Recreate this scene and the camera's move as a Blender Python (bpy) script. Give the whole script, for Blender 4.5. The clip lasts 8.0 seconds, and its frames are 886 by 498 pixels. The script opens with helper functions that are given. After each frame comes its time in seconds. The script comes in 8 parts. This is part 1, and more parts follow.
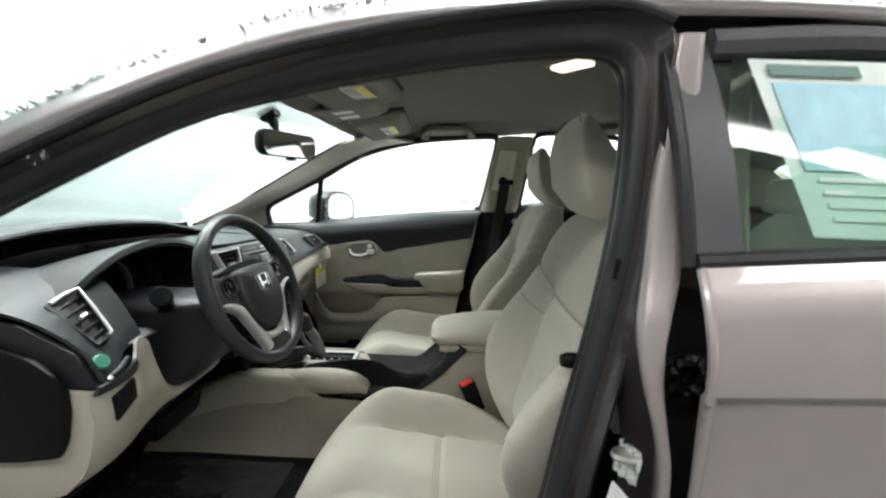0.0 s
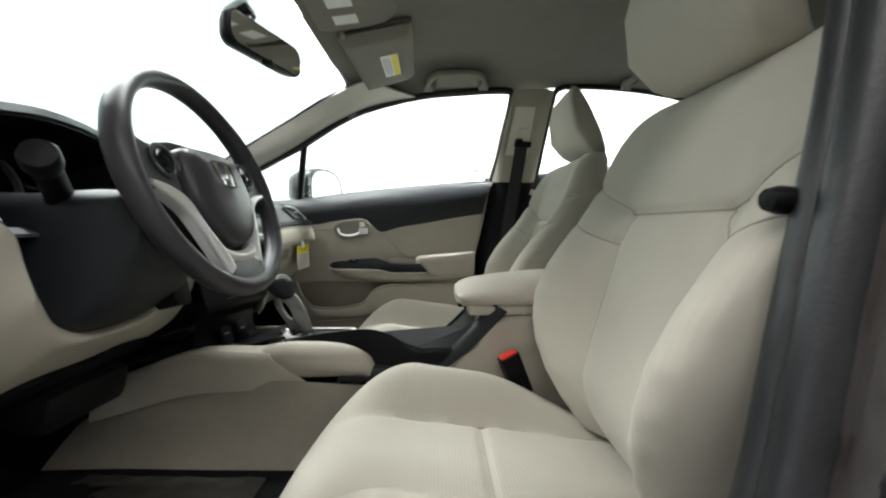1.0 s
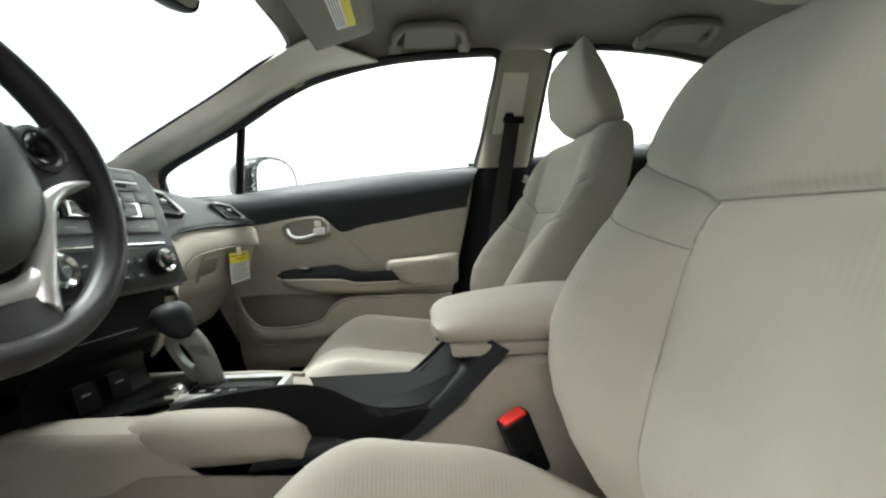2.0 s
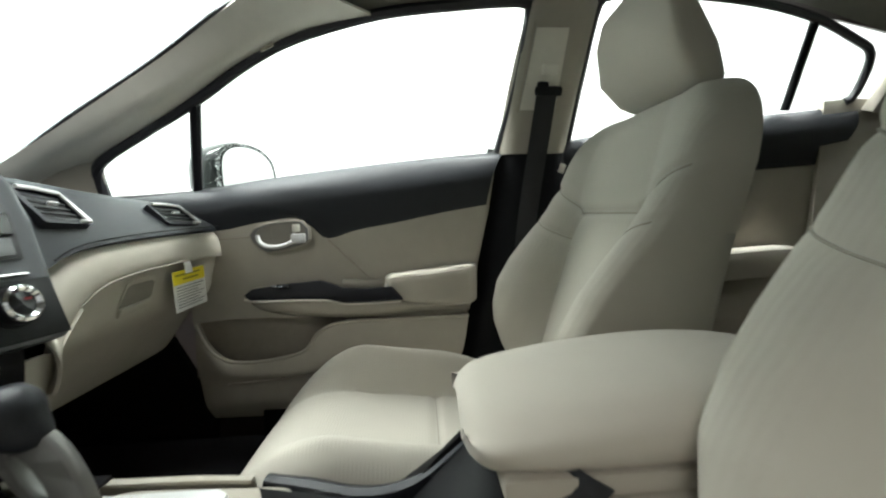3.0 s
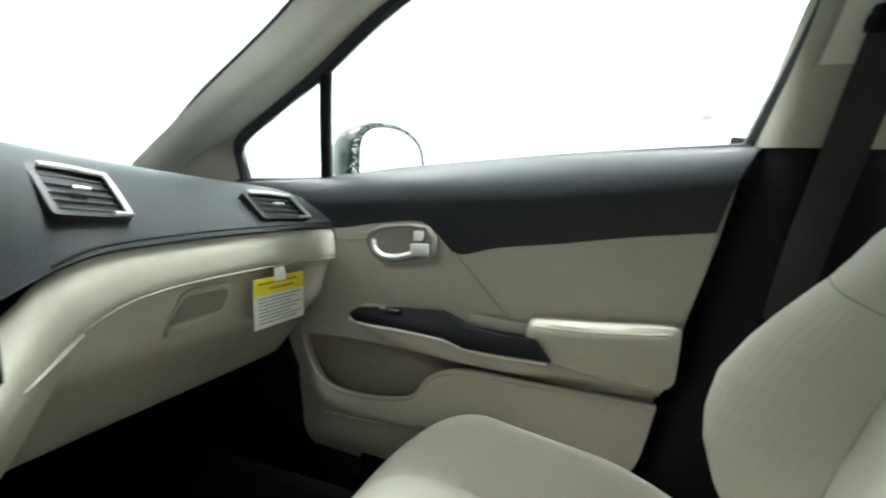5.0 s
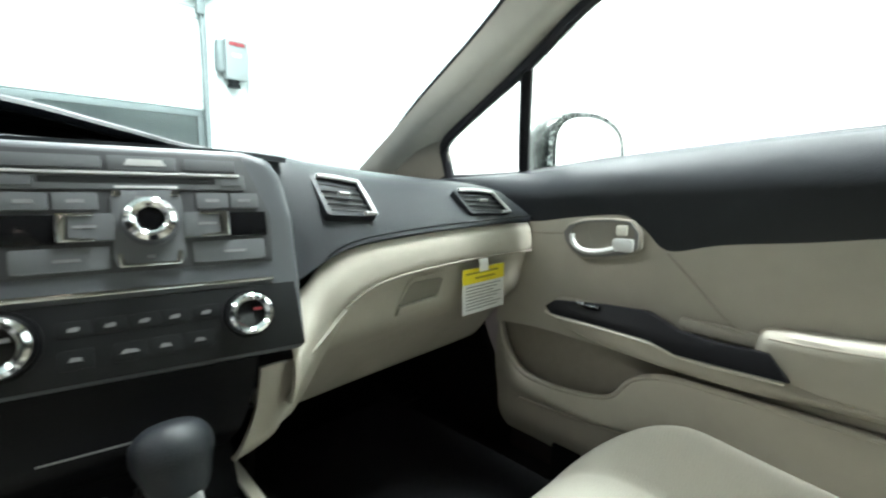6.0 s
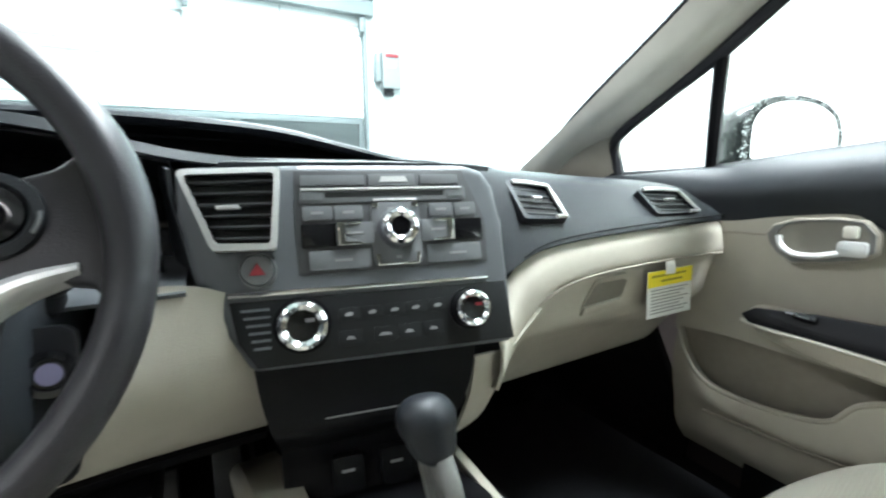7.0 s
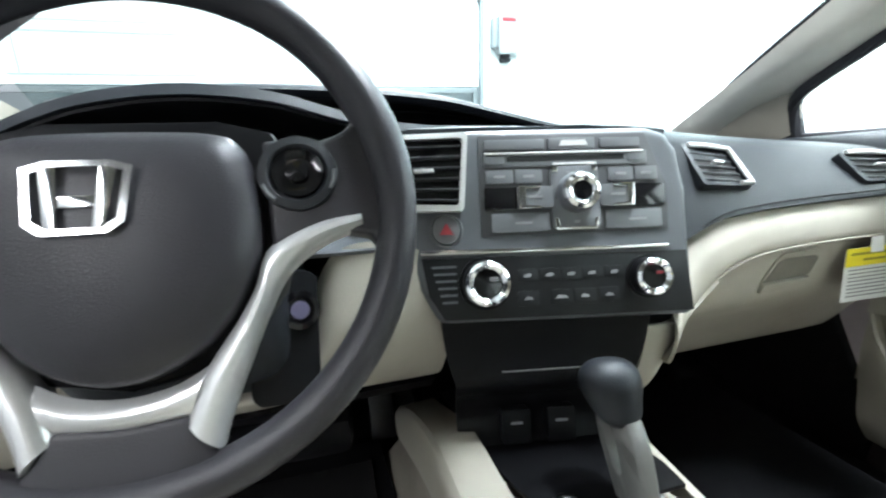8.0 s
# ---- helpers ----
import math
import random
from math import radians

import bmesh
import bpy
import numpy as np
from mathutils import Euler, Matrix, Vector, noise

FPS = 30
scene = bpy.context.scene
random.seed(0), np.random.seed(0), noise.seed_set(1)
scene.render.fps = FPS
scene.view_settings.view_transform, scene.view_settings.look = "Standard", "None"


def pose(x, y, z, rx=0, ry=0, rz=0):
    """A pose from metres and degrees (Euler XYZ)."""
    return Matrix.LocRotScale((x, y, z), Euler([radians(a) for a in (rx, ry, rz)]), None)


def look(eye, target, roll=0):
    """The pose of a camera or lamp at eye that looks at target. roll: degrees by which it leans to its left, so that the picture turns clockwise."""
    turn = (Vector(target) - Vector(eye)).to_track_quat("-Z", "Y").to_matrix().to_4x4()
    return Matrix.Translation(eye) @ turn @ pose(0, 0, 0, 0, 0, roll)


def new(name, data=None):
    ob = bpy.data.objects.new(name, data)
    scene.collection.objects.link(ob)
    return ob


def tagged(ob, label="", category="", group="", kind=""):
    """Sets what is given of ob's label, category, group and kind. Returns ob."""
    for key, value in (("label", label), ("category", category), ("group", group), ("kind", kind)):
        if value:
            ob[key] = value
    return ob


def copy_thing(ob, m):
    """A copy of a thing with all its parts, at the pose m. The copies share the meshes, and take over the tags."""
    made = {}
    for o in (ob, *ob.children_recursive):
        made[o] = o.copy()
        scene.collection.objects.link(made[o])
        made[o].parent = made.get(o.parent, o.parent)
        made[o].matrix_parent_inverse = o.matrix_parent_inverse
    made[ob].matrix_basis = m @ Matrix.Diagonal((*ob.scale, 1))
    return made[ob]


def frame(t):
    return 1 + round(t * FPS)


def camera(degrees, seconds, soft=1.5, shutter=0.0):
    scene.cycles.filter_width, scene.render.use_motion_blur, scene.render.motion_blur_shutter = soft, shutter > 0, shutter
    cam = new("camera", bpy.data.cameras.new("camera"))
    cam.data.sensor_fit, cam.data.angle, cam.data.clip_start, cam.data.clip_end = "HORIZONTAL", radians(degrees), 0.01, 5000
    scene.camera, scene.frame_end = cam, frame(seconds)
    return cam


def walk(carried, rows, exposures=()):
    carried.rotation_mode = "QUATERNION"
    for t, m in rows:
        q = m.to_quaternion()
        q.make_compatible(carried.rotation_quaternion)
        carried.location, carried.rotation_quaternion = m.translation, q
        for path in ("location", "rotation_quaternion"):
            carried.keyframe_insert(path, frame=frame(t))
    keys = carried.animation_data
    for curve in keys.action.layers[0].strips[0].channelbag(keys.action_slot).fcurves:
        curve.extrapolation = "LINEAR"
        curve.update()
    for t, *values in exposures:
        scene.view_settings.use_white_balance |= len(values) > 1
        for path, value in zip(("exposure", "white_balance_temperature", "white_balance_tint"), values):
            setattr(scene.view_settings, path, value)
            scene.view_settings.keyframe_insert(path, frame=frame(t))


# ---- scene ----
cam = camera(91.1, 8.0, 2.2, 0.3)
PATH = [
    (0, (0.579, -1.255, 1.143), (0.52, 0.723, 0.852), 2.2),
    (0.3, (0.498, -1.184, 1.066), (0.600, 0.787, 0.739), 1.95),
    (0.5, (0.48, -1.134, 0.986), (0.592, 0.835, 0.655), 1.9),
    (1, (0.476, -0.985, 0.865), (0.506, 1.012, 0.761), 1.4),
    (1.5, (0.499, -0.847, 0.852), (0.595, 1.146, 0.716), 1.2),
    (1.7, (0.503, -0.78, 0.859), (0.608, 1.214, 0.744), 0.7),
    (2.8, (0.488, -0.456, 0.888), (0.594, 1.534, 0.715), -0.9),
    (3, (0.487, -0.396, 0.894), (0.589, 1.595, 0.733), -0.5),
    (3.5, (0.491, -0.272, 0.903), (0.589, 1.722, 0.78), 0.4),
    (4, (0.516, -0.153, 0.909), (0.484, 1.841, 0.76), 1.8),
    (4.5, (0.514, -0.059, 0.922), (0.197, 1.906, 0.724), 4.1),
    (5.8, (0.487, -0.076, 0.946), (-0.782, 1.438, 0.632), 2.9),
    (6, (0.482, -0.092, 0.946), (-0.883, 1.328, 0.601), 2.4),
    (6.5, (0.471, -0.133, 0.953), (-1.09, 1.06, 0.581), 1.1),
    (7, (0.457, -0.177, 0.96), (-1.265, 0.764, 0.576), 0.0),
    (7.5, (0.444, -0.218, 0.959), (-1.373, 0.491, 0.515), -0.7),
    (8, (0.438, -0.257, 0.955), (-1.431, 0.241, 0.447), -1.3),
]
walk(cam, [(t, look(eye, target, roll)) for t, eye, target, roll in PATH], [(0.0, -0.93, 6400, 8), (0.5, -0.95, 6400, 8), (1.0, -0.72, 6450, 9), (1.5, -0.60, 6500, 9), (3.0, -0.77, 6450, 7), (3.5, -0.74, 6400, 5), (4.5, -0.58, 6300, 2), (6.0, -0.25, 6200, 3), (8.0, 0.20, 5900, 8)])

# ---- world and lamps ----
world = bpy.data.worlds.new("world")
scene.world = world
world.use_nodes = True
bg = world.node_tree.nodes["Background"]
bg.inputs[0].default_value = (0.9, 0.95, 1.0, 1)
bg.inputs[1].default_value = 0.3


def area_lamp(x, y, z, sx, sy, watts, color=(0.965, 1.0, 0.985)):
    d = bpy.data.lights.new("tube_light", "AREA")
    d.shape, d.size, d.size_y, d.energy, d.color = "RECTANGLE", sx, sy, watts, color
    o = new("tube_light", d)
    o.location = (x, y, z)
    return o


ROOM_Z = 3.3
LAMP_ROWS = [(-1.7, -2.4), (0.8, -2.4), (3.4, -2.4), (-1.7, 0.7), (0.8, 0.7), (3.4, 0.7)]
for lx, ly in LAMP_ROWS:
    area_lamp(lx, ly, ROOM_Z - 0.16, 2.3, 0.22, {(-1.7, -2.4): 75, (0.8, -2.4): 65, (3.4, -2.4): 80, (-1.7, 0.7): 370, (0.8, 0.7): 430, (3.4, 0.7): 190}[lx, ly], (1.0, 0.945, 0.915) if ly < 0 else (0.965, 1.0, 0.985))


# ---- materials ----
def mat(name, color, rough=0.5, metal=0.0, scale=40.0, vary=0.08, bump=0.0, bump_scale=0.0, coat=0.0, wear=0.0, spec=0.5):
    """A surface with grain: colour varied at two scales, roughness varied, and fine relief."""
    m = bpy.data.materials.new(name)
    m.use_nodes = True
    nt = m.node_tree
    b = nt.nodes["Principled BSDF"]
    b.inputs["Roughness"].default_value = rough
    b.inputs["Metallic"].default_value = metal
    b.inputs["Coat Weight"].default_value = coat
    b.inputs["Specular IOR Level"].default_value = spec
    co = nt.nodes.new("ShaderNodeTexCoord")
    n1 = nt.nodes.new("ShaderNodeTexNoise")
    n1.inputs["Scale"].default_value = scale
    n1.inputs["Detail"].default_value = 5
    n2 = nt.nodes.new("ShaderNodeTexNoise")
    n2.inputs["Scale"].default_value = scale / 11
    n2.inputs["Detail"].default_value = 3
    for n in (n1, n2):
        nt.links.new(co.outputs["Object"], n.inputs["Vector"])
    add = nt.nodes.new("ShaderNodeMath")
    add.operation = "ADD"
    nt.links.new(n1.outputs["Fac"], add.inputs[0])
    nt.links.new(n2.outputs["Fac"], add.inputs[1])
    ramp = nt.nodes.new("ShaderNodeMapRange")
    ramp.inputs["From Min"].default_value, ramp.inputs["From Max"].default_value = 0.6, 1.4
    ramp.inputs["To Min"].default_value, ramp.inputs["To Max"].default_value = 1 - vary, 1 + vary
    nt.links.new(add.outputs[0], ramp.inputs["Value"])
    mul = nt.nodes.new("ShaderNodeVectorMath")
    mul.operation = "SCALE"
    mul.inputs[0].default_value = color
    nt.links.new(ramp.outputs[0], mul.inputs["Scale"])
    nt.links.new(mul.outputs[0], b.inputs["Base Color"])
    rr = nt.nodes.new("ShaderNodeMapRange")
    rr.inputs["To Min"].default_value, rr.inputs["To Max"].default_value = max(0.02, rough - 0.06 - wear), min(1, rough + 0.06 + wear)
    nt.links.new(n2.outputs["Fac"], rr.inputs["Value"])
    nt.links.new(rr.outputs[0], b.inputs["Roughness"])
    if bump:
        bs = nt.nodes.new("ShaderNodeTexNoise")
        bs.inputs["Scale"].default_value = bump_scale
        bs.inputs["Detail"].default_value = 3
        nt.links.new(co.outputs["Object"], bs.inputs["Vector"])
        bn = nt.nodes.new("ShaderNodeBump")
        bn.inputs["Strength"].default_value = bump
        bn.inputs["Distance"].default_value = 0.002
        nt.links.new(bs.outputs["Fac"], bn.inputs["Height"])
        nt.links.new(bn.outputs[0], b.inputs["Normal"])
    return m


def grain_mat(name, color, rough, cell=900.0, bump=0.25, vary=0.06, spec=0.4):
    """Moulded plastic or vinyl with a leather grain of small cells."""
    m = mat(name, color, rough, scale=30, vary=vary, spec=spec)
    nt = m.node_tree
    b = nt.nodes["Principled BSDF"]
    co = nt.nodes.new("ShaderNodeTexCoord")
    vo = nt.nodes.new("ShaderNodeTexVoronoi")
    vo.inputs["Scale"].default_value = cell
    nt.links.new(co.outputs["Object"], vo.inputs["Vector"])
    bn = nt.nodes.new("ShaderNodeBump")
    bn.inputs["Strength"].default_value = bump
    bn.inputs["Distance"].default_value = 0.0008
    nt.links.new(vo.outputs["Distance"], bn.inputs["Height"])
    nt.links.new(bn.outputs[0], b.inputs["Normal"])
    return m


def cloth_mat(name, color, rib=0.0, axis="Z", weave=1400.0):
    """Woven cloth: fine weave, broad mottling, and soft ribs where asked."""
    m = mat(name, color, 0.9, scale=14, vary=0.05, spec=0.2)
    nt = m.node_tree
    b = nt.nodes["Principled BSDF"]
    b.inputs["Sheen Weight"].default_value = 0.15
    b.inputs["Sheen Roughness"].default_value = 0.5
    co = nt.nodes.new("ShaderNodeTexCoord")
    vo = nt.nodes.new("ShaderNodeTexNoise")
    vo.inputs["Scale"].default_value = weave
    nt.links.new(co.outputs["Object"], vo.inputs["Vector"])
    bn = nt.nodes.new("ShaderNodeBump")
    bn.inputs["Strength"].default_value = 0.35
    bn.inputs["Distance"].default_value = 0.001
    nt.links.new(vo.outputs["Fac"], bn.inputs["Height"])
    last = bn
    if rib:
        wv = nt.nodes.new("ShaderNodeTexWave")
        wv.bands_direction = axis
        wv.inputs["Scale"].default_value = rib
        wv.inputs["Distortion"].default_value = 2.5
        wv.inputs["Detail"].default_value = 2
        wv.inputs["Detail Scale"].default_value = 0.6
        nt.links.new(co.outputs["Object"], wv.inputs["Vector"])
        b2 = nt.nodes.new("ShaderNodeBump")
        b2.inputs["Strength"].default_value = 0.14
        b2.inputs["Distance"].default_value = 0.0015
        nt.links.new(wv.outputs["Fac"], b2.inputs["Height"])
        nt.links.new(bn.outputs[0], b2.inputs["Normal"])
        last = b2
    nt.links.new(last.outputs[0], b.inputs["Normal"])
    return m


def droplet_mat(name, color, rough, metal=0.0, coat=0.0, density=180.0, relief=0.35):
    """Paint or plastic with beads of water on it."""
    m = mat(name, color, rough, metal, scale=20, vary=0.06, coat=coat)
    nt = m.node_tree
    b = nt.nodes["Principled BSDF"]
    co = nt.nodes.new("ShaderNodeTexCoord")
    vo = nt.nodes.new("ShaderNodeTexVoronoi")
    vo.inputs["Scale"].default_value = density
    nt.links.new(co.outputs["Object"], vo.inputs["Vector"])
    mr = nt.nodes.new("ShaderNodeMapRange")
    mr.inputs["From Min"].default_value, mr.inputs["From Max"].default_value = 0.18, 0.42
    mr.inputs["To Min"].default_value, mr.inputs["To Max"].default_value = 1, 0
    nt.links.new(vo.outputs["Distance"], mr.inputs["Value"])
    bn = nt.nodes.new("ShaderNodeBump")
    bn.inputs["Strength"].default_value = relief
    bn.inputs["Distance"].default_value = 0.002
    nt.links.new(mr.outputs[0], bn.inputs["Height"])
    nt.links.new(bn.outputs[0], b.inputs["Coat Normal" if coat else "Normal"])
    return m


def glass_mat(name, tint=(1, 1, 1)):
    m = bpy.data.materials.new(name)
    m.use_nodes = True
    nt = m.node_tree
    nt.nodes.clear()
    out = nt.nodes.new("ShaderNodeOutputMaterial")
    tr = nt.nodes.new("ShaderNodeBsdfTransparent")
    tr.inputs[0].default_value = (*tint, 1)
    gl = nt.nodes.new("ShaderNodeBsdfGlossy")
    gl.inputs["Roughness"].default_value = 0.01
    lw = nt.nodes.new("ShaderNodeLayerWeight")
    lw.inputs[0].default_value = 0.5
    pw = nt.nodes.new("ShaderNodeMath")
    pw.operation = "POWER"
    pw.inputs[1].default_value = 5.0
    nt.links.new(lw.outputs["Facing"], pw.inputs[0])
    fr = nt.nodes.new("ShaderNodeMapRange")
    fr.inputs["To Min"].default_value, fr.inputs["To Max"].default_value = 0.035, 0.9
    nt.links.new(pw.outputs[0], fr.inputs["Value"])
    mx = nt.nodes.new("ShaderNodeMixShader")
    nt.links.new(fr.outputs[0], mx.inputs[0])
    nt.links.new(tr.outputs[0], mx.inputs[1])
    nt.links.new(gl.outputs[0], mx.inputs[2])
    nt.links.new(mx.outputs[0], out.inputs[0])
    return m


def glow_mat(name, color, strength):
    m = bpy.data.materials.new(name)
    m.use_nodes = True
    b = m.node_tree.nodes["Principled BSDF"]
    b.inputs["Base Color"].default_value = (*color, 1)
    b.inputs["Emission Color"].default_value = (*color, 1)
    b.inputs["Emission Strength"].default_value = strength
    return m


BEIGE = (0.490, 0.456, 0.392)
CLOTH = cloth_mat("beige_cloth", BEIGE)
CLOTH_RIB = cloth_mat("beige_ribbed_cloth", (0.49, 0.462, 0.397), rib=42, axis="Y")
CLOTH_RIB_X = cloth_mat("beige_ribbed_cushion_cloth", (0.47, 0.443, 0.380), rib=60, axis="X")
SEAM = mat("seam_thread", (0.34, 0.31, 0.26), 0.9)
BEIGE_PL = grain_mat("beige_plastic", (0.385, 0.356, 0.300), 0.68, spec=0.25)
BEIGE_SOFT = grain_mat("beige_vinyl", (0.405, 0.377, 0.320), 0.75, cell=700, spec=0.2)
# beige darkened to stand for recess shade; also colours the dome switch
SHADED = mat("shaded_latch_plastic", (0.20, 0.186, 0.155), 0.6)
BEIGE_LITE = grain_mat("pale_beige_plastic", (0.68, 0.655, 0.58), 0.5)
CARPET = mat("beige_carpet", (0.27, 0.245, 0.205), 0.95, scale=60, vary=0.08, bump=0.4, bump_scale=500, spec=0.1)
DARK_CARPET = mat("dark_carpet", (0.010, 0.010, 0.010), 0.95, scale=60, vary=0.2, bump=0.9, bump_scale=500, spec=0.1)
MAT_BLACK = mat("black_mat", (0.008, 0.008, 0.009), 0.9, scale=60, vary=0.2, bump=0.6, bump_scale=400, spec=0.1)
FILM = mat("clear_film", (0.02, 0.02, 0.02), 0.08, scale=8, vary=0.1, bump=1.0, bump_scale=14, coat=1.0)
DASH = grain_mat("charcoal_dash", (0.0145, 0.0165, 0.020), 0.43, cell=800, bump=0.35, spec=0.34)
DASH_GREY = grain_mat("charcoal_panel", (0.100, 0.106, 0.115), 0.40, cell=1100, bump=0.2)
BLACK = mat("black_plastic", (0.006, 0.006, 0.007), 0.42, scale=50, vary=0.1, spec=0.12)
KEY_GAP = mat("charcoal_key_gap", (0.055, 0.057, 0.060), 0.45, scale=80, vary=0.08)
CLIMATE = grain_mat("dark_climate_panel", (0.012, 0.0125, 0.0135), 0.48, cell=1100, bump=0.2, spec=0.25)
BLACK_GLOSS = mat("black_gloss", (0.006, 0.006, 0.007), 0.12, scale=20, vary=0.1)
# near-black that paints in the dark of gaps, vents and slots
DEEP = mat("recess_shade_black", (0.004, 0.004, 0.004), 0.8)
WHEEL = grain_mat("wheel_rubber", (0.030, 0.0285, 0.033), 0.38, cell=900, bump=0.2)
CHROME = mat("chrome", (0.86, 0.86, 0.86), 0.12, 1.0, scale=30, vary=0.03)
SATIN = mat("satin_silver", (0.70, 0.70, 0.69), 0.36, 0.4, scale=60, vary=0.05)
STEM = mat("grey_satin_metal", (0.20, 0.198, 0.19), 0.42, 0.5, scale=200, vary=0.05)
SILVER = mat("silver_paint", (0.70, 0.70, 0.695), 0.32, 0.6, scale=300, vary=0.05)
BUTTON = mat("grey_button", (0.125, 0.13, 0.135), 0.36, scale=60, vary=0.06)
MARK = mat("white_print", (0.24, 0.24, 0.245), 0.5)
RED = mat("red_button", (0.75, 0.03, 0.02), 0.4, scale=80)
DIM_RED = mat("dull_red_mark", (0.26, 0.022, 0.03), 0.5)
HEADLINER = mat("headliner_cloth", (0.215, 0.21, 0.185), 0.95, scale=25, vary=0.05, bump=0.5, bump_scale=900, spec=0.1)
VISOR = mat("visor_cloth", (0.25, 0.24, 0.21), 0.9, scale=25, vary=0.05, bump=0.4, bump_scale=900, spec=0.15)
PAINT = droplet_mat("bronze_paint", (0.36, 0.312, 0.303), 0.34, 0.28, 1.0, 420, 0.06)
# same bronze in a much darker tone, with heavier bead relief
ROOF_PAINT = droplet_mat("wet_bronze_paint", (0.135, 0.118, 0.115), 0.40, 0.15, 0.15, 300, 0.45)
# near-black copy of the bronze: shade of sill, doorway and post painted in
PAINT_SHADED = mat("bronze_paint_shaded", (0.038, 0.031, 0.029), 0.34, 0.4, scale=400, vary=0.08, coat=0.45)
RUBBER = mat("rubber_seal", (0.016, 0.016, 0.019), 0.42, scale=50, vary=0.15, bump=0.3, bump_scale=200)
PILLAR_BLACK = droplet_mat("black_pillar_film", (0.085, 0.083, 0.092), 0.35, 0.0, 0.0, 420)
WET_BLACK = droplet_mat("wet_black_shell", (0.012, 0.014, 0.014), 0.18, 0.0, 0.0, 260)
GLASS = glass_mat("clear_glass", (0.95, 0.98, 0.96))
SCREEN_GLASS = glass_mat("windscreen_glass", (0.80, 0.865, 0.86))
GREEN_GLASS = glass_mat("green_glass", (0.80, 0.92, 0.87))
MIRROR = mat("mirror_silver", (0.9, 0.9, 0.9), 0.02, 1.0, vary=0.0)
PAPER = mat("white_card", (0.78, 0.78, 0.76), 0.6, scale=50, vary=0.03)
BEAD = mat("water_bead", (0.55, 0.57, 0.57), 0.08, spec=1.0)
DOT_BAND = mat("pale_enamel_dots", (0.62, 0.65, 0.65), 0.5, scale=300, vary=0.1)
DOT_BAND.node_tree.nodes["Principled BSDF"].inputs["Alpha"].default_value = 0.42
THIN_PAPER = mat("thin_sticker_paper", (0.72, 0.72, 0.72), 0.6, scale=50, vary=0.03)
THIN_PAPER.node_tree.nodes["Principled BSDF"].inputs["Alpha"].default_value = 0.35
YELLOW = mat("yellow_card", (0.80, 0.66, 0.02), 0.55, scale=50, vary=0.03)
INK = mat("grey_ink", (0.20, 0.20, 0.20), 0.6)
BELT = mat("belt_webbing", (0.012, 0.012, 0.013), 0.7, scale=200, vary=0.2, bump=0.6, bump_scale=900)
WALL_GREY = mat("grey_bounce_cut", (0.25, 0.255, 0.255), 0.7, scale=4, vary=0.08, bump=0.15, bump_scale=60)
WALL = mat("white_painted_wall", (0.82, 0.83, 0.825), 0.7, scale=4, vary=0.06, bump=0.15, bump_scale=60)
CEIL = mat("white_ceiling", (0.82, 0.83, 0.82), 0.8, scale=6, vary=0.03)
CONCRETE = mat("concrete_floor", (0.13, 0.13, 0.127), 0.55, scale=5, vary=0.15, bump=0.3, bump_scale=60)
DOOR_PANEL = mat("white_door_panel", (0.83, 0.85, 0.84), 0.45, scale=10, vary=0.02)
GREY_METAL = mat("galvanised_steel", (0.20, 0.21, 0.215), 0.5, 0.2, scale=20, vary=0.1)
GREY_BOX = mat("grey_box_paint", (0.28, 0.285, 0.29), 0.45, scale=20, vary=0.06)
JOINT = mat("grey_joint_strip", (0.42, 0.43, 0.43), 0.6, scale=20, vary=0.15)
SLAT = mat("vent_slat", (0.045, 0.047, 0.05), 0.34, scale=60, vary=0.06)
TUBE = glow_mat("tube_glow", (1.0, 0.985, 0.95), 6)
DOME = glow_mat("dome_glow", (1.0, 0.80, 0.66), 4.0)


# ---- mesh helpers ----
def thing(name, at, label, category, group="", kind=""):
    e = new(name)
    e.location = at
    e.empty_display_size = 0.05
    return tagged(e, label, category, group, kind)


def top_of(o):
    while o.parent:
        o = o.parent
    return o


def part(name, bm, material, parent=None, label="", smooth=40, kind=""):
    """Links a bmesh, given in world metres, as one mesh object under a thing or a part."""
    if parent is not None:
        bm.transform(Matrix.Translation(-top_of(parent).location))
    bmesh.ops.recalc_face_normals(bm, faces=bm.faces)
    me = bpy.data.meshes.new(name)
    bm.to_mesh(me)
    bm.free()
    me.shade_smooth()
    me.set_sharp_from_angle(angle=radians(smooth))
    me.materials.append(material)
    ob = new(name, me)
    if parent is not None:
        ob.parent = parent
    return tagged(ob, label, "", "", kind)


def spline(pts, n):
    """n points along a smooth curve through pts."""
    p = [Vector(q) for q in pts]
    if len(p) == 2:
        return [p[0].lerp(p[1], i / (n - 1)) for i in range(n)]
    d = [0.0]
    for a, b in zip(p, p[1:]):
        d.append(d[-1] + (b - a).length)
    out = []
    for i in range(n):
        s = d[-1] * i / (n - 1)
        k = 0
        while k < len(p) - 2 and s > d[k + 1]:
            k += 1
        f = (s - d[k]) / max(1e-9, d[k + 1] - d[k])
        p0, p1, p2, p3 = p[max(k - 1, 0)], p[k], p[k + 1], p[min(k + 2, len(p) - 1)]
        out.append(0.5 * ((2 * p1) + (p2 - p0) * f + (2 * p0 - 5 * p1 + 4 * p2 - p3) * f * f + (3 * p1 - p0 - 3 * p2 + p3) * f ** 3))
    return out


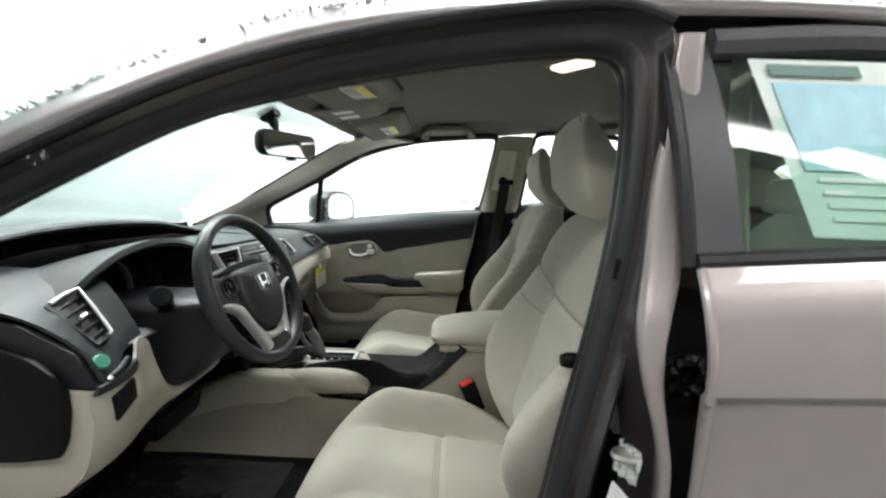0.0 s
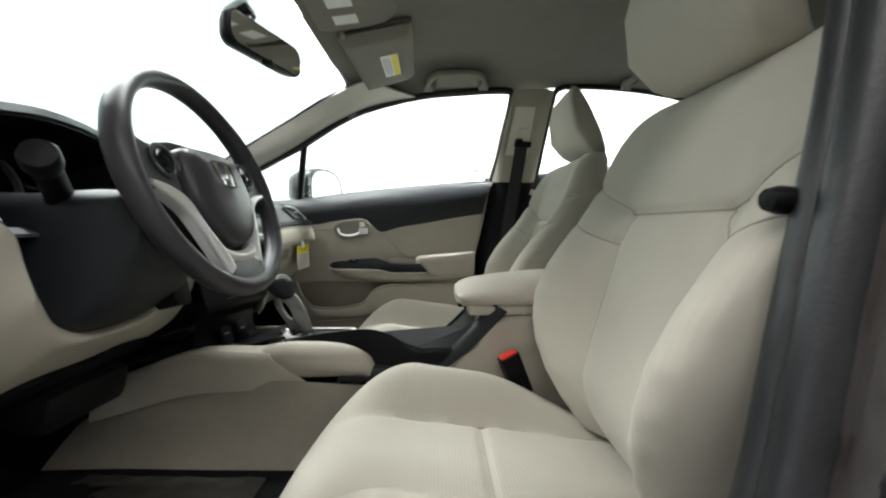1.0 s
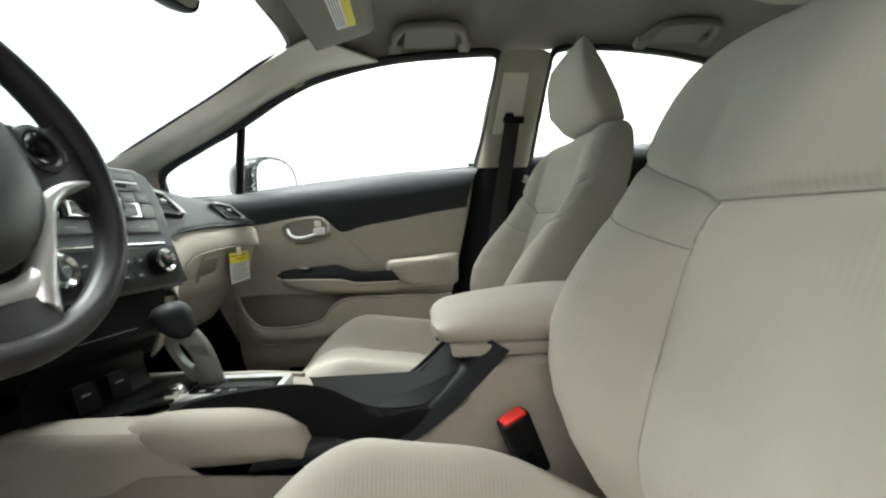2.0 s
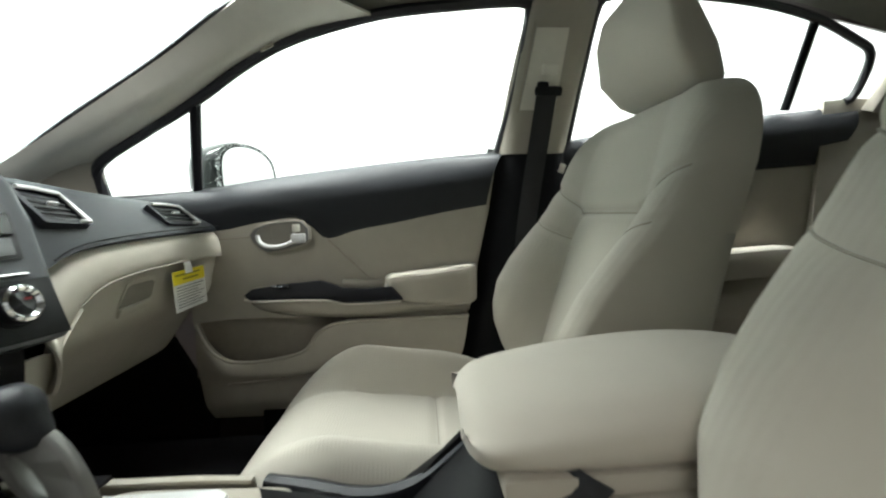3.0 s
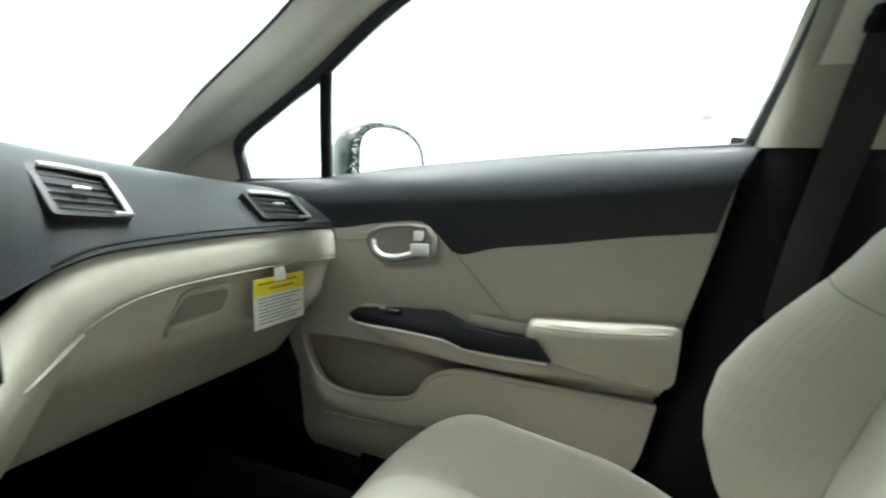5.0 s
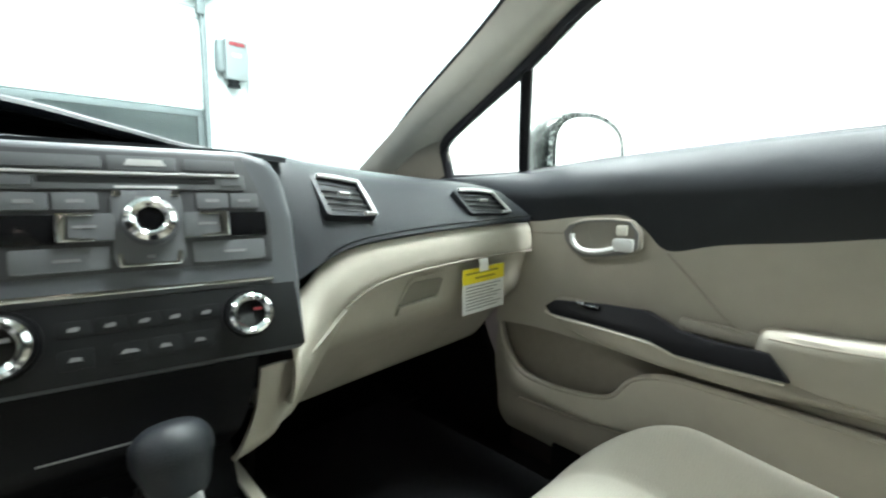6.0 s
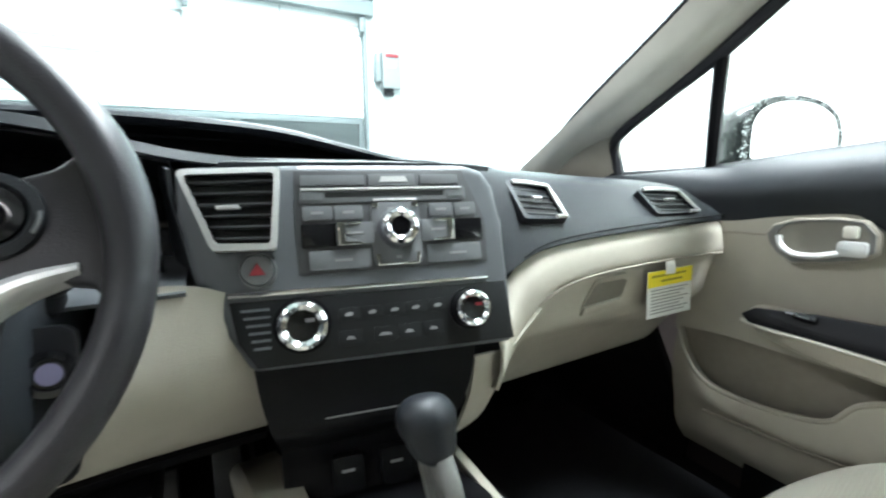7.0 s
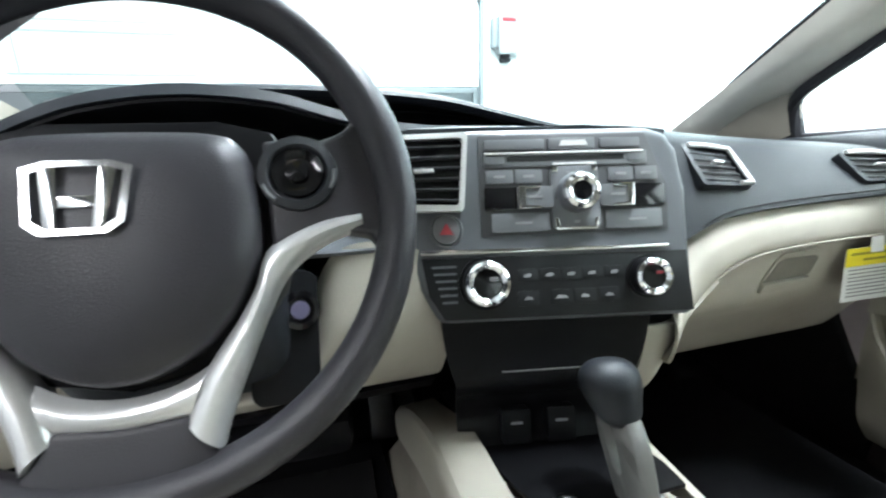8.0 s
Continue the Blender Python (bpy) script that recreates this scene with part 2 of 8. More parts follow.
def sheet(rows, close_u=False, close_v=False):
    """A mesh from rows of points, all of one length."""
    bm = bmesh.new()
    vs = [[bm.verts.new(p) for p in r] for r in rows]
    nr, nc = len(vs), len(vs[0])
    for i in range(nr if close_v else nr - 1):
        for j in range(nc if close_u else nc - 1):
            f = [vs[i][j], vs[i][(j + 1) % nc], vs[(i + 1) % nr][(j + 1) % nc], vs[(i + 1) % nr][j]]
            f = list(dict.fromkeys(f))
            if len(f) > 2:
                bm.faces.new(f)
    return bm


def cap(bm):
    """Closes the open rims of a mesh."""
    bm.edges.ensure_lookup_table()
    bmesh.ops.holes_fill(bm, edges=[e for e in bm.edges if e.is_boundary], sides=0)
    return bm


def skin(curves, n=24, m=0, thick=0.0):
    """A smooth surface through a row of curves; m: steps across them; thick: metres, towards its back."""
    rows = [spline(c, n) for c in curves]
    if m:
        rows = list(zip(*[spline(col, m) for col in zip(*rows)]))
        rows = [list(r) for r in rows]
    bm = sheet(rows)
    if thick:
        bmesh.ops.recalc_face_normals(bm, faces=bm.faces)
        bmesh.ops.solidify(bm, geom=bm.faces[:] + bm.edges[:] + bm.verts[:], thickness=thick)
    return bm


def slab(pts, depth, bevel=0.0, seg=2):
    """A flat outline of points in space, pulled along the vector depth, with rounded edges."""
    bm = bmesh.new()
    f = bm.faces.new([bm.verts.new(p) for p in pts])
    r = bmesh.ops.extrude_face_region(bm, geom=[f])
    bmesh.ops.translate(bm, verts=[v for v in r["geom"] if isinstance(v, bmesh.types.BMVert)], vec=Vector(depth))
    if bevel:
        bmesh.ops.bevel(bm, geom=bm.edges[:], offset=bevel, segments=seg, affect="EDGES", profile=0.6, clamp_overlap=True)
    return bm


def plate(m, pts, w0, w1, bevel=0.0, seg=2):
    """An outline in the plane of the frame m, from height w0 to w1 over it."""
    return slab([m @ Vector((u, v, w0)) for u, v in pts], m.to_3x3() @ Vector((0, 0, w1 - w0)), bevel, seg)


def rect(u0, v0, u1, v1):
    return [(u0, v0), (u1, v0), (u1, v1), (u0, v1)]


def round_rect(u0, v0, u1, v1, r, n=5):
    out = []
    for cu, cv, a in ((u1 - r, v1 - r, 0), (u0 + r, v1 - r, 90), (u0 + r, v0 + r, 180), (u1 - r, v0 + r, 270)):
        for k in range(n + 1):
            t = radians(a + 90 * k / n)
            out.append((cu + r * math.cos(t), cv + r * math.sin(t)))
    return out


def ring(m, outer, inner, w0, w1):
    """A flat frame between two outlines of equal length."""
    rows = [[m @ Vector((*p, w)) for p in o] for o, w in ((outer, w0), (outer, w1), (inner, w1), (inner, w0))]
    return sheet(rows, close_u=True, close_v=True)


def box(c, s, bevel=0.0, turn=(0, 0, 0), seg=2):
    bm = bmesh.new()
    bmesh.ops.create_cube(bm, size=1)
    bmesh.ops.scale(bm, vec=s, verts=bm.verts)
    if bevel:
        bmesh.ops.bevel(bm, geom=bm.edges[:], offset=bevel, segments=seg, affect="EDGES", profile=0.6, clamp_overlap=True)
    bm.transform(pose(*c, *turn))
    return bm


def lathe(m, profile, seg=32):
    """A turned shape about the frame's third axis, from (radius, height) pairs."""
    rows = [[m @ Vector((r * math.cos(2 * math.pi * k / seg), r * math.sin(2 * math.pi * k / seg), h)) for k in range(seg)] for r, h in profile]
    if profile[0][0] > 0.006 and profile[-1][0] > 0.006:
        return sheet(rows, close_u=True, close_v=True)
    return cap(sheet(rows, close_u=True))


def tube(pts, r, seg=8, n=0, closed=False, flat=1.0, up=(0, 0, 1)):
    """A round or flattened rod along points; r: a number or one for each point."""
    p = spline(pts, n) if n else [Vector(q) for q in pts]
    rows = []
    for i, q in enumerate(p):
        a, b = (p[i - 1], p[(i + 1) % len(p)]) if closed else (p[max(i - 1, 0)], p[min(i + 1, len(p) - 1)])
        t = (b - a).normalized()
        s = t.cross(Vector(up))
        s = s.normalized() if s.length > 1e-4 else t.orthogonal().normalized()
        w = s.cross(t)
        ri = r if isinstance(r, (int, float)) else r[min(i * len(r) // len(p), len(r) - 1)]
        rows.append([q + ri * (math.cos(2 * math.pi * k / seg) * s + flat * math.sin(2 * math.pi * k / seg) * w) for k in range(seg)])
    bm = sheet(rows, close_u=True, close_v=closed)
    return bm if closed else cap(bm)


def frame_of(o, u, n):
    """A frame at o: first axis u, third axis n."""
    n = Vector(n).normalized()
    u = Vector(u)
    u = (u - n * u.dot(n)).normalized()
    v = n.cross(u)
    return Matrix(((u.x, v.x, n.x, o[0]), (u.y, v.y, n.y, o[1]), (u.z, v.z, n.z, o[2]), (0, 0, 0, 1)))


def join(*bms):
    a = bms[0]
    for b in bms[1:]:
        me = bpy.data.meshes.new("join")
        b.to_mesh(me)
        b.free()
        a.from_mesh(me)
        bpy.data.meshes.remove(me)
    return a


def clamp(x, a=0.0, b=1.0):
    return max(a, min(b, x))


def ease(x):
    x = clamp(x)
    return x * x * (3 - 2 * x)


# ---- the garage ----
X0, X1, Y0, Y1 = -3.7, 5.4, -4.6, 1.8


def room():
    tagged(part("floor", box(((X0 + X1) / 2, (Y0 + Y1) / 2, -0.1), (X1 - X0 + 0.6, Y1 - Y0 + 0.6, 0.2)), CONCRETE), "bare grey concrete garage floor under the car", "floor", kind="structure")
    tagged(part("ceiling", box(((X0 + X1) / 2, (Y0 + Y1) / 2, ROOM_Z + 0.1), (X1 - X0 + 0.6, Y1 - Y0 + 0.6, 0.2)), CEIL), "plain white garage ceiling with tube lights", "ceiling", kind="structure")
    tagged(part("wall_east", box((X1 + 0.1, (Y0 + Y1) / 2, ROOM_Z / 2), (0.2, Y1 - Y0 + 0.6, ROOM_Z)), WALL), "plain white painted garage wall", "wall", kind="structure")
    tagged(part("wall_north", box(((X0 + X1) / 2, Y1 + 0.1, ROOM_Z / 2), (X1 - X0, 0.2, ROOM_Z)), WALL), "bright white painted garage wall beside the car", "wall", kind="structure")
    # never in view; grey rather than white to weaken light through the doorway
    tagged(part("wall_south", box(((X0 + X1) / 2, Y0 - 0.1, ROOM_Z / 2), (X1 - X0, 0.2, ROOM_Z)), WALL_GREY), "unseen plain garage wall, grey to cut bounced light", "wall", kind="structure")
    # the front wall leaves an opening for the sectional door
    w = join(box((X0 - 0.1, (1.27 + Y1) / 2, ROOM_Z / 2), (0.2, Y1 - 1.27, ROOM_Z)),
             box((X0 - 0.1, (Y0 - 3.2) / 2, ROOM_Z / 2), (0.2, -3.2 - Y0, ROOM_Z)),
             box((X0 - 0.1, -0.965, (2.32 + ROOM_Z) / 2), (0.2, 4.47, ROOM_Z - 2.32)))
    tagged(part("wall_west", w, WALL), "white painted garage wall round the sectional door", "wall", kind="structure")


def garage_door():
    d = thing("sectional_door", (X0 - 0.06, -0.965, 0), "closed white sectional garage door with a window strip", "garage door")
    z = 0.01
    rows = [0.50, 0.52, 0.36, 0.38, 0.36, 0.20]
    for k, h in enumerate(rows):
        x = X0 - 0.06
        if k == 2:
            fr = part("window_frame", join(box((x, -0.965, z + 0.03), (0.05, 4.40, 0.06), 0.004), box((x, -0.965, z + h - 0.03), (0.05, 4.40, 0.05), 0.004),
                                           *[box((x, -3.14 + 0.545 * j * 2, z + h / 2), (0.045, 0.05, h - 0.1)) for j in range(5)]), GREY_METAL, d, "grey window frame")
            for j in range(4):
                part("pane", box((x, -2.595 + 1.09 * j, z + h / 2), (0.006, 1.04, h - 0.09)), GLASS, fr)
        else:
            part("panel", join(box((x, -0.965, z + h / 2), (0.05, 4.42, h - 0.006), 0.006)), DOOR_PANEL, d)
            part("joint_line", join(box((x + 0.024, -0.965, z + h - 0.004), (0.006, 4.40, 0.020)), box((x + 0.0255, -0.965, z + 0.075), (0.003, 4.40, 0.014)), *[box((x + 0.0255, yy, z + h / 2 + 0.04), (0.003, w_, h - 0.09)) for yy, w_ in ((-2.38, 0.012), (-1.65, 0.012), (-0.93, 0.012), (-0.20, 0.03), (0.53, 0.012))]), JOINT, d)
        z += h
    part("header", join(box((X0 + 0.04, -0.965, 2.34), (0.10, 4.6, 0.12), 0.01), box((X0 + 0.07, -0.965, 2.43), (0.06, 4.6, 0.03), 0.005), tube([(X0 + 0.13, -3.1, 2.50), (X0 + 0.13, 1.3, 2.50)], 0.035, 10)), GREY_METAL, d, "grey steel header and spring bar")
    for y in (1.255, -3.185):
        part("track", join(box((X0 + 0.02, y, 1.15), (0.05, 0.035, 2.3), 0.004), tube([(X0 + 0.03, y, 2.28), (X0 + 0.12, y, 2.52), (X0 + 0.36, y, 2.62), (X0 + 1.6, y, 2.64)], 0.025, 8, 20)), GREY_METAL, d, "steel guide track")
    for j in range(3):
        part("bracket", box((X0 + 0.05, 1.225 - 1.4 * j, 2.2), (0.05, 0.05, 0.12), 0.006), GREY_METAL, d)


def opener_box():
    o = thing("door_opener_box", (X0 + 0.06, 1.47, 1.62), "grey door opener control box on the white wall", "control box")
    part("case", box((X0 + 0.055, 1.49, 1.83), (0.11, 0.19, 0.33), 0.02), GREY_BOX, o)
    part("cover_label", box((X0 + 0.113, 1.485, 1.865), (0.006, 0.07, 0.025), 0.002), PAPER, o, "white label bar")
    part("cap", box((X0 + 0.115, 1.485, 1.955), (0.006, 0.13, 0.03), 0.002), DIM_RED, o, "dull red strip")
    part("motor", lathe(frame_of((X0 + 0.07, 1.36, 1.72), (1, 0, 0), (0, 0, 1)), [(0.0, 0), (0.035, 0), (0.04, 0.02), (0.04, 0.2), (0.03, 0.25), (0, 0.25)], 18), GREY_METAL, o, "grey motor housing")
    part("gland", lathe(frame_of((X0 + 0.06, 1.47, 1.60), (1, 0, 0), (0, 0, 1)), [(0, 0), (0.05, 0), (0.055, 0.03), (0.035, 0.035), (0.05, 0.045), (0.05, 0.065), (0, 0.065)], 18), BLACK, o)
    part("conduit", tube([(X0 + 0.03, 1.62, 0.4), (X0 + 0.03, 1.62, 3.2)], 0.016, 8), DOOR_PANEL, o, "white conduit pipe")


def tube_lights():
    first = None
    for lx, ly in LAMP_ROWS:
        if first is None:
            o = thing("tube_lamp", (lx, ly, ROOM_Z), "lit white fluorescent tube fitting on the ceiling", "ceiling light", "garage tube lights")
            part("housing", box((lx, ly, ROOM_Z - 0.04), (2.44, 0.26, 0.08), 0.01), CEIL, o)
            for s in (-0.07, 0.07):
                part("tube", tube([(lx - 1.18, ly + s, ROOM_Z - 0.105), (lx + 1.18, ly + s, ROOM_Z - 0.105)], 0.019, 12), TUBE, o, "glowing tube")
            first = o
        else:
            copy_thing(first, Matrix.Translation((lx, ly, ROOM_Z)))


room()
garage_door()
opener_box()
tube_lights()


# ---- the car's shell ----
# x runs to the rear, y to the passenger side, z up
BELT_LINE = [(-0.28, 0.716, 0.933), (-0.06, 0.711, 0.948), (0.151, 0.700, 0.979), (0.433, 0.688, 1.013), (0.690, 0.678, 1.036)]


def shifted(pts, dx=0.0, dy=0.0, dz=0.0):
    return [(x + dx, y + dy, z + dz) for x, y, z in pts]


def mirrored(pts):
    return [(x, -y, z) for x, y, z in pts]


body = thing("car_body", (0.6, 0, 0.2), "bronze-brown metallic saloon car body with wet paint", "car")


def shell():
    # roof, from the windscreen header to the rear window
    def arch(x, zc, ze, w):
        return [(x, -w, ze - 0.03), (x, -w * 0.93, ze), (x, -w * 0.6, zc - 0.010), (x, 0, zc), (x, w * 0.6, zc - 0.010), (x, w * 0.93, ze), (x, w, ze - 0.03)]
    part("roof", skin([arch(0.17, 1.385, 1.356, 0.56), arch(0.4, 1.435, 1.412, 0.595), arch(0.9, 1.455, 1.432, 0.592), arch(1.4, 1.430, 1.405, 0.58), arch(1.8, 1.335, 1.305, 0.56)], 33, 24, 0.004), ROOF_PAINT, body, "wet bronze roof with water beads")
    part("floor_pan", box((0.65, 0, 0.335), (2.5, 1.36, 0.02)), DARK_CARPET, body, "dark carpeted floor")
    part("firewall", skin([[(-0.62, -0.7, 0.28), (-0.62, 0.7, 0.28)], [(-0.62, -0.7, 0.60), (-0.62, 0.7, 0.60)], [(-0.68, -0.70, 0.93), (-0.68, 0.70, 0.93)]], 8, 6, 0.02), DARK_CARPET, body)
    part("toe_board", skin([[(-0.615, -0.68, 0.55), (-0.615, 0.68, 0.55)], [(-0.50, -0.68, 0.39), (-0.50, 0.68, 0.39)], [(-0.30, -0.68, 0.345), (-0.30, 0.68, 0.345)]], 8, 8, 0.01), DARK_CARPET, body)
    part("rear_bulkhead", box((1.93, 0, 0.68), (0.04, 1.3, 0.82)), DARK_CARPET, body)
    part("parcel_shelf", box((2.05, 0, 1.09), (0.5, 1.25, 0.03), 0.01), DARK_CARPET, body)
    part("cowl", skin([[(-0.68, -0.70, 0.93), (-0.72, 0, 0.93), (-0.68, 0.70, 0.93)], [(-0.80, -0.70, 0.92), (-0.86, 0, 0.93), (-0.80, 0.70, 0.92)]], 16, 4, 0.01), BLACK, body, "black scuttle panel")
    for s in (1, -1):
        f = (lambda p: p) if s > 0 else mirrored
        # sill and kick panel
        part("sill", skin([f([(-0.62, 0.86, 0.24), (1.0, 0.87, 0.24), (1.6, 0.86, 0.24)]), f([(-0.62, 0.87, 0.36), (1.0, 0.88, 0.36), (1.6, 0.87, 0.36)]), f([(-0.62, 0.80, 0.40), (1.0, 0.80, 0.40), (1.6, 0.80, 0.40)]), f([(-0.62, 0.69, 0.40), (1.0, 0.69, 0.40), (1.6, 0.69, 0.40)]), f([(-0.62, 0.68, 0.29), (1.0, 0.68, 0.29), (1.6, 0.68, 0.29)])], 12, 16, 0.01), PAINT_SHADED, body)
        # kick panel in near-black carpet, the footwell's shade put into its colour
        part("kick_panel", slab(f([(-0.62, 0.69, 0.30), (-0.02, 0.69, 0.30), (-0.02, 0.69, 0.42), (-0.12, 0.69, 0.60), (-0.12, 0.69, 0.9), (-0.62, 0.69, 0.93)]), (0, -0.02 * s, 0), 0.004), DARK_CARPET, body)
        # side rail over the doors: painted, sloping to the gutter
        k = 0.014 if s > 0 else 0.0
        rail_hi = f([(-0.30, 0.60 if s < 0 else 0.665, 1.125 if s < 0 else 1.075), (-0.117, 0.60 if s < 0 else 0.64, 1.214 if s < 0 else 1.185), (0.063, 0.60 if s < 0 else 0.640, 1.288 if s < 0 else 1.262), (0.236, 0.595 if s < 0 else 0.622, 1.352 if s < 0 else 1.338), (0.335, 0.592 if s < 0 else 0.608, 1.382 if s < 0 else 1.376), (0.60, 0.588, 1.412), (0.90, 0.586, 1.420), (1.25, 0.58, 1.405), (1.70, 0.56, 1.33)])
        rail_mid = f(shifted([(-0.30, 0.675, 1.070), (-0.09, 0.655, 1.172), (0.17, 0.640, 1.286), (0.41, 0.634, 1.355), (0.64, 0.630, 1.388), (0.85, 0.628, 1.398), (1.25, 0.622, 1.388), (1.70, 0.60, 1.30)], 0, 0, k * 0.5))
        rail_lo = f(shifted([(-0.30, 0.685, 1.040), (-0.088, 0.662, 1.146), (0.17, 0.645, 1.260), (0.41, 0.638, 1.334), (0.64, 0.633, 1.366), (0.85, 0.630, 1.378), (1.25, 0.628, 1.368), (1.70, 0.61, 1.27)], 0, 0, k))
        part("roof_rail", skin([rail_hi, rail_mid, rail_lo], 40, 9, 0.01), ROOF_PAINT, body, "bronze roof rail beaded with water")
        if s < 0:
            rng = random.Random(11)
            line = spline(rail_hi, 200)
            beads = []
            for k in range(900):
                p = line[rng.randrange(12, 190)] + Vector((rng.uniform(-0.006, 0.006), rng.uniform(-0.010, 0.004), rng.uniform(0.000, 0.003)))
                b = bmesh.new()
                bmesh.ops.create_icosphere(b, subdivisions=1, radius=rng.choice((0.0012, 0.0018, 0.0024, 0.0032)))
                b.transform(Matrix.Translation(p))
                beads.append(b)
            tagged(part("bead_fringe", join(*beads), BEAD, body, "water beads along the roof edge", smooth=90), kind="stuff")
        # rear quarter and tail, closing the cabin
        part("rear_pillar", skin([f([(1.62, 0.59, 1.33), (1.62, 0.60, 1.27), (1.57, 0.64, 1.14)]), f([(1.80, 0.57, 1.28), (1.85, 0.60, 1.20), (1.90, 0.66, 1.10)]), f([(1.90, 0.56, 1.23), (2.05, 0.58, 1.15), (2.2, 0.64, 1.08)])], 10, 8, 0.03), PAINT if s < 0 else BEIGE_PL, body)
        part("dash_end_filler", slab(f([(-0.62, 0.60, 0.86), (-0.62, 0.74, 0.90), (-0.22, 0.725, 0.935), (-0.22, 0.64, 0.905)]), (0, 0, -0.10), 0.004), BLACK, body)
    # windscreen and rear window
    ws = part("windscreen", skin([[(-0.68, -0.76, 0.935), (-0.78, 0, 0.935), (-0.68, 0.76, 0.935)], [(0.13, -0.61, 1.340), (0.07, 0, 1.358), (0.13, 0.61, 1.340)]], 20, 12, 0.004), SCREEN_GLASS, body, "clear windscreen")
    ws.visible_shadow = False
    rw = part("rear_window", skin([[(1.80, -0.56, 1.30), (1.84, 0, 1.33), (1.80, 0.56, 1.30)], [(2.26, -0.62, 1.08), (2.32, 0, 1.09), (2.26, 0.62, 1.08)]], 16, 8, 0.004), GLASS, body)
    rw.visible_shadow = False
    part("windscreen_shade_band", skin([[(0.005, -0.20, 1.298), (0.004, -0.12, 1.300), (0.012, 0.0, 1.306), (0.050, 0.20, 1.322), (0.090, 0.42, 1.334)], [(0.098, -0.24, 1.346), (0.085, -0.12, 1.351), (0.080, 0.0, 1.352), (0.088, 0.20, 1.349), (0.102, 0.42, 1.342)]], 20, 4, 0.001), DOT_BAND, body, "pale dotted band behind the mirror")


def headliner():
    h = thing("headliner", (0.8, 0, 1.33), "taut grey-beige cloth headliner above the seats", "headliner", kind="structure")
    def arch(x, zc, ze, w):
        return [(x, -w, ze), (x, -w * 0.86, ze + (zc - ze) * 0.75), (x, -w * 0.5, zc - 0.004), (x, 0, zc), (x, w * 0.5, zc - 0.004), (x, w * 0.86, ze + (zc - ze) * 0.75), (x, w, ze)]
    part("lining", skin([arch(0.172, 1.319, 1.308, 0.45), arch(0.178, 1.328, 1.308, 0.49), arch(0.215, 1.343, 1.303, 0.545), arch(0.27, 1.356, 1.306, 0.572), arch(0.40, 1.378, 1.325, 0.585), arch(0.72, 1.398, 1.352, 0.578), arch(1.0, 1.402, 1.375, 0.572), arch(1.30, 1.392, 1.368, 0.572), arch(1.6, 1.345, 1.29, 0.58), arch(1.83, 1.29, 1.235, 0.57)], 41, 36, 0.006), HEADLINER, h)
    return h


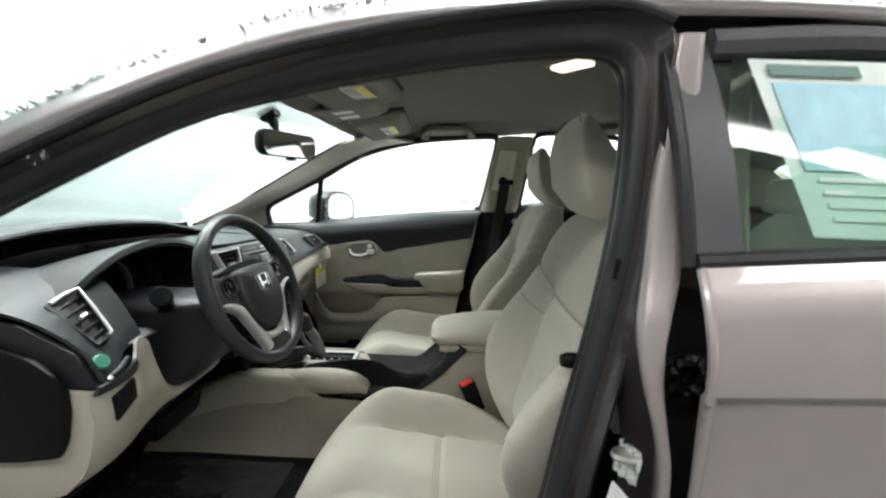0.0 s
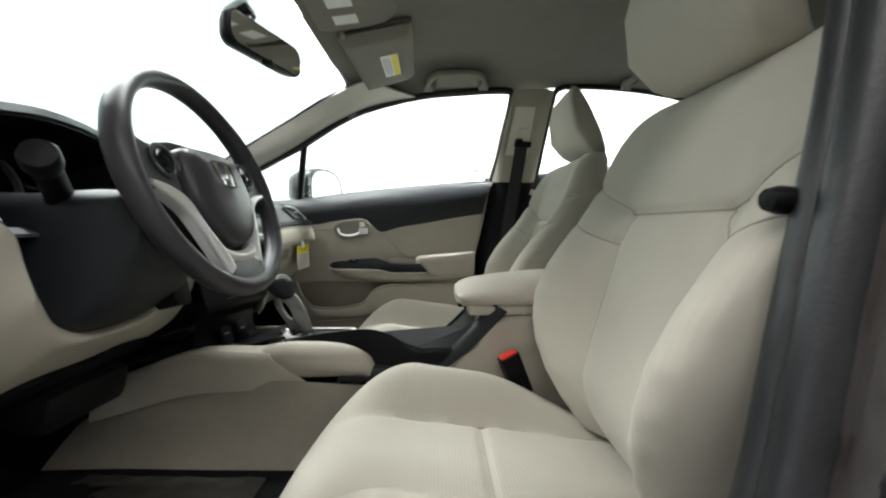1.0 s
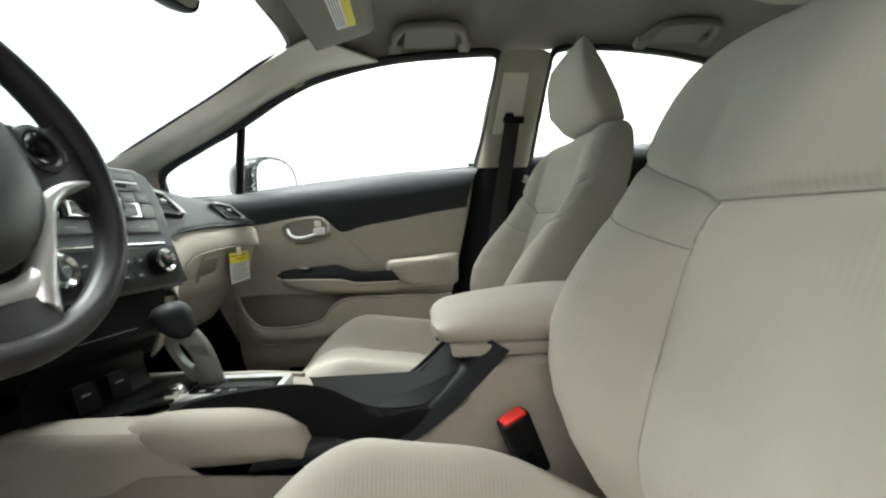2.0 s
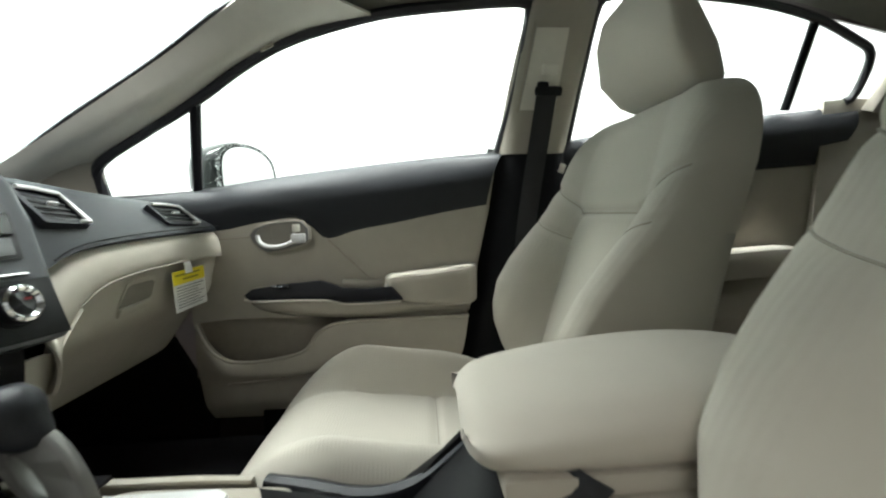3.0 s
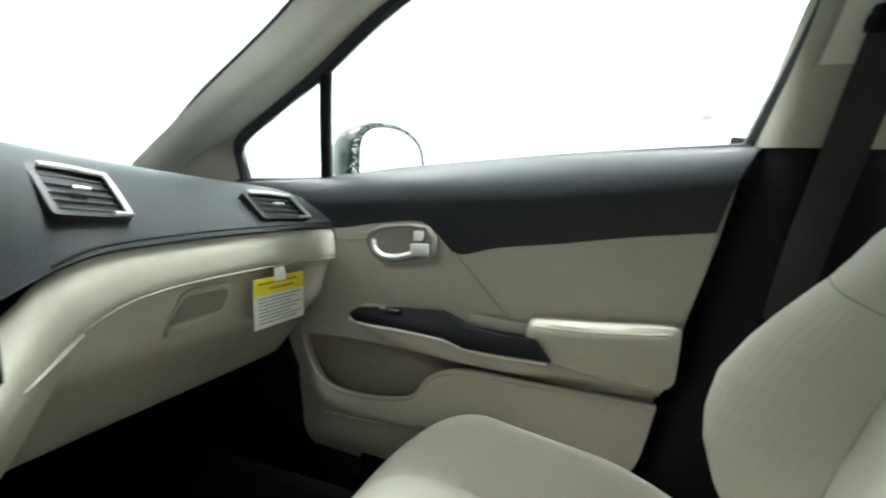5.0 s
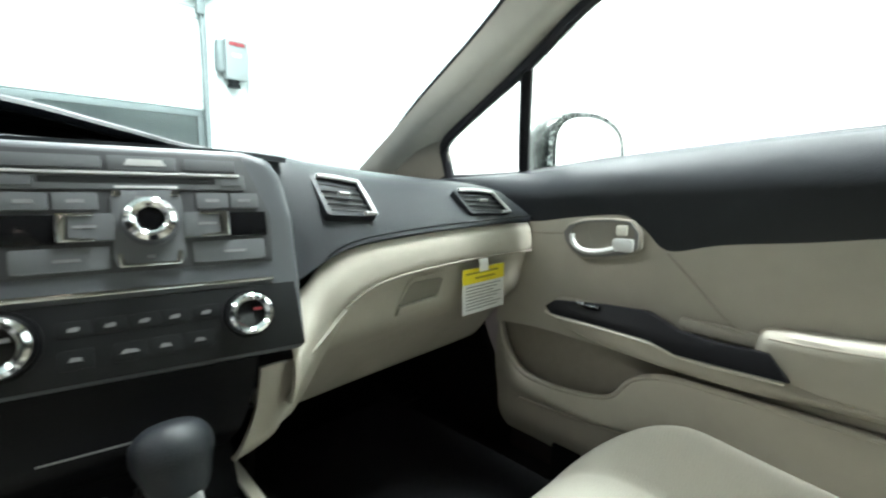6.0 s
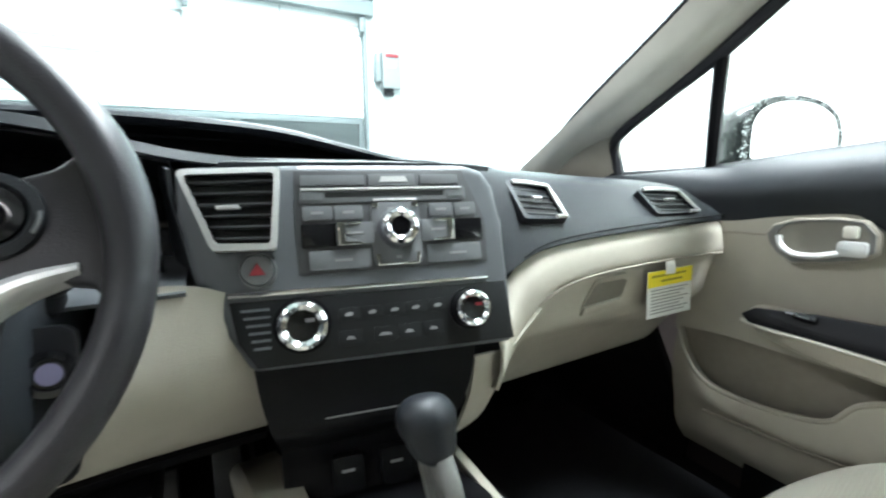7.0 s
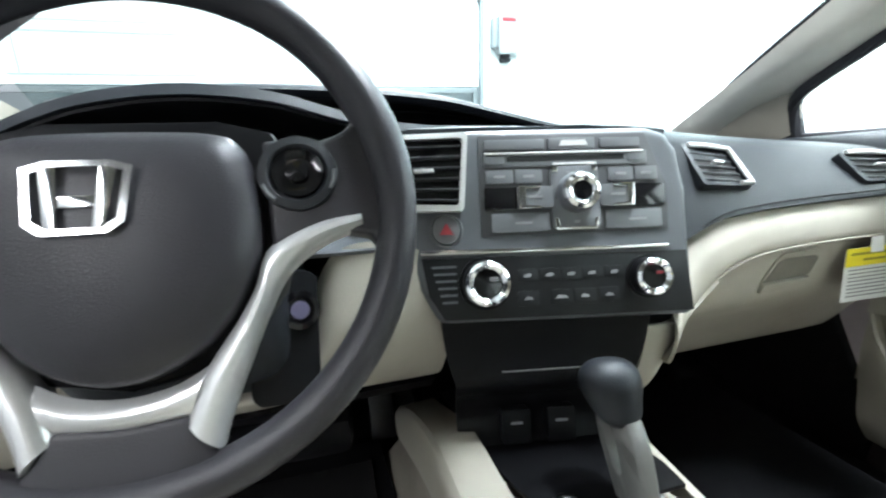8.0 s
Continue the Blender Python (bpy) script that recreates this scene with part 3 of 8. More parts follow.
def pillar_trim(s):
    """Beige lining of the windscreen pillar and of the post between the doors, on one side of the cabin."""
    f = (lambda p: p) if s > 0 else mirrored
    a = thing("pillar_trim", (0.0, 0.6 * s, 0.95), "smooth beige windscreen pillar trim", "pillar trim", "pillar trims")
    if s > 0:
        edge = [(-0.60, 0.655, 0.935), (-0.42, 0.610, 1.015), (-0.256, 0.577, 1.094), (-0.06, 0.556, 1.208), (0.09, 0.508, 1.284), (0.178, 0.450, 1.308), (0.24, 0.43, 1.325)]
        face = [(-0.52, 0.668, 0.925), (-0.36, 0.625, 1.012), (-0.18, 0.592, 1.095), (0.03, 0.572, 1.205), (0.17, 0.545, 1.274), (0.26, 0.51, 1.302), (0.33, 0.50, 1.318)]
        door = [(-0.37, 0.715, 0.925), (-0.29, 0.692, 1.018), (-0.09, 0.645, 1.125), (0.10, 0.606, 1.232), (0.235, 0.588, 1.288), (0.32, 0.580, 1.306), (0.40, 0.574, 1.318)]
    else:
        edge = [(-0.403, 0.755, 0.970), (-0.265, 0.710, 1.035), (-0.133, 0.677, 1.100), (0.049, 0.640, 1.198), (0.182, 0.580, 1.288), (0.270, 0.558, 1.326)]
        face = [(-0.333, 0.768, 0.962), (-0.211, 0.725, 1.033), (-0.066, 0.692, 1.102), (0.101, 0.655, 1.197), (0.222, 0.590, 1.277), (0.331, 0.559, 1.325)]
        door = [(-0.194, 0.790, 0.965), (-0.136, 0.770, 1.040), (0.020, 0.735, 1.128), (0.151, 0.672, 1.223), (0.250, 0.618, 1.285), (0.380, 0.578, 1.326)]
    # cover paler than its foot: bounced light is partly put into the colour
    part("cover", skin([f(edge), f(face), f(door)], 28, 12, 0.006), BEIGE_LITE, a)
    if s > 0:
        part("gap_line", tube(f([(-0.52, 0.64, 0.965), (-0.40, 0.612, 1.022), (-0.256, 0.575, 1.097), (-0.06, 0.553, 1.211), (0.09, 0.505, 1.287), (0.178, 0.446, 1.310), (0.174, 0.25, 1.317), (0.172, 0.0, 1.320)]), 0.0048, 8, 30), RUBBER, a, "dark rubber windscreen edge")
    if s > 0:
        part("airbag_mark", box((0.17, 0.565, 1.246), (0.03, 0.003, 0.008), 0.001, (12, -28, 0)), SEAM, a)
    # lower triangle between the dash end and the quarter window
    part("foot_cover", skin([f([(-0.52, 0.668, 0.927), (-0.42, 0.66, 0.975), (-0.33, 0.665, 1.005), (-0.28, 0.68, 1.03)]), f([(-0.40, 0.705, 0.912), (-0.30, 0.708, 0.925), (-0.272, 0.706, 0.955), (-0.268, 0.692, 1.005)])], 14, 6, 0.004), BEIGE_PL, a)
    back = 0.0 if s > 0 else 0.10
    f = (lambda p: shifted(p, -0.024)) if s > 0 else (lambda p: shifted(mirrored(p), 0.10))
    b = thing("centre_pillar_trim", (0.78 + back, 0.64 * s, 0.4), "centre pillar with a beige upper cover and dark foot", "pillar trim", "pillar trims")
    up = [f([(0.752, 0.574, 1.335), (0.722, 0.630, 1.18), (0.700, 0.680, 1.036)]), f([(0.775, 0.545, 1.345), (0.755, 0.605, 1.18), (0.735, 0.648, 1.036)]), f([(0.870, 0.545, 1.350), (0.855, 0.605, 1.18), (0.840, 0.648, 1.038)]), f([(0.900, 0.570, 1.345), (0.876, 0.630, 1.18), (0.862, 0.678, 1.05)])]
    part("upper_cover", skin(up, 16, 14, 0.006), BEIGE_PL, b, "beige upper cover")
    lo = [f([(0.680, 0.70, 1.056), (0.652, 0.69, 0.78), (0.585, 0.69, 0.50), (0.56, 0.69, 0.36)]), f([(0.735, 0.645, 1.044), (0.705, 0.645, 0.78), (0.64, 0.645, 0.50), (0.62, 0.645, 0.36)]), f([(0.845, 0.645, 1.046), (0.860, 0.645, 0.78), (0.87, 0.645, 0.50), (0.88, 0.645, 0.36)]), f([(0.868, 0.69, 1.058), (0.90, 0.69, 0.78), (0.92, 0.69, 0.50), (0.94, 0.69, 0.36)])]
    if s < 0:
        lo = [shifted(c, 0.012, 0.022) for c in lo]
    part("lower_cover", skin(lo, 16, 14, 0.006), BLACK, b, "black lower cover")
    if s > 0:
        part("slot_panel", skin([f([(0.765, 0.557, 1.29), (0.742, 0.613, 1.13)]), f([(0.835, 0.556, 1.29), (0.822, 0.612, 1.13)])], 6, 4, 0.003), BEIGE_LITE, b, "belt height slide")
        part("slot", skin([f([(0.758, 0.556, 1.30), (0.735, 0.616, 1.125)]), f([(0.763, 0.553, 1.30), (0.740, 0.613, 1.125)])], 6, 3, 0.002), SEAM, b)
        part("slide_button", box((0.776, 0.574, 1.208), (0.034, 0.016, 0.022), 0.004, (18, 0, 0)), BEIGE_LITE, b, "ribbed beige slide button")
    return b


def front_belt():
    o = thing("seat_belt", (0.8, 0.63, 0.5), "black webbing seat belt hanging from the pillar", "seat belt")
    part("guide", join(box((0.776, 0.585, 1.165), (0.062, 0.016, 0.022), 0.008, (18, 0, 0)), box((0.762, 0.583, 1.172), (0.026, 0.018, 0.026), 0.007, (18, 0, 0))), BLACK, o, "black belt guide")
    w = 0.022
    a = [(0.771, 0.585, 1.155), (0.761, 0.610, 1.05), (0.744, 0.632, 0.90), (0.735, 0.64, 0.78), (0.735, 0.64, 0.62), (0.72, 0.64, 0.45)]
    part("webbing", skin([shifted(a, -w, 0.004), shifted(a, 0, -0.002), shifted(a, w, -0.004)], 24, 5, 0.0016), BELT, o)
    part("stop_button", box((0.728, 0.632, 0.765), (0.016, 0.01, 0.012), 0.003), BLACK_GLOSS, o)
    part("tongue", join(box((0.742, 0.62, 0.80), (0.05, 0.014, 0.03), 0.005), box((0.743, 0.618, 0.775), (0.04, 0.003, 0.03), 0.001)), BLACK, o, "belt tongue")
    part("loop_label", box((0.826, 0.638, 1.0), (0.014, 0.004, 0.022), 0.001, (0, 20, 0)), BEIGE_LITE, o, "pale belt label")


shell()
head = headliner()
pillar_trim(1)
pillar_trim(-1)
front_belt()


# ---- doors of the passenger side ----
def front_door():
    d = thing("front_door", (0.2, 0.7, 0.4), "closed front door with beige and charcoal trim", "car door")
    # outer skin and inner carrier
    part("outer_skin", skin([[(-0.55, 0.79, 0.895), (0.1, 0.81, 0.925), (0.80, 0.80, 1.0)], [(-0.55, 0.87, 0.75), (0.1, 0.88, 0.78), (0.80, 0.88, 0.80)], [(-0.55, 0.85, 0.38), (0.1, 0.86, 0.38), (0.80, 0.86, 0.38)]], 14, 10, 0.01), PAINT, d, "bronze outer panel")
    carrier = [(-0.22, 0.67, 0.895), (0.67, 0.67, 1.00), (0.655, 0.67, 0.90), (0.575, 0.67, 0.52), (0.53, 0.67, 0.42), (0.02, 0.67, 0.42), (-0.05, 0.67, 0.55), (-0.02, 0.67, 0.84)]
    part("carrier", slab(carrier, (0, 0.03, 0), 0.003), BEIGE_PL, d)
    # charcoal upper trim, which the belt line bounds above
    b0 = shifted(BELT_LINE, 0, -0.002, 0.0)
    top = [(-0.30, 0.688, 0.928)] + [(x, y - 0.024, z + 0.002) for x, y, z in BELT_LINE[1:4]] + [(0.682, 0.654, 1.034)]
    mid = [(-0.20, 0.664, 0.905), (-0.03, 0.650, 0.910), (0.151, 0.640, 0.930), (0.433, 0.636, 0.955), (0.660, 0.636, 0.985)]
    low = [(-0.06, 0.655, 0.862), (0.02, 0.647, 0.858), (0.11, 0.645, 0.876), (0.195, 0.645, 0.887), (0.232, 0.645, 0.866), (0.268, 0.646, 0.837), (0.34, 0.646, 0.857), (0.436, 0.645, 0.875), (0.54, 0.645, 0.897), (0.645, 0.645, 0.915)]
    lowi = [(x, y + 0.014, z - 0.003) for x, y, z in low]
    part("upper_trim", skin([b0, top, mid, low, lowi], 60, 24, 0.004), DASH, d, "charcoal soft upper trim")
    part("window_slot", tube(shifted(BELT_LINE, 0, -0.006, 0.003), 0.006, 8, 30), RUBBER, d, "rubber window strip")
    # beige middle panel
    hi = [(x, y + 0.004, z + 0.002) for x, y, z in low]
    m1 = [(-0.05, 0.648, 0.80), (0.05, 0.646, 0.81), (0.2, 0.648, 0.815), (0.35, 0.650, 0.815), (0.5, 0.648, 0.82), (0.636, 0.648, 0.84)]
    m2 = [(-0.05, 0.645, 0.73), (0.05, 0.645, 0.74), (0.2, 0.650, 0.745), (0.35, 0.652, 0.745), (0.5, 0.650, 0.75), (0.615, 0.648, 0.77)]
    m3 = [(-0.05, 0.640, 0.64), (0.05, 0.645, 0.65), (0.2, 0.650, 0.65), (0.35, 0.652, 0.65), (0.5, 0.650, 0.65), (0.595, 0.648, 0.66)]
    part("middle_panel", skin([hi, m1, m2, m3], 60, 20, 0.004), BEIGE_SOFT, d, "beige middle panel")
    part("panel_seam", tube([(0.268, 0.644, 0.835), (0.31, 0.645, 0.795), (0.355, 0.646, 0.752), (0.385, 0.646, 0.735)], 0.0022, 6, 14), SEAM, d)
    part("fold_line", tube([(-0.03, 0.642, 0.835), (0.03, 0.643, 0.84), (0.09, 0.644, 0.845)], 0.0018, 6, 8), SEAM, d)
    # pull shelf with the window switch and the arm pad
    def shelf(x, y0, zt, zb):
        return [(x, 0.652, zt + 0.004), (x, y0 + 0.012, zt + 0.002), (x, y0 + 0.002, zt - 0.006), (x, y0, (zt + zb) / 2), (x, y0 + 0.006, zb + 0.008), (x, y0 + 0.022, zb), (x, 0.656, zb - 0.012)]
    st = [(0.075, 0.640, 0.712, 0.700), (0.10, 0.612, 0.722, 0.678), (0.18, 0.602, 0.722, 0.663), (0.30, 0.602, 0.712, 0.657), (0.40, 0.606, 0.700, 0.658), (0.46, 0.616, 0.690, 0.662), (0.52, 0.618, 0.690, 0.665), (0.605, 0.620, 0.692, 0.670)]
    rows = [spline(r, 14) for r in (shelf(*q) for q in st)]
    rows = list(zip(*[spline(c, 40) for c in zip(*rows)]))
    part("pull_shelf", cap(sheet([list(r) for r in rows])), BEIGE_PL, d, "beige door pull shelf")
    sw = [(0.084, 0.713), (0.10, 0.727), (0.18, 0.738), (0.255, 0.744), (0.285, 0.735), (0.305, 0.727), (0.36, 0.724), (0.418, 0.728), (0.446, 0.699), (0.36, 0.696), (0.31, 0.694), (0.27, 0.703), (0.18, 0.704), (0.10, 0.702)]
    swp = part("switch_panel", slab([(x, 0.592 + (z - 0.70) * 0.45, z) for x, z in sw], (0, 0.03, -0.006), 0.004), BLACK, d, "black switch panel")
    part("window_switch", box((0.172, 0.604, 0.731), (0.030, 0.012, 0.010), 0.003, (-30, 0, 0)), BLACK_GLOSS, swp)
    part("switch_mark", box((0.152, 0.6015, 0.7335), (0.012, 0.003, 0.004), 0.0008, (-30, 0, 0)), MARK, swp)
    part("shelf_line", tube([(0.086, 0.600, 0.703), (0.12, 0.597, 0.699), (0.18, 0.597, 0.700), (0.27, 0.597, 0.699), (0.31, 0.598, 0.691), (0.36, 0.600, 0.690), (0.44, 0.602, 0.694)], 0.003, 6, 26), BEIGE_LITE, d)
    # grab pocket between switch panel and pad
    part("grab_cup", box((0.355, 0.640, 0.731), (0.11, 0.014, 0.020), 0.006), BEIGE_PL, d)
    pad = []
    for x, zt, zb, y0 in ((0.400, 0.742, 0.712, 0.632), (0.412, 0.752, 0.700, 0.616), (0.46, 0.758, 0.686, 0.612), (0.53, 0.766, 0.680, 0.613), (0.605, 0.776, 0.682, 0.618), (0.620, 0.772, 0.690, 0.630)):
        pad.append(spline([(x, 0.652, zt + 0.002), (x, y0 + 0.012, zt), (x, y0 + 0.002, zt - 0.008), (x, y0, (zt + zb) / 2), (x, y0 + 0.002, zb + 0.006), (x, y0 + 0.012, zb), (x, 0.652, zb)], 16))
    pad = [list(r) for r in zip(*[spline(c, 26) for c in zip(*pad)])]
    part("arm_pad", cap(sheet(pad)), BEIGE_SOFT, d, "padded beige vinyl arm pad")
    part("pad_seam", tube([(0.415, 0.613, 0.746), (0.46, 0.609, 0.749), (0.53, 0.610, 0.756), (0.60, 0.615, 0.766)], 0.0016, 6, 14), SEAM, d)
    # map pocket and lower moulding
    part("pocket_back", slab([(-0.06, 0.664, 0.66), (0.30, 0.664, 0.66), (0.30, 0.664, 0.54), (-0.06, 0.664, 0.50)], (0, 0.01, 0)), CARPET, d, "recessed pocket lining")
    edge = [(-0.045, 0.640, 0.640), (-0.02, 0.632, 0.592), (0.024, 0.626, 0.555), (0.09, 0.620, 0.551), (0.16, 0.618, 0.560), (0.215, 0.618, 0.578), (0.245, 0.622, 0.618), (0.30, 0.624, 0.640), (0.42, 0.626, 0.645), (0.60, 0.630, 0.650)]
    edgei = [(x, y + 0.022, z - 0.004) for x, y, z in edge]
    belly = [(-0.045, 0.634, 0.56), (0.0, 0.622, 0.535), (0.05, 0.612, 0.525), (0.12, 0.606, 0.525), (0.2, 0.604, 0.53), (0.26, 0.604, 0.545), (0.33, 0.606, 0.56), (0.45, 0.612, 0.565), (0.585, 0.618, 0.57)]
    foot = [(-0.04, 0.642, 0.49), (0.03, 0.628, 0.492), (0.1, 0.624, 0.50), (0.18, 0.622, 0.508), (0.25, 0.622, 0.515), (0.33, 0.624, 0.52), (0.45, 0.626, 0.52), (0.565, 0.628, 0.52)]
    foot2 = [(-0.03, 0.640, 0.44), (0.03, 0.630, 0.445), (0.15, 0.628, 0.455), (0.3, 0.628, 0.46), (0.45, 0.630, 0.465), (0.55, 0.632, 0.46)]
    foot3 = [(-0.02, 0.66, 0.40), (0.15, 0.655, 0.405), (0.3, 0.655, 0.405), (0.53, 0.658, 0.40)]
    part("lower_moulding", skin([edgei, edge, belly, foot, foot2, foot3], 60, 30, 0.004), BEIGE_PL, d, "beige lower moulding with a pocket")
    part("pocket_lip", tube(edge, 0.0045, 8, 60), BEIGE_PL, d)
    part("step_line", tube([(0.03, 0.624, 0.497), (0.10, 0.619, 0.505), (0.18, 0.617, 0.513), (0.25, 0.618, 0.522)], 0.003, 6, 16), SEAM, d)
    # handle in its bowl
    h = frame_of((0.160, 0.640, 0.848), (1, 0, 0.06), (0, -1, 0.05))
    o = [(-0.066, 0.004), (-0.056, 0.018), (-0.03, 0.027), (0.02, 0.031), (0.052, 0.028), (0.066, 0.010), (0.066, -0.014), (0.05, -0.026), (0.01, -0.034), (-0.03, -0.038), (-0.05, -0.026), (-0.062, -0.010)]
    bowl = part("handle_bowl", plate(h, [(u * 1.08, v * 1.10) for u, v in o], 0.0, 0.008, 0.003), BEIGE_PL, d, "raised beige handle surround")
    inn = [(u * 0.86 + 0.003, v * 0.78 + 0.004) for u, v in o]
    # flat darker plates put the bowl's shade into the colour
    part("bowl_recess_shade", plate(h, inn, 0.0081, 0.0087), SHADED, bowl)
    part("bowl_shade", plate(h, [(-0.040, 0.004), (-0.030, 0.018), (-0.018, 0.020), (-0.020, 0.004), (-0.014, -0.010), (-0.030, -0.008)], 0.0087, 0.0093), SHADED, bowl)
    part("bezel", ring(h, o, inn, 0.006, 0.012), STEM, bowl, "satin silver bezel")
    part("lever", join(plate(h, round_rect(0.026, -0.022, 0.060, 0.000, 0.006), 0.008, 0.018, 0.004), tube([h @ Vector(p) for p in ((-0.050, 0.002, 0.011), (-0.045, -0.014, 0.013), (-0.028, -0.025, 0.014), (0.0, -0.026, 0.014), (0.03, -0.018, 0.014))], 0.005, 8, 18)), SATIN, bowl, "silver pull lever")
    part("lock_tab", plate(h, round_rect(0.030, 0.004, 0.048, 0.022, 0.004), 0.008, 0.014, 0.002), BEIGE_LITE, bowl, "pale lock tab")
    # windows, divider post and frame
    q = [(-0.272, 0.716, 0.936), (-0.060, 0.712, 0.950), (-0.022, 0.643, 1.142), (-0.262, 0.688, 1.018)]
    part("quarter_glass", skin([[q[0], q[1]], [q[3], q[2]]], 6, 4, 0.004), GLASS, d).visible_shadow = False
    g = part("door_glass", skin([[(x, y + 0.004, z - 0.004) for x, y, z in BELT_LINE[1:]], [(-0.02, 0.642, 1.145), (0.112, 0.614, 1.226), (0.30, 0.590, 1.296), (0.55, 0.575, 1.336), (0.722, 0.571, 1.345)]], 24, 8, 0.004), GLASS, d, "closed door window")
    g.visible_shadow = False
    part("sticker", skin([[(0.588, 0.6715, 1.058), (0.628, 0.6690, 1.064)], [(0.592, 0.6640, 1.079), (0.632, 0.6615, 1.085)]], 4, 3, 0.0006), THIN_PAPER, g, "small white window sticker")
    part("sticker_mark", skin([[(0.606, 0.6660, 1.070), (0.624, 0.6650, 1.073)], [(0.608, 0.6630, 1.078), (0.626, 0.6620, 1.081)]], 3, 3, 0.0006), THIN_PAPER, g)
    part("divider", tube([(-0.058, 0.712, 0.945), (-0.040, 0.676, 1.045), (-0.018, 0.638, 1.150)], 0.0125, 8, 10), BLACK, d, "black divider post")
    part("frame_seal", tube([(-0.275, 0.712, 0.935), (-0.28, 0.70, 0.975), (-0.267, 0.684, 1.02), (-0.15, 0.660, 1.085), (-0.02, 0.635, 1.150), (0.112, 0.606, 1.226), (0.224, 0.588, 1.274), (0.404, 0.571, 1.318), (0.584, 0.565, 1.338), (0.70, 0.562, 1.345), (0.724, 0.565, 1.340), (0.730, 0.574, 1.32), (0.716, 0.615, 1.20), (0.678, 0.680, 1.036)], 0.013, 8, 90), RUBBER, d, "black rubber window seal")
    part("frame_edge", tube([(0.738, 0.580, 1.31), (0.724, 0.622, 1.19), (0.691, 0.684, 1.036)], 0.009, 8, 16), SATIN, d, "pale metal frame edge")
    part("seal_foot", slab([(-0.275, 0.705, 0.93), (-0.305, 0.70, 0.93), (-0.30, 0.685, 1.015), (-0.265, 0.683, 1.02)], (0, 0.01, 0), 0.002), RUBBER, d)
    return d


def door_mirror():
    o = thing("door_mirror", (-0.05, 0.80, 0.93), "black door mirror beaded with water drops", "door mirror")
    m = frame_of((-0.005, 0.88, 1.018), (0.47, 0.88, 0), (0.88, -0.47, 0.02))
    prof = [(-0.105, -0.050), (-0.104, 0.03), (-0.075, 0.066), (-0.02, 0.078), (0.04, 0.070), (0.085, 0.042), (0.102, 0.0), (0.100, -0.042), (0.08, -0.064), (0, -0.072), (-0.08, -0.066)]
    prof = [tuple(p)[:2] for p in spline([(u, v, 0) for u, v in prof + prof[:1]], 45)][:-1]
    rows = [[m @ Vector((u * k, v * k, w)) for u, v in prof] for k, w in ((0.80, 0.000), (0.86, 0.009), (0.97, 0.010), (1.0, 0.004), (1.02, -0.035), (1.0, -0.075), (0.88, -0.115), (0.62, -0.142), (0.3, -0.152))]
    part("shell", cap(sheet(rows, close_u=True)), WET_BLACK, o, "wet black mirror shell")
    part("mirror_glass", plate(m, [(u * 0.84 + 0.004, v * 0.84) for u, v in prof], 0.001, 0.0095), MIRROR, o, "mirror glass")
    rng = random.Random(5)
    drops = []
    for k in range(420):
        t = rng.random() * len(prof)
        (u, v), (u2, v2), ft = prof[int(t) % len(prof)], prof[(int(t) + 1) % len(prof)], t - int(t)
        u, v = u + (u2 - u) * ft, v + (v2 - v) * ft
        w = rng.choice((rng.uniform(-0.06, 0.006), 0.0105))
        sc = 1.0 if w < 0.008 else rng.uniform(0.87, 0.99)
        sc *= 1 - 0.10 * clamp((-w - 0.03) / 0.04)
        b = bmesh.new()
        bmesh.ops.create_icosphere(b, subdivisions=1, radius=rng.uniform(0.0008, 0.0019))
        b.transform(Matrix.Translation(m @ Vector((u * sc, v * sc, w))))
        drops.append(b)
    tagged(part("water_beads", join(*drops), BEAD, o, "bright water beads", smooth=90), kind="stuff")
    part("arm", skin([[(-0.13, 0.735, 0.945), (-0.05, 0.735, 0.952)], [(-0.12, 0.80, 0.955), (-0.05, 0.80, 0.96)], [(-0.10, 0.85, 0.965), (-0.03, 0.85, 0.97)]], 6, 8, 0.025), WET_BLACK, o)


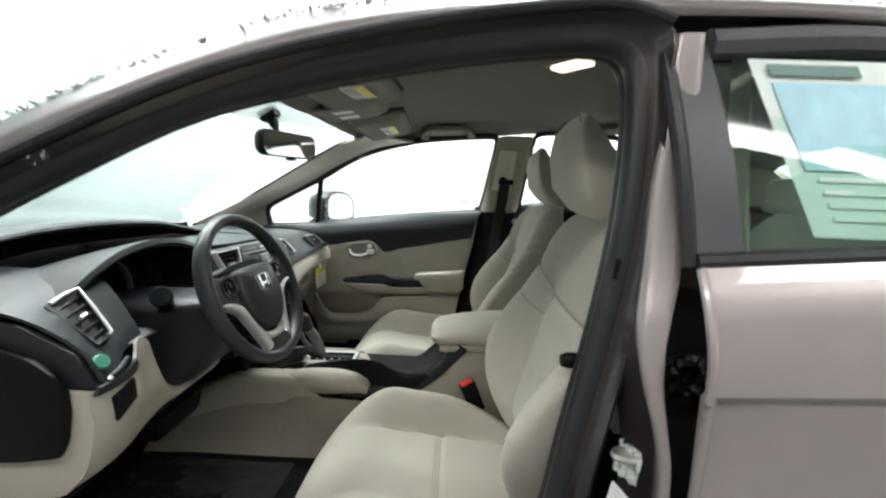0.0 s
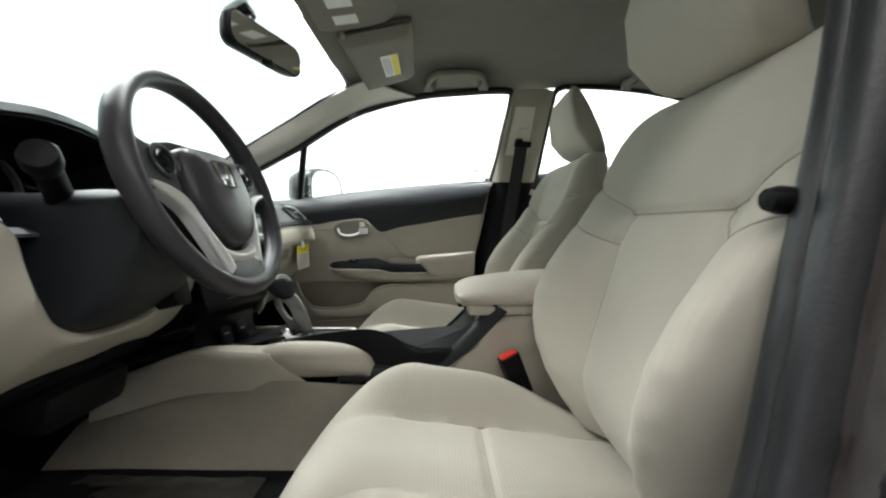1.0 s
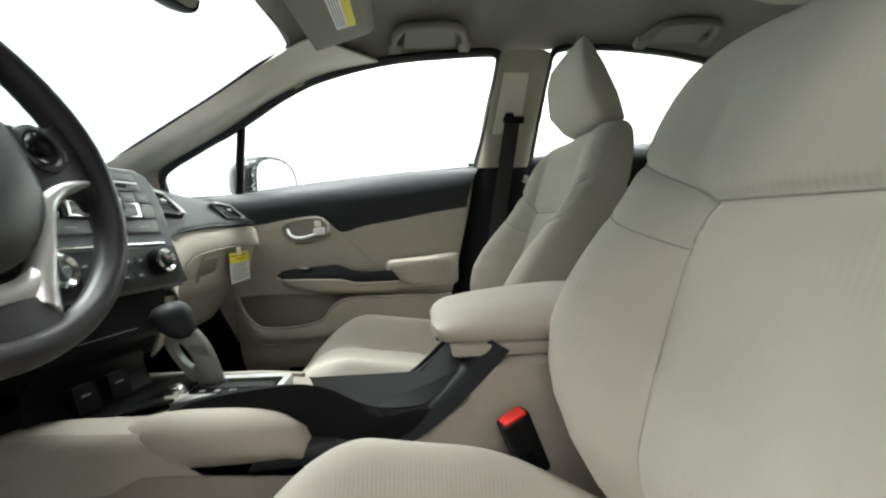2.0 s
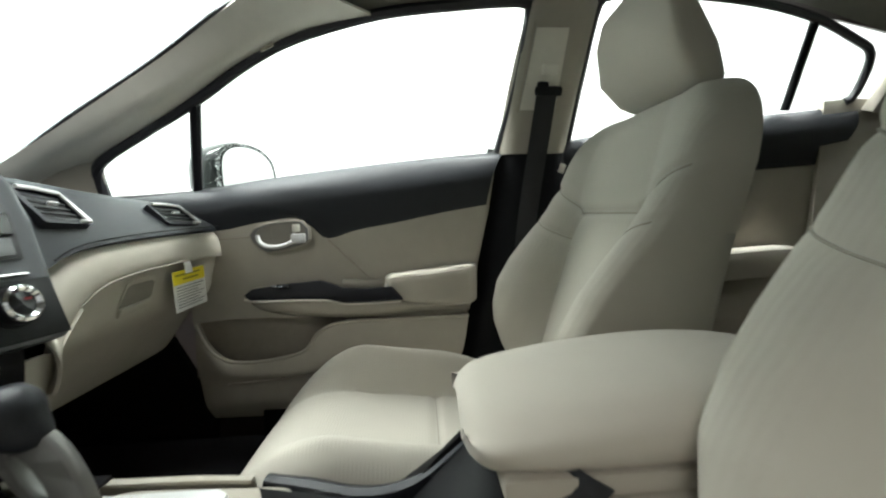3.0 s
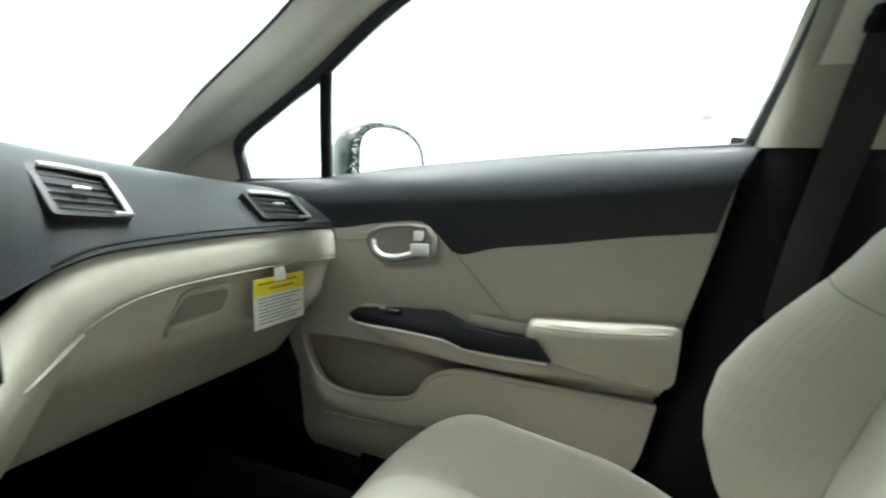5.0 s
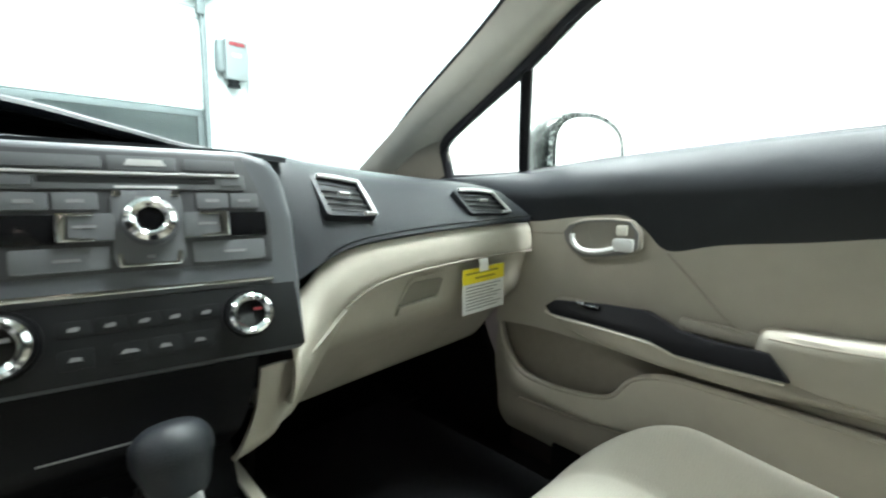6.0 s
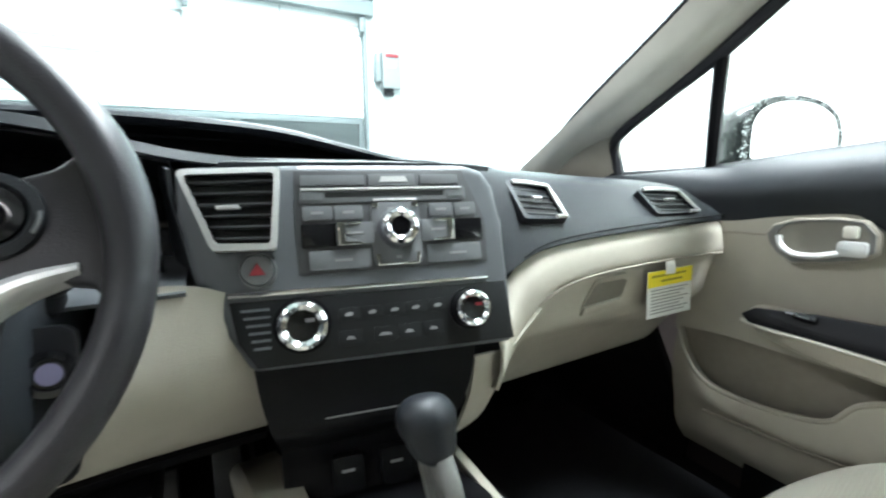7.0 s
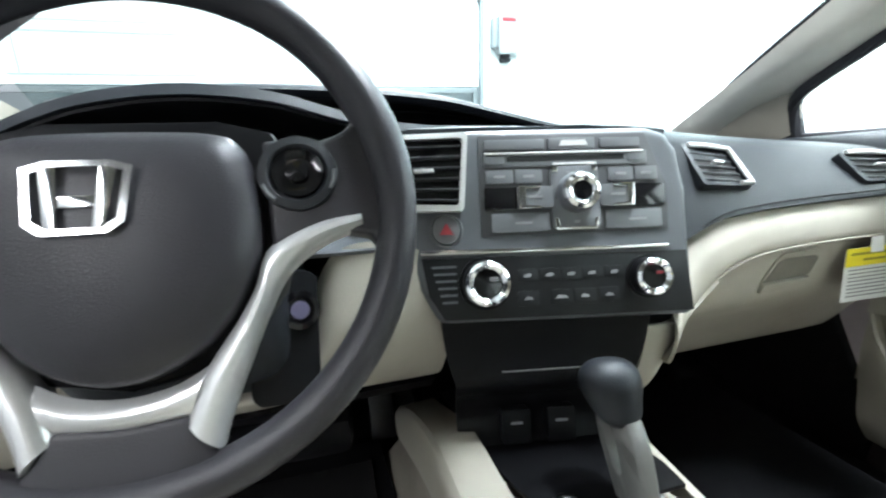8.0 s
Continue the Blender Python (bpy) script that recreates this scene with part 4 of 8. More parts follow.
def rear_door():
    d = thing("rear_door", (1.2, 0.68, 0.4), "closed rear passenger door with beige trim", "car door")
    part("outer_skin", skin([[(0.82, 0.79, 1.03), (1.3, 0.79, 1.06), (1.75, 0.77, 1.08)], [(0.82, 0.88, 0.80), (1.3, 0.88, 0.82), (1.75, 0.86, 0.84)], [(0.82, 0.86, 0.38), (1.3, 0.86, 0.38), (1.6, 0.85, 0.40)]], 12, 8, 0.01), PAINT, d, "bronze outer panel")
    part("upper_trim", skin([[(0.82, 0.69, 1.067), (1.2, 0.68, 1.115), (1.56, 0.665, 1.150)], [(0.82, 0.665, 1.065), (1.2, 0.66, 1.113), (1.56, 0.645, 1.148)], [(0.83, 0.655, 1.025), (1.2, 0.64, 1.07), (1.56, 0.635, 1.10)], [(0.85, 0.660, 0.95), (1.2, 0.65, 0.985), (1.5, 0.645, 1.01)]], 24, 12, 0.004), DASH, d, "charcoal upper trim")
    part("middle_panel", skin([[(0.86, 0.655, 0.952), (1.2, 0.655, 0.987), (1.5, 0.65, 1.012)], [(0.88, 0.66, 0.80), (1.2, 0.66, 0.82), (1.5, 0.655, 0.84)], [(0.90, 0.66, 0.60), (1.2, 0.66, 0.60), (1.5, 0.66, 0.60)]], 20, 10, 0.004), BEIGE_SOFT, d)
    part("arm_pad", box((1.22, 0.62, 0.765), (0.34, 0.09, 0.07), 0.02, (0, -4, 0)), CLOTH, d)
    part("lower_moulding", skin([[(0.90, 0.655, 0.62), (1.2, 0.652, 0.62), (1.5, 0.652, 0.62)], [(0.92, 0.63, 0.54), (1.2, 0.63, 0.54), (1.5, 0.63, 0.56)], [(0.95, 0.645, 0.42), (1.2, 0.645, 0.42), (1.45, 0.645, 0.44)]], 16, 8, 0.004), BEIGE_PL, d)
    g = part("door_glass", skin([[(0.865, 0.672, 1.07), (1.15, 0.662, 1.11), (1.372, 0.648, 1.140)], [(0.905, 0.566, 1.355), (1.15, 0.564, 1.360), (1.380, 0.584, 1.325)]], 12, 6, 0.004), GLASS, d)
    g.visible_shadow = False
    q = part("quarter_glass", skin([[(1.388, 0.648, 1.142), (1.534, 0.640, 1.158)], [(1.394, 0.584, 1.322), (1.556, 0.606, 1.262)]], 6, 4, 0.004), GLASS, d)
    q.visible_shadow = False
    part("divider", tube([(1.380, 0.646, 1.138), (1.388, 0.582, 1.328)], 0.010, 8), BLACK, d, "black divider post")
    part("frame_seal", tube([(0.846, 0.664, 1.07), (0.858, 0.628, 1.18), (0.877, 0.572, 1.335), (0.900, 0.564, 1.358), (0.93, 0.562, 1.364), (1.06, 0.562, 1.366), (1.24, 0.566, 1.352), (1.38, 0.578, 1.328), (1.49, 0.592, 1.290), (1.548, 0.604, 1.258), (1.546, 0.632, 1.178), (1.53, 0.642, 1.160)], 0.010, 8, 70), RUBBER, d, "black rubber window seal")
    return d


front_door()
door_mirror()
rear_door()


# ---- the open door side ----
def driver_side():
    # rubber seal round the open doorway
    loop = [(-0.273, -0.747, 0.961), (-0.13, -0.746, 1.034), (0.027, -0.735, 1.122), (0.189, -0.666, 1.227), (0.324, -0.621, 1.280), (0.484, -0.617, 1.316), (0.640, -0.613, 1.341), (0.758, -0.612, 1.350), (0.808, -0.616, 1.332), (0.823, -0.630, 1.270), (0.817, -0.650, 1.130), (0.796, -0.665, 0.985), (0.758, -0.680, 0.800), (0.725, -0.69, 0.640), (0.66, -0.70, 0.48), (0.45, -0.72, 0.415), (0.0, -0.72, 0.415), (-0.35, -0.72, 0.415)]
    s = thing("door_seal", (0.3, -0.68, 0.4), "black rubber weather seal round the open doorway", "door seal")
    part("bulb", tube(loop, 0.021, 12, 130, up=(0, 1, 0)), RUBBER, s)
    part("flange", tube(shifted(loop, -0.004, 0.026, -0.004), 0.016, 10, 130, up=(0, 1, 0)), RUBBER, s)
    part("clip", lathe(frame_of((0.758, -0.634, 0.893), (0, 0, 1), (-1, -0.1, 0)), [(0, -0.012), (0.011, -0.012), (0.012, 0.006), (0.009, 0.016), (0, 0.017)], 16), BLACK, s, "black rubber stop")
    # painted doorway frame behind the seal
    lo = shifted(loop, 0, -0.012, 0)
    out = [tuple(Vector(p) + Vector((0.024 if p[2] < 1.3 and p[2] > 0.5 and p[0] > 0.6 else 0.016, -0.034 if p[2] > 0.5 else -0.07, 0.028 if p[2] > 1.25 else (0.02 if p[0] < 0.3 and p[2] > 0.8 else -0.02)))) for p in loop]
    out[8] = tuple(Vector(loop[8]) + Vector((0.034, -0.042, 0.022)))
    mid = [tuple((Vector(a) * 0.5 + Vector(b) * 0.5) + Vector((0.002, 0.006, 0.0))) for a, b in zip(lo, out)]
    back = shifted(loop, 0, 0.01, 0)
    # frame and foot take the bronze copy darkened for shade
    part("doorway_frame", skin([back[:10], lo[:10], mid[:10], out[:10]], 80, 12, 0.006), PAINT_SHADED, body, "bronze doorway frame painted darker for its shade")
    part("doorway_foot", skin([back[9:], lo[9:], mid[9:], out[9:]], 60, 12, 0.006), PAINT_SHADED, body, "doorway foot painted darker for its shade")
    part("gutter_seal", tube(shifted(out[:9], 0, -0.006, 0.004), 0.008, 8, 60, up=(0, 1, 0)), RUBBER, body, "black gutter strip")
    # painted post between the doors with striker and label
    edge_l = [(0.850, -0.655, 1.345), (0.842, -0.665, 1.25), (0.829, -0.680, 1.15), (0.820, -0.702, 1.05), (0.808, -0.727, 0.98), (0.811, -0.750, 0.92), (0.826, -0.760, 0.86), (0.834, -0.768, 0.80), (0.828, -0.775, 0.68), (0.79, -0.78, 0.50), (0.76, -0.78, 0.40)]
    edge_r = [(0.884, -0.660, 1.345), (0.880, -0.672, 1.25), (0.873, -0.690, 1.15), (0.857, -0.720, 1.05), (0.839, -0.745, 0.98), (0.834, -0.755, 0.92), (0.841, -0.766, 0.86), (0.847, -0.772, 0.80), (0.841, -0.778, 0.68), (0.804, -0.783, 0.50), (0.775, -0.783, 0.40)]
    crown = [tuple(Vector(a) * 0.5 + Vector(b) * 0.5 + Vector((0, -0.006, 0))) for a, b in zip(edge_l, edge_r)]
    part("centre_post", skin([shifted(edge_l, 0.008, 0.030), edge_l, crown, edge_r, shifted(edge_r, -0.002, 0.030)], 60, 18, 0.004), PAINT, body, "bronze painted centre post")
    # the post's forward face has its shade in the paint colour
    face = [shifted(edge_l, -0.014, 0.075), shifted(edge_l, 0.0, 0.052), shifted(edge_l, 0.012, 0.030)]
    part("post_face", skin(face, 40, 10, 0.006), PAINT_SHADED, body, "post face painted darker for its shade")
    tp = thing("black_tape", (0.87, -0.735, 0.89), "crumpled glossy black tape between post and rear door", "tape")
    crumple = [[Vector((0.846 + 0.050 * i / 11, -0.735 + 0.016 * noise.noise((i * 0.42, j * 0.5, 2.0)), 0.888 + 0.058 * j / 11)) for j in range(12)] for i in range(12)]
    part("strip", sheet(crumple), BLACK_GLOSS, tp, smooth=20)
    # black sheet in place of the shade between post and rear door
    part("post_gap_shade", skin([[(0.872, -0.640, 1.35), (0.866, -0.665, 1.12), (0.850, -0.705, 0.95), (0.845, -0.72, 0.74), (0.82, -0.73, 0.40)], [(0.93, -0.64, 1.35), (0.93, -0.665, 1.12), (0.93, -0.70, 0.95), (0.93, -0.70, 0.74), (0.93, -0.71, 0.40)]], 12, 4, 0.006), DEEP, body)
    k = thing("door_striker", (0.80, -0.765, 0.83), "pale steel door striker plate bolted to the post", "door striker")
    m = frame_of((0.803, -0.765, 0.822), (0.35, -0.93, 0), (-0.93, -0.35, 0.1)) @ Matrix.Scale(0.62, 4)
    part("plate", plate(m, round_rect(-0.020, -0.030, 0.020, 0.030, 0.010), 0.0, 0.005, 0.0015), mat("wrapped_steel", (0.6, 0.62, 0.60), 0.2, 0.8, bump=0.8, bump_scale=60), k)
    part("hoop", tube([m @ Vector(p) for p in ((-0.014, 0.012, 0.004), (-0.014, 0.014, 0.03), (0, 0.014, 0.042), (0.014, 0.014, 0.03), (0.014, 0.012, 0.004))], 0.0055, 8, 20), mat("zinc", (0.66, 0.66, 0.62), 0.3, 1.0), k, "zinc hoop")
    wrap = [[m @ Vector((-0.030 + 0.060 * i / 9 + 0.010 * noise.noise((i * 0.9, j * 0.7, 1.0)), -0.034 + 0.066 * j / 9 + 0.010 * noise.noise((i * 0.8, j * 0.9, 5.0)), 0.008 + 0.018 * abs(noise.noise((i * 0.6, j * 0.7, 9.0))))) for j in range(10)] for i in range(10)]
    part("wrap", sheet(wrap), mat("crumpled_film", (0.42, 0.46, 0.43), 0.12, vary=0.45, scale=60, bump=0.6, bump_scale=80), k, "crumpled clear film", smooth=25)
    for v in (-0.020, 0.022):
        part("bolt", lathe(m @ Matrix.Translation((0.0, v, 0.004)), [(0, 0), (0.008, 0), (0.008, 0.004), (0.005, 0.006), (0, 0.006)], 12), SATIN, k)
    lb = frame_of((0.794, -0.764, 0.742), (0.36, -0.92, -0.14), (-0.92, -0.36, 0.08)) @ Matrix.Scale(0.85, 4)
    l = thing("post_label", (0.79, -0.79, 0.65), "white printed data label stuck on the post", "label")
    part("card", plate(lb, round_rect(-0.028, -0.044, 0.028, 0.044, 0.003), 0.001, 0.0022), PAPER, l)
    for j in range(9):
        part("print_bar", plate(lb, rect(-0.023, 0.036 - 0.0088 * j, 0.023 - 0.005 * (j % 3), 0.0375 - 0.0088 * j), 0.0022, 0.0027), mat("faint_ink", (0.5, 0.5, 0.5), 0.6), l)
    # courtesy switch
    w = thing("door_switch", (0.735, -0.735, 0.70), "round black rubber courtesy light switch", "switch")
    part("boot", lathe(frame_of((0.757, -0.748, 0.715), (1, 0, 0), (-0.4, -1, 0)), [(0, -0.01), (0.014, -0.01), (0.014, 0.003), (0.009, 0.008), (0.008, 0.015), (0, 0.016)], 18), RUBBER, w)
    # rear door, shut
    d = thing("rear_door", (1.2, -0.8, 0.4), "closed wet bronze rear door with a window", "car door")
    sk = [[(0.876, -0.812, 1.082), (1.15, -0.815, 1.105), (1.42, -0.81, 1.125), (1.72, -0.79, 1.14)],
          [(0.874, -0.842, 1.03), (1.15, -0.846, 1.05), (1.42, -0.845, 1.07), (1.72, -0.83, 1.08)],
          [(0.872, -0.868, 0.955), (1.15, -0.872, 0.97), (1.42, -0.872, 0.985), (1.72, -0.862, 1.0)],
          [(0.871, -0.858, 0.935), (1.15, -0.862, 0.95), (1.42, -0.862, 0.965), (1.72, -0.852, 0.98)],
          [(0.870, -0.862, 0.75), (1.15, -0.868, 0.75), (1.42, -0.868, 0.75), (1.72, -0.86, 0.76)],
          [(0.870, -0.868, 0.55), (1.15, -0.872, 0.55), (1.42, -0.872, 0.55), (1.60, -0.865, 0.56)],
          [(0.872, -0.845, 0.40), (1.15, -0.848, 0.40), (1.42, -0.848, 0.40), (1.50, -0.845, 0.42)]]
    ds = part("outer_skin", skin(sk, 30, 40, 0.012), PAINT, d, "wet bronze outer panel")
    part("door_edge", tube([(0.876, -0.808, 1.08), (0.874, -0.84, 1.03), (0.872, -0.862, 0.955), (0.870, -0.856, 0.75), (0.870, -0.862, 0.55), (0.872, -0.842, 0.41)], 0.006, 8, 40), PAINT, d)
    part("inner_trim", skin([[(0.90, -0.70, 1.08), (1.3, -0.69, 1.11), (1.56, -0.67, 1.15)], [(0.90, -0.66, 0.95), (1.3, -0.66, 0.98), (1.5, -0.655, 1.01)], [(0.93, -0.65, 0.42), (1.3, -0.65, 0.42), (1.5, -0.65, 0.44)]], 14, 10, 0.01), BEIGE_PL, d)
    part("belt_strip", tube([(0.870, -0.805, 1.088), (1.15, -0.808, 1.112), (1.42, -0.803, 1.132), (1.70, -0.783, 1.147)], 0.010, 8, 24), RUBBER, d)
    part("pillar_film", skin([[(0.868, -0.806, 1.085), (0.862, -0.765, 1.22), (0.855, -0.712, 1.35)], [(0.925, -0.806, 1.092), (0.918, -0.765, 1.225), (0.905, -0.706, 1.36)]], 14, 5, 0.012), PILLAR_BLACK, d, "wet black window pillar film")
    part("film_edge", tube([(0.866, -0.800, 1.08), (0.858, -0.762, 1.22), (0.85, -0.708, 1.35)], 0.010, 8, 16), RUBBER, d)
    top = [(0.905, -0.706, 1.36), (1.15, -0.695, 1.372), (1.40, -0.69, 1.33), (1.62, -0.68, 1.25)]
    part("frame_top", tube(top, 0.020, 8, 24), PILLAR_BLACK, d, "black window frame")
    g = part("door_glass", skin([[(0.915, -0.800, 1.095), (1.15, -0.803, 1.115), (1.42, -0.798, 1.135), (1.66, -0.78, 1.148)], [(0.90, -0.706, 1.352), (1.15, -0.695, 1.362), (1.40, -0.69, 1.325), (1.60, -0.685, 1.25)]], 18, 8, 0.004), GREEN_GLASS, d, "wet greenish window")
    g.visible_shadow = False
    d.location = Vector(d.location) + Vector((-0.008, 0.064, -0.023))
    # price sheet behind the glass
    p = thing("window_sheet", (1.10, -0.72, 1.10), "printed blue and pale green price sheet behind the rear window", "window sheet")
    def q(u, v, k=0.0):
        return (1.008 - 0.062 * v + 0.30 * u, -0.722 + 0.074 * v + k, 1.098 + 0.222 * v)
    part("paper", skin([[q(0, 0), q(1, 0)], [q(0, 1), q(1, 1)]], 8, 8, 0.001), mat("pale_green_paper", (0.80, 0.88, 0.84), 0.5), p)
    part("blue_field", skin([[q(0.06, 0.36, -0.003), q(1, 0.36, -0.003)], [q(0.06, 0.86, -0.003), q(1, 0.86, -0.003)]], 6, 6, 0.001), mat("light_blue_print", (0.45, 0.74, 0.84), 0.5, vary=0.15, scale=30), p, "light blue printed field")
    part("title_bar", skin([[q(0.06, 0.90, -0.005), q(0.44, 0.90, -0.005)], [q(0.06, 0.965, -0.005), q(0.44, 0.965, -0.005)]], 5, 3, 0.001), mat("grey_green_print", (0.16, 0.27, 0.25), 0.5), p, "dark title bar")
    for j in range(4):
        part("print_bar", skin([[q(0.10, 0.30 - 0.07 * j, -0.003), q(0.92, 0.30 - 0.07 * j, -0.003)], [q(0.10, 0.325 - 0.07 * j, -0.003), q(0.92, 0.325 - 0.07 * j, -0.003)]], 4, 2, 0.001), mat("pale_print", (0.86, 0.92, 0.89), 0.5), p)


driver_side()


def quarter_trim(s):
    f = (lambda p: p) if s > 0 else mirrored
    part("quarter_trim", skin([f([(1.48, 0.665, 1.16), (1.62, 0.66, 1.165), (1.95, 0.64, 1.12)]), f([(1.46, 0.655, 0.9), (1.62, 0.65, 0.9), (1.95, 0.64, 0.9)]), f([(1.44, 0.66, 0.35), (1.62, 0.66, 0.35), (1.95, 0.64, 0.35)])], 12, 8, 0.02), BEIGE_PL, body, "beige rear quarter trim")
    part("sill_cover", box((0.9, 0.665 * s, 0.36), (1.6, 0.05, 0.14), 0.01), BLACK, body)


quarter_trim(1)
quarter_trim(-1)


# ---- seats ----
def steps(x, pts):
    """A value that glides from one (x, value) pair to the next."""
    if x <= pts[0][0]:
        return pts[0][1]
    for (a, p), (b, q) in zip(pts, pts[1:]):
        if x < b:
            return p + (q - p) * (x - a) / (b - a)
    return pts[-1][1]


BACK_HALF = 0.250
CREST = [(0.47, 0.760), (0.50, 0.734), (0.55, 0.696), (0.60, 0.668), (0.65, 0.652), (0.69, 0.651), (0.74, 0.662), (0.79, 0.690), (0.83, 0.720), (0.87, 0.753), (0.90, 0.776), (0.95, 0.806), (1.00, 0.830), (1.05, 0.852), (1.11, 0.873)]


def back_front(z):
    """Where the middle of a backrest's face lies, by height; its foot curls back under."""
    return 0.722 + 0.29 * (z - 0.55) + 0.085 * clamp((0.63 - z) / 0.13) ** 1.8


def back_top(y0):
    return 1.098 if y0 < 0 else 1.080


def back_half(y0, z):
    w = BACK_HALF * (0.74 + 0.26 * ease((z - 0.46) / 0.30)) + (0.026 * ease((z - 0.60) / 0.30) if y0 < 0 else 0.0)
    return w - 0.105 * (1 - (1 - clamp((z - back_top(y0) + 0.132) / 0.132) ** 2.3) ** 0.5)


def seam_z(u):
    a = abs(u)
    return 0.893 + 0.112 * max(0.0, a - 0.46) ** 0.92


def seam_u(z):
    return 0.56 - 0.04 * ease((z - 0.60) / 0.2) - 0.07 * ease((z - 0.835) / 0.058)


def back_point(y0, u, z, lift=0.0):
    """A point on a backrest's face: u runs across it from -1 to 1."""
    w = back_half(y0, z)
    a = abs(u)
    xm = back_front(z) - 0.010 * (1 - u * u)
    su = seam_u(min(z, 0.835))
    side = clamp((a - su) / (1 - su))
    rise = math.sin(math.pi * 0.5 * min(1.0, side * 1.22)) ** 1.35
    x = xm + (steps(z, CREST) + (0.022 * (1 - ease((z - 0.62) / 0.3)) if y0 < 0 else 0.0) - back_front(z)) * rise
    groove = 0.0
    if z < 0.893:
        groove += 0.006 * math.exp(-((a - seam_u(z)) / 0.030) ** 2)
        groove += 0.003 * math.exp(-((z - 0.838 - 0.10 * (a - 0.52)) / 0.007) ** 2) * (a > 0.50)
    groove += 0.007 * math.exp(-((z - seam_z(u)) / 0.008) ** 2)
    if z > seam_z(u):
        x -= 0.005 * clamp((z - seam_z(u)) / 0.05)
    r = 0.030
    gap = w * (1 - a)
    x += groove + (r - math.sqrt(max(0.0, r * r - max(0.0, r - gap) ** 2)))
    top = clamp((z - back_top(y0) + 0.072) / 0.072)
    x += 0.050 * (1 - math.sqrt(max(0.0, 1 - top ** 2.4)))
    return Vector((x - lift, y0 + w * u, z))


def back_rear(y0, z):
    """Where the shell at the back of a backrest lies."""
    top = clamp((z - back_top(y0) + 0.05) / 0.05)
    return 0.822 + 0.200 * (z - 0.50) - 0.012 * (1 - math.sqrt(max(0.0, 1 - top ** 2.4)))


def cross_x(y0):
    return 0.562 if y0 < 0 else 0.514


def cush_u(s):
    return 0.56 - 0.05 * math.cos(s * 3.0)


def cushion_point(y0, u, s, lift=0.0):
    """A point on a cushion's top: u across from -1 to 1, s from the front edge (0) to the rear (1)."""
    x0 = (0.236 if y0 < 0 else 0.160) + 0.028 * clamp(abs(u)) ** 3
    x = x0 + (0.83 - x0) * s
    w = 0.258 * (0.86 + 0.14 * ease(s / 0.25)) * (1 - 0.12 * ease((s - 0.6) / 0.4))
    side = clamp((abs(u) - cush_u(s)) / (1 - cush_u(s)))
    hump = ease((s + (0.0 if y0 < 0 else 0.04)) / 0.34) * (1 - ease((s - 0.52) / 0.55))
    bol = 0.095 * math.sin(math.pi * 0.5 * min(1.0, side * 1.5)) ** 1.2 * hump
    z = 0.519 - 0.032 * ease((s - 0.22) / 0.78) + 0.008 * math.exp(-((s - 0.22) / 0.14) ** 2)
    groove = 0.006 * math.exp(-((x - cross_x(y0)) / 0.007) ** 2) if abs(u) < cush_u(s) else 0.0
    groove += 0.006 * math.exp(-((abs(u) - cush_u(s)) / 0.030) ** 2) * ease((s - 0.10) / 0.3)
    z += bol - groove
    z -= 0.130 * (1 - (1 - clamp(1 - s / 0.21) ** 2.3) ** 0.5)
    edge = (1 - clamp(abs(u)) ** 9) ** 0.5
    z = 0.40 + (z - 0.40) * edge
    return Vector((x, y0 + w * u, z + lift))


def headrest_rows(y0, hx, deep):
    """Rings of a headrest that thins to its top: flat face, sloping back."""
    hz = 1.185
    prof = [(0.00, -0.100), (0.60, -0.101), (0.88, -0.094), (0.97, -0.075), (1.0, -0.03), (1.0, 0.02), (0.97, 0.065), (0.86, 0.088), (0.50, 0.099), (0.0, 0.101)]
    rows = []
    n = 40
    for p in spline([(a, b, 0) for a, b in prof], 30):
        k, h = p.x, p.y
        xf = steps(h, [(-0.10, 0.026), (-0.075, -0.010), (-0.045, -0.032), (0.0, -0.042), (0.045, -0.044), (0.075, -0.038), (0.10, -0.018)])
        xr = steps(h, [(-0.10, 0.080 + deep), (-0.05, 0.060 + 0.9 * deep), (0.0, 0.040 + 0.6 * deep), (0.06, 0.012 + 0.2 * deep), (0.10, -0.004)])
        wf = steps(h, [(-0.10, 0.126), (-0.05, 0.140), (0.03, 0.134), (0.10, 0.114)])
        wr = wf * steps(h, [(-0.10, 0.96), (0.10, 0.74)])
        r = []
        for i in range(n):
            t = 2 * math.pi * i / n
            c, s = math.cos(t), math.sin(t)
            cx = math.copysign(abs(c) ** 0.32, c)
            cy = math.copysign(abs(s) ** 0.32, s)
            mid, half = (xf + xr) / 2, max(0.012, (xr - xf) / 2)
            wy = wf + (wr - wf) * (cx + 1) / 2
            r.append(Vector((hx + mid + half * k * cx, y0 + wy * k * cy, hz + h)))
        rows.append(r)
    return rows


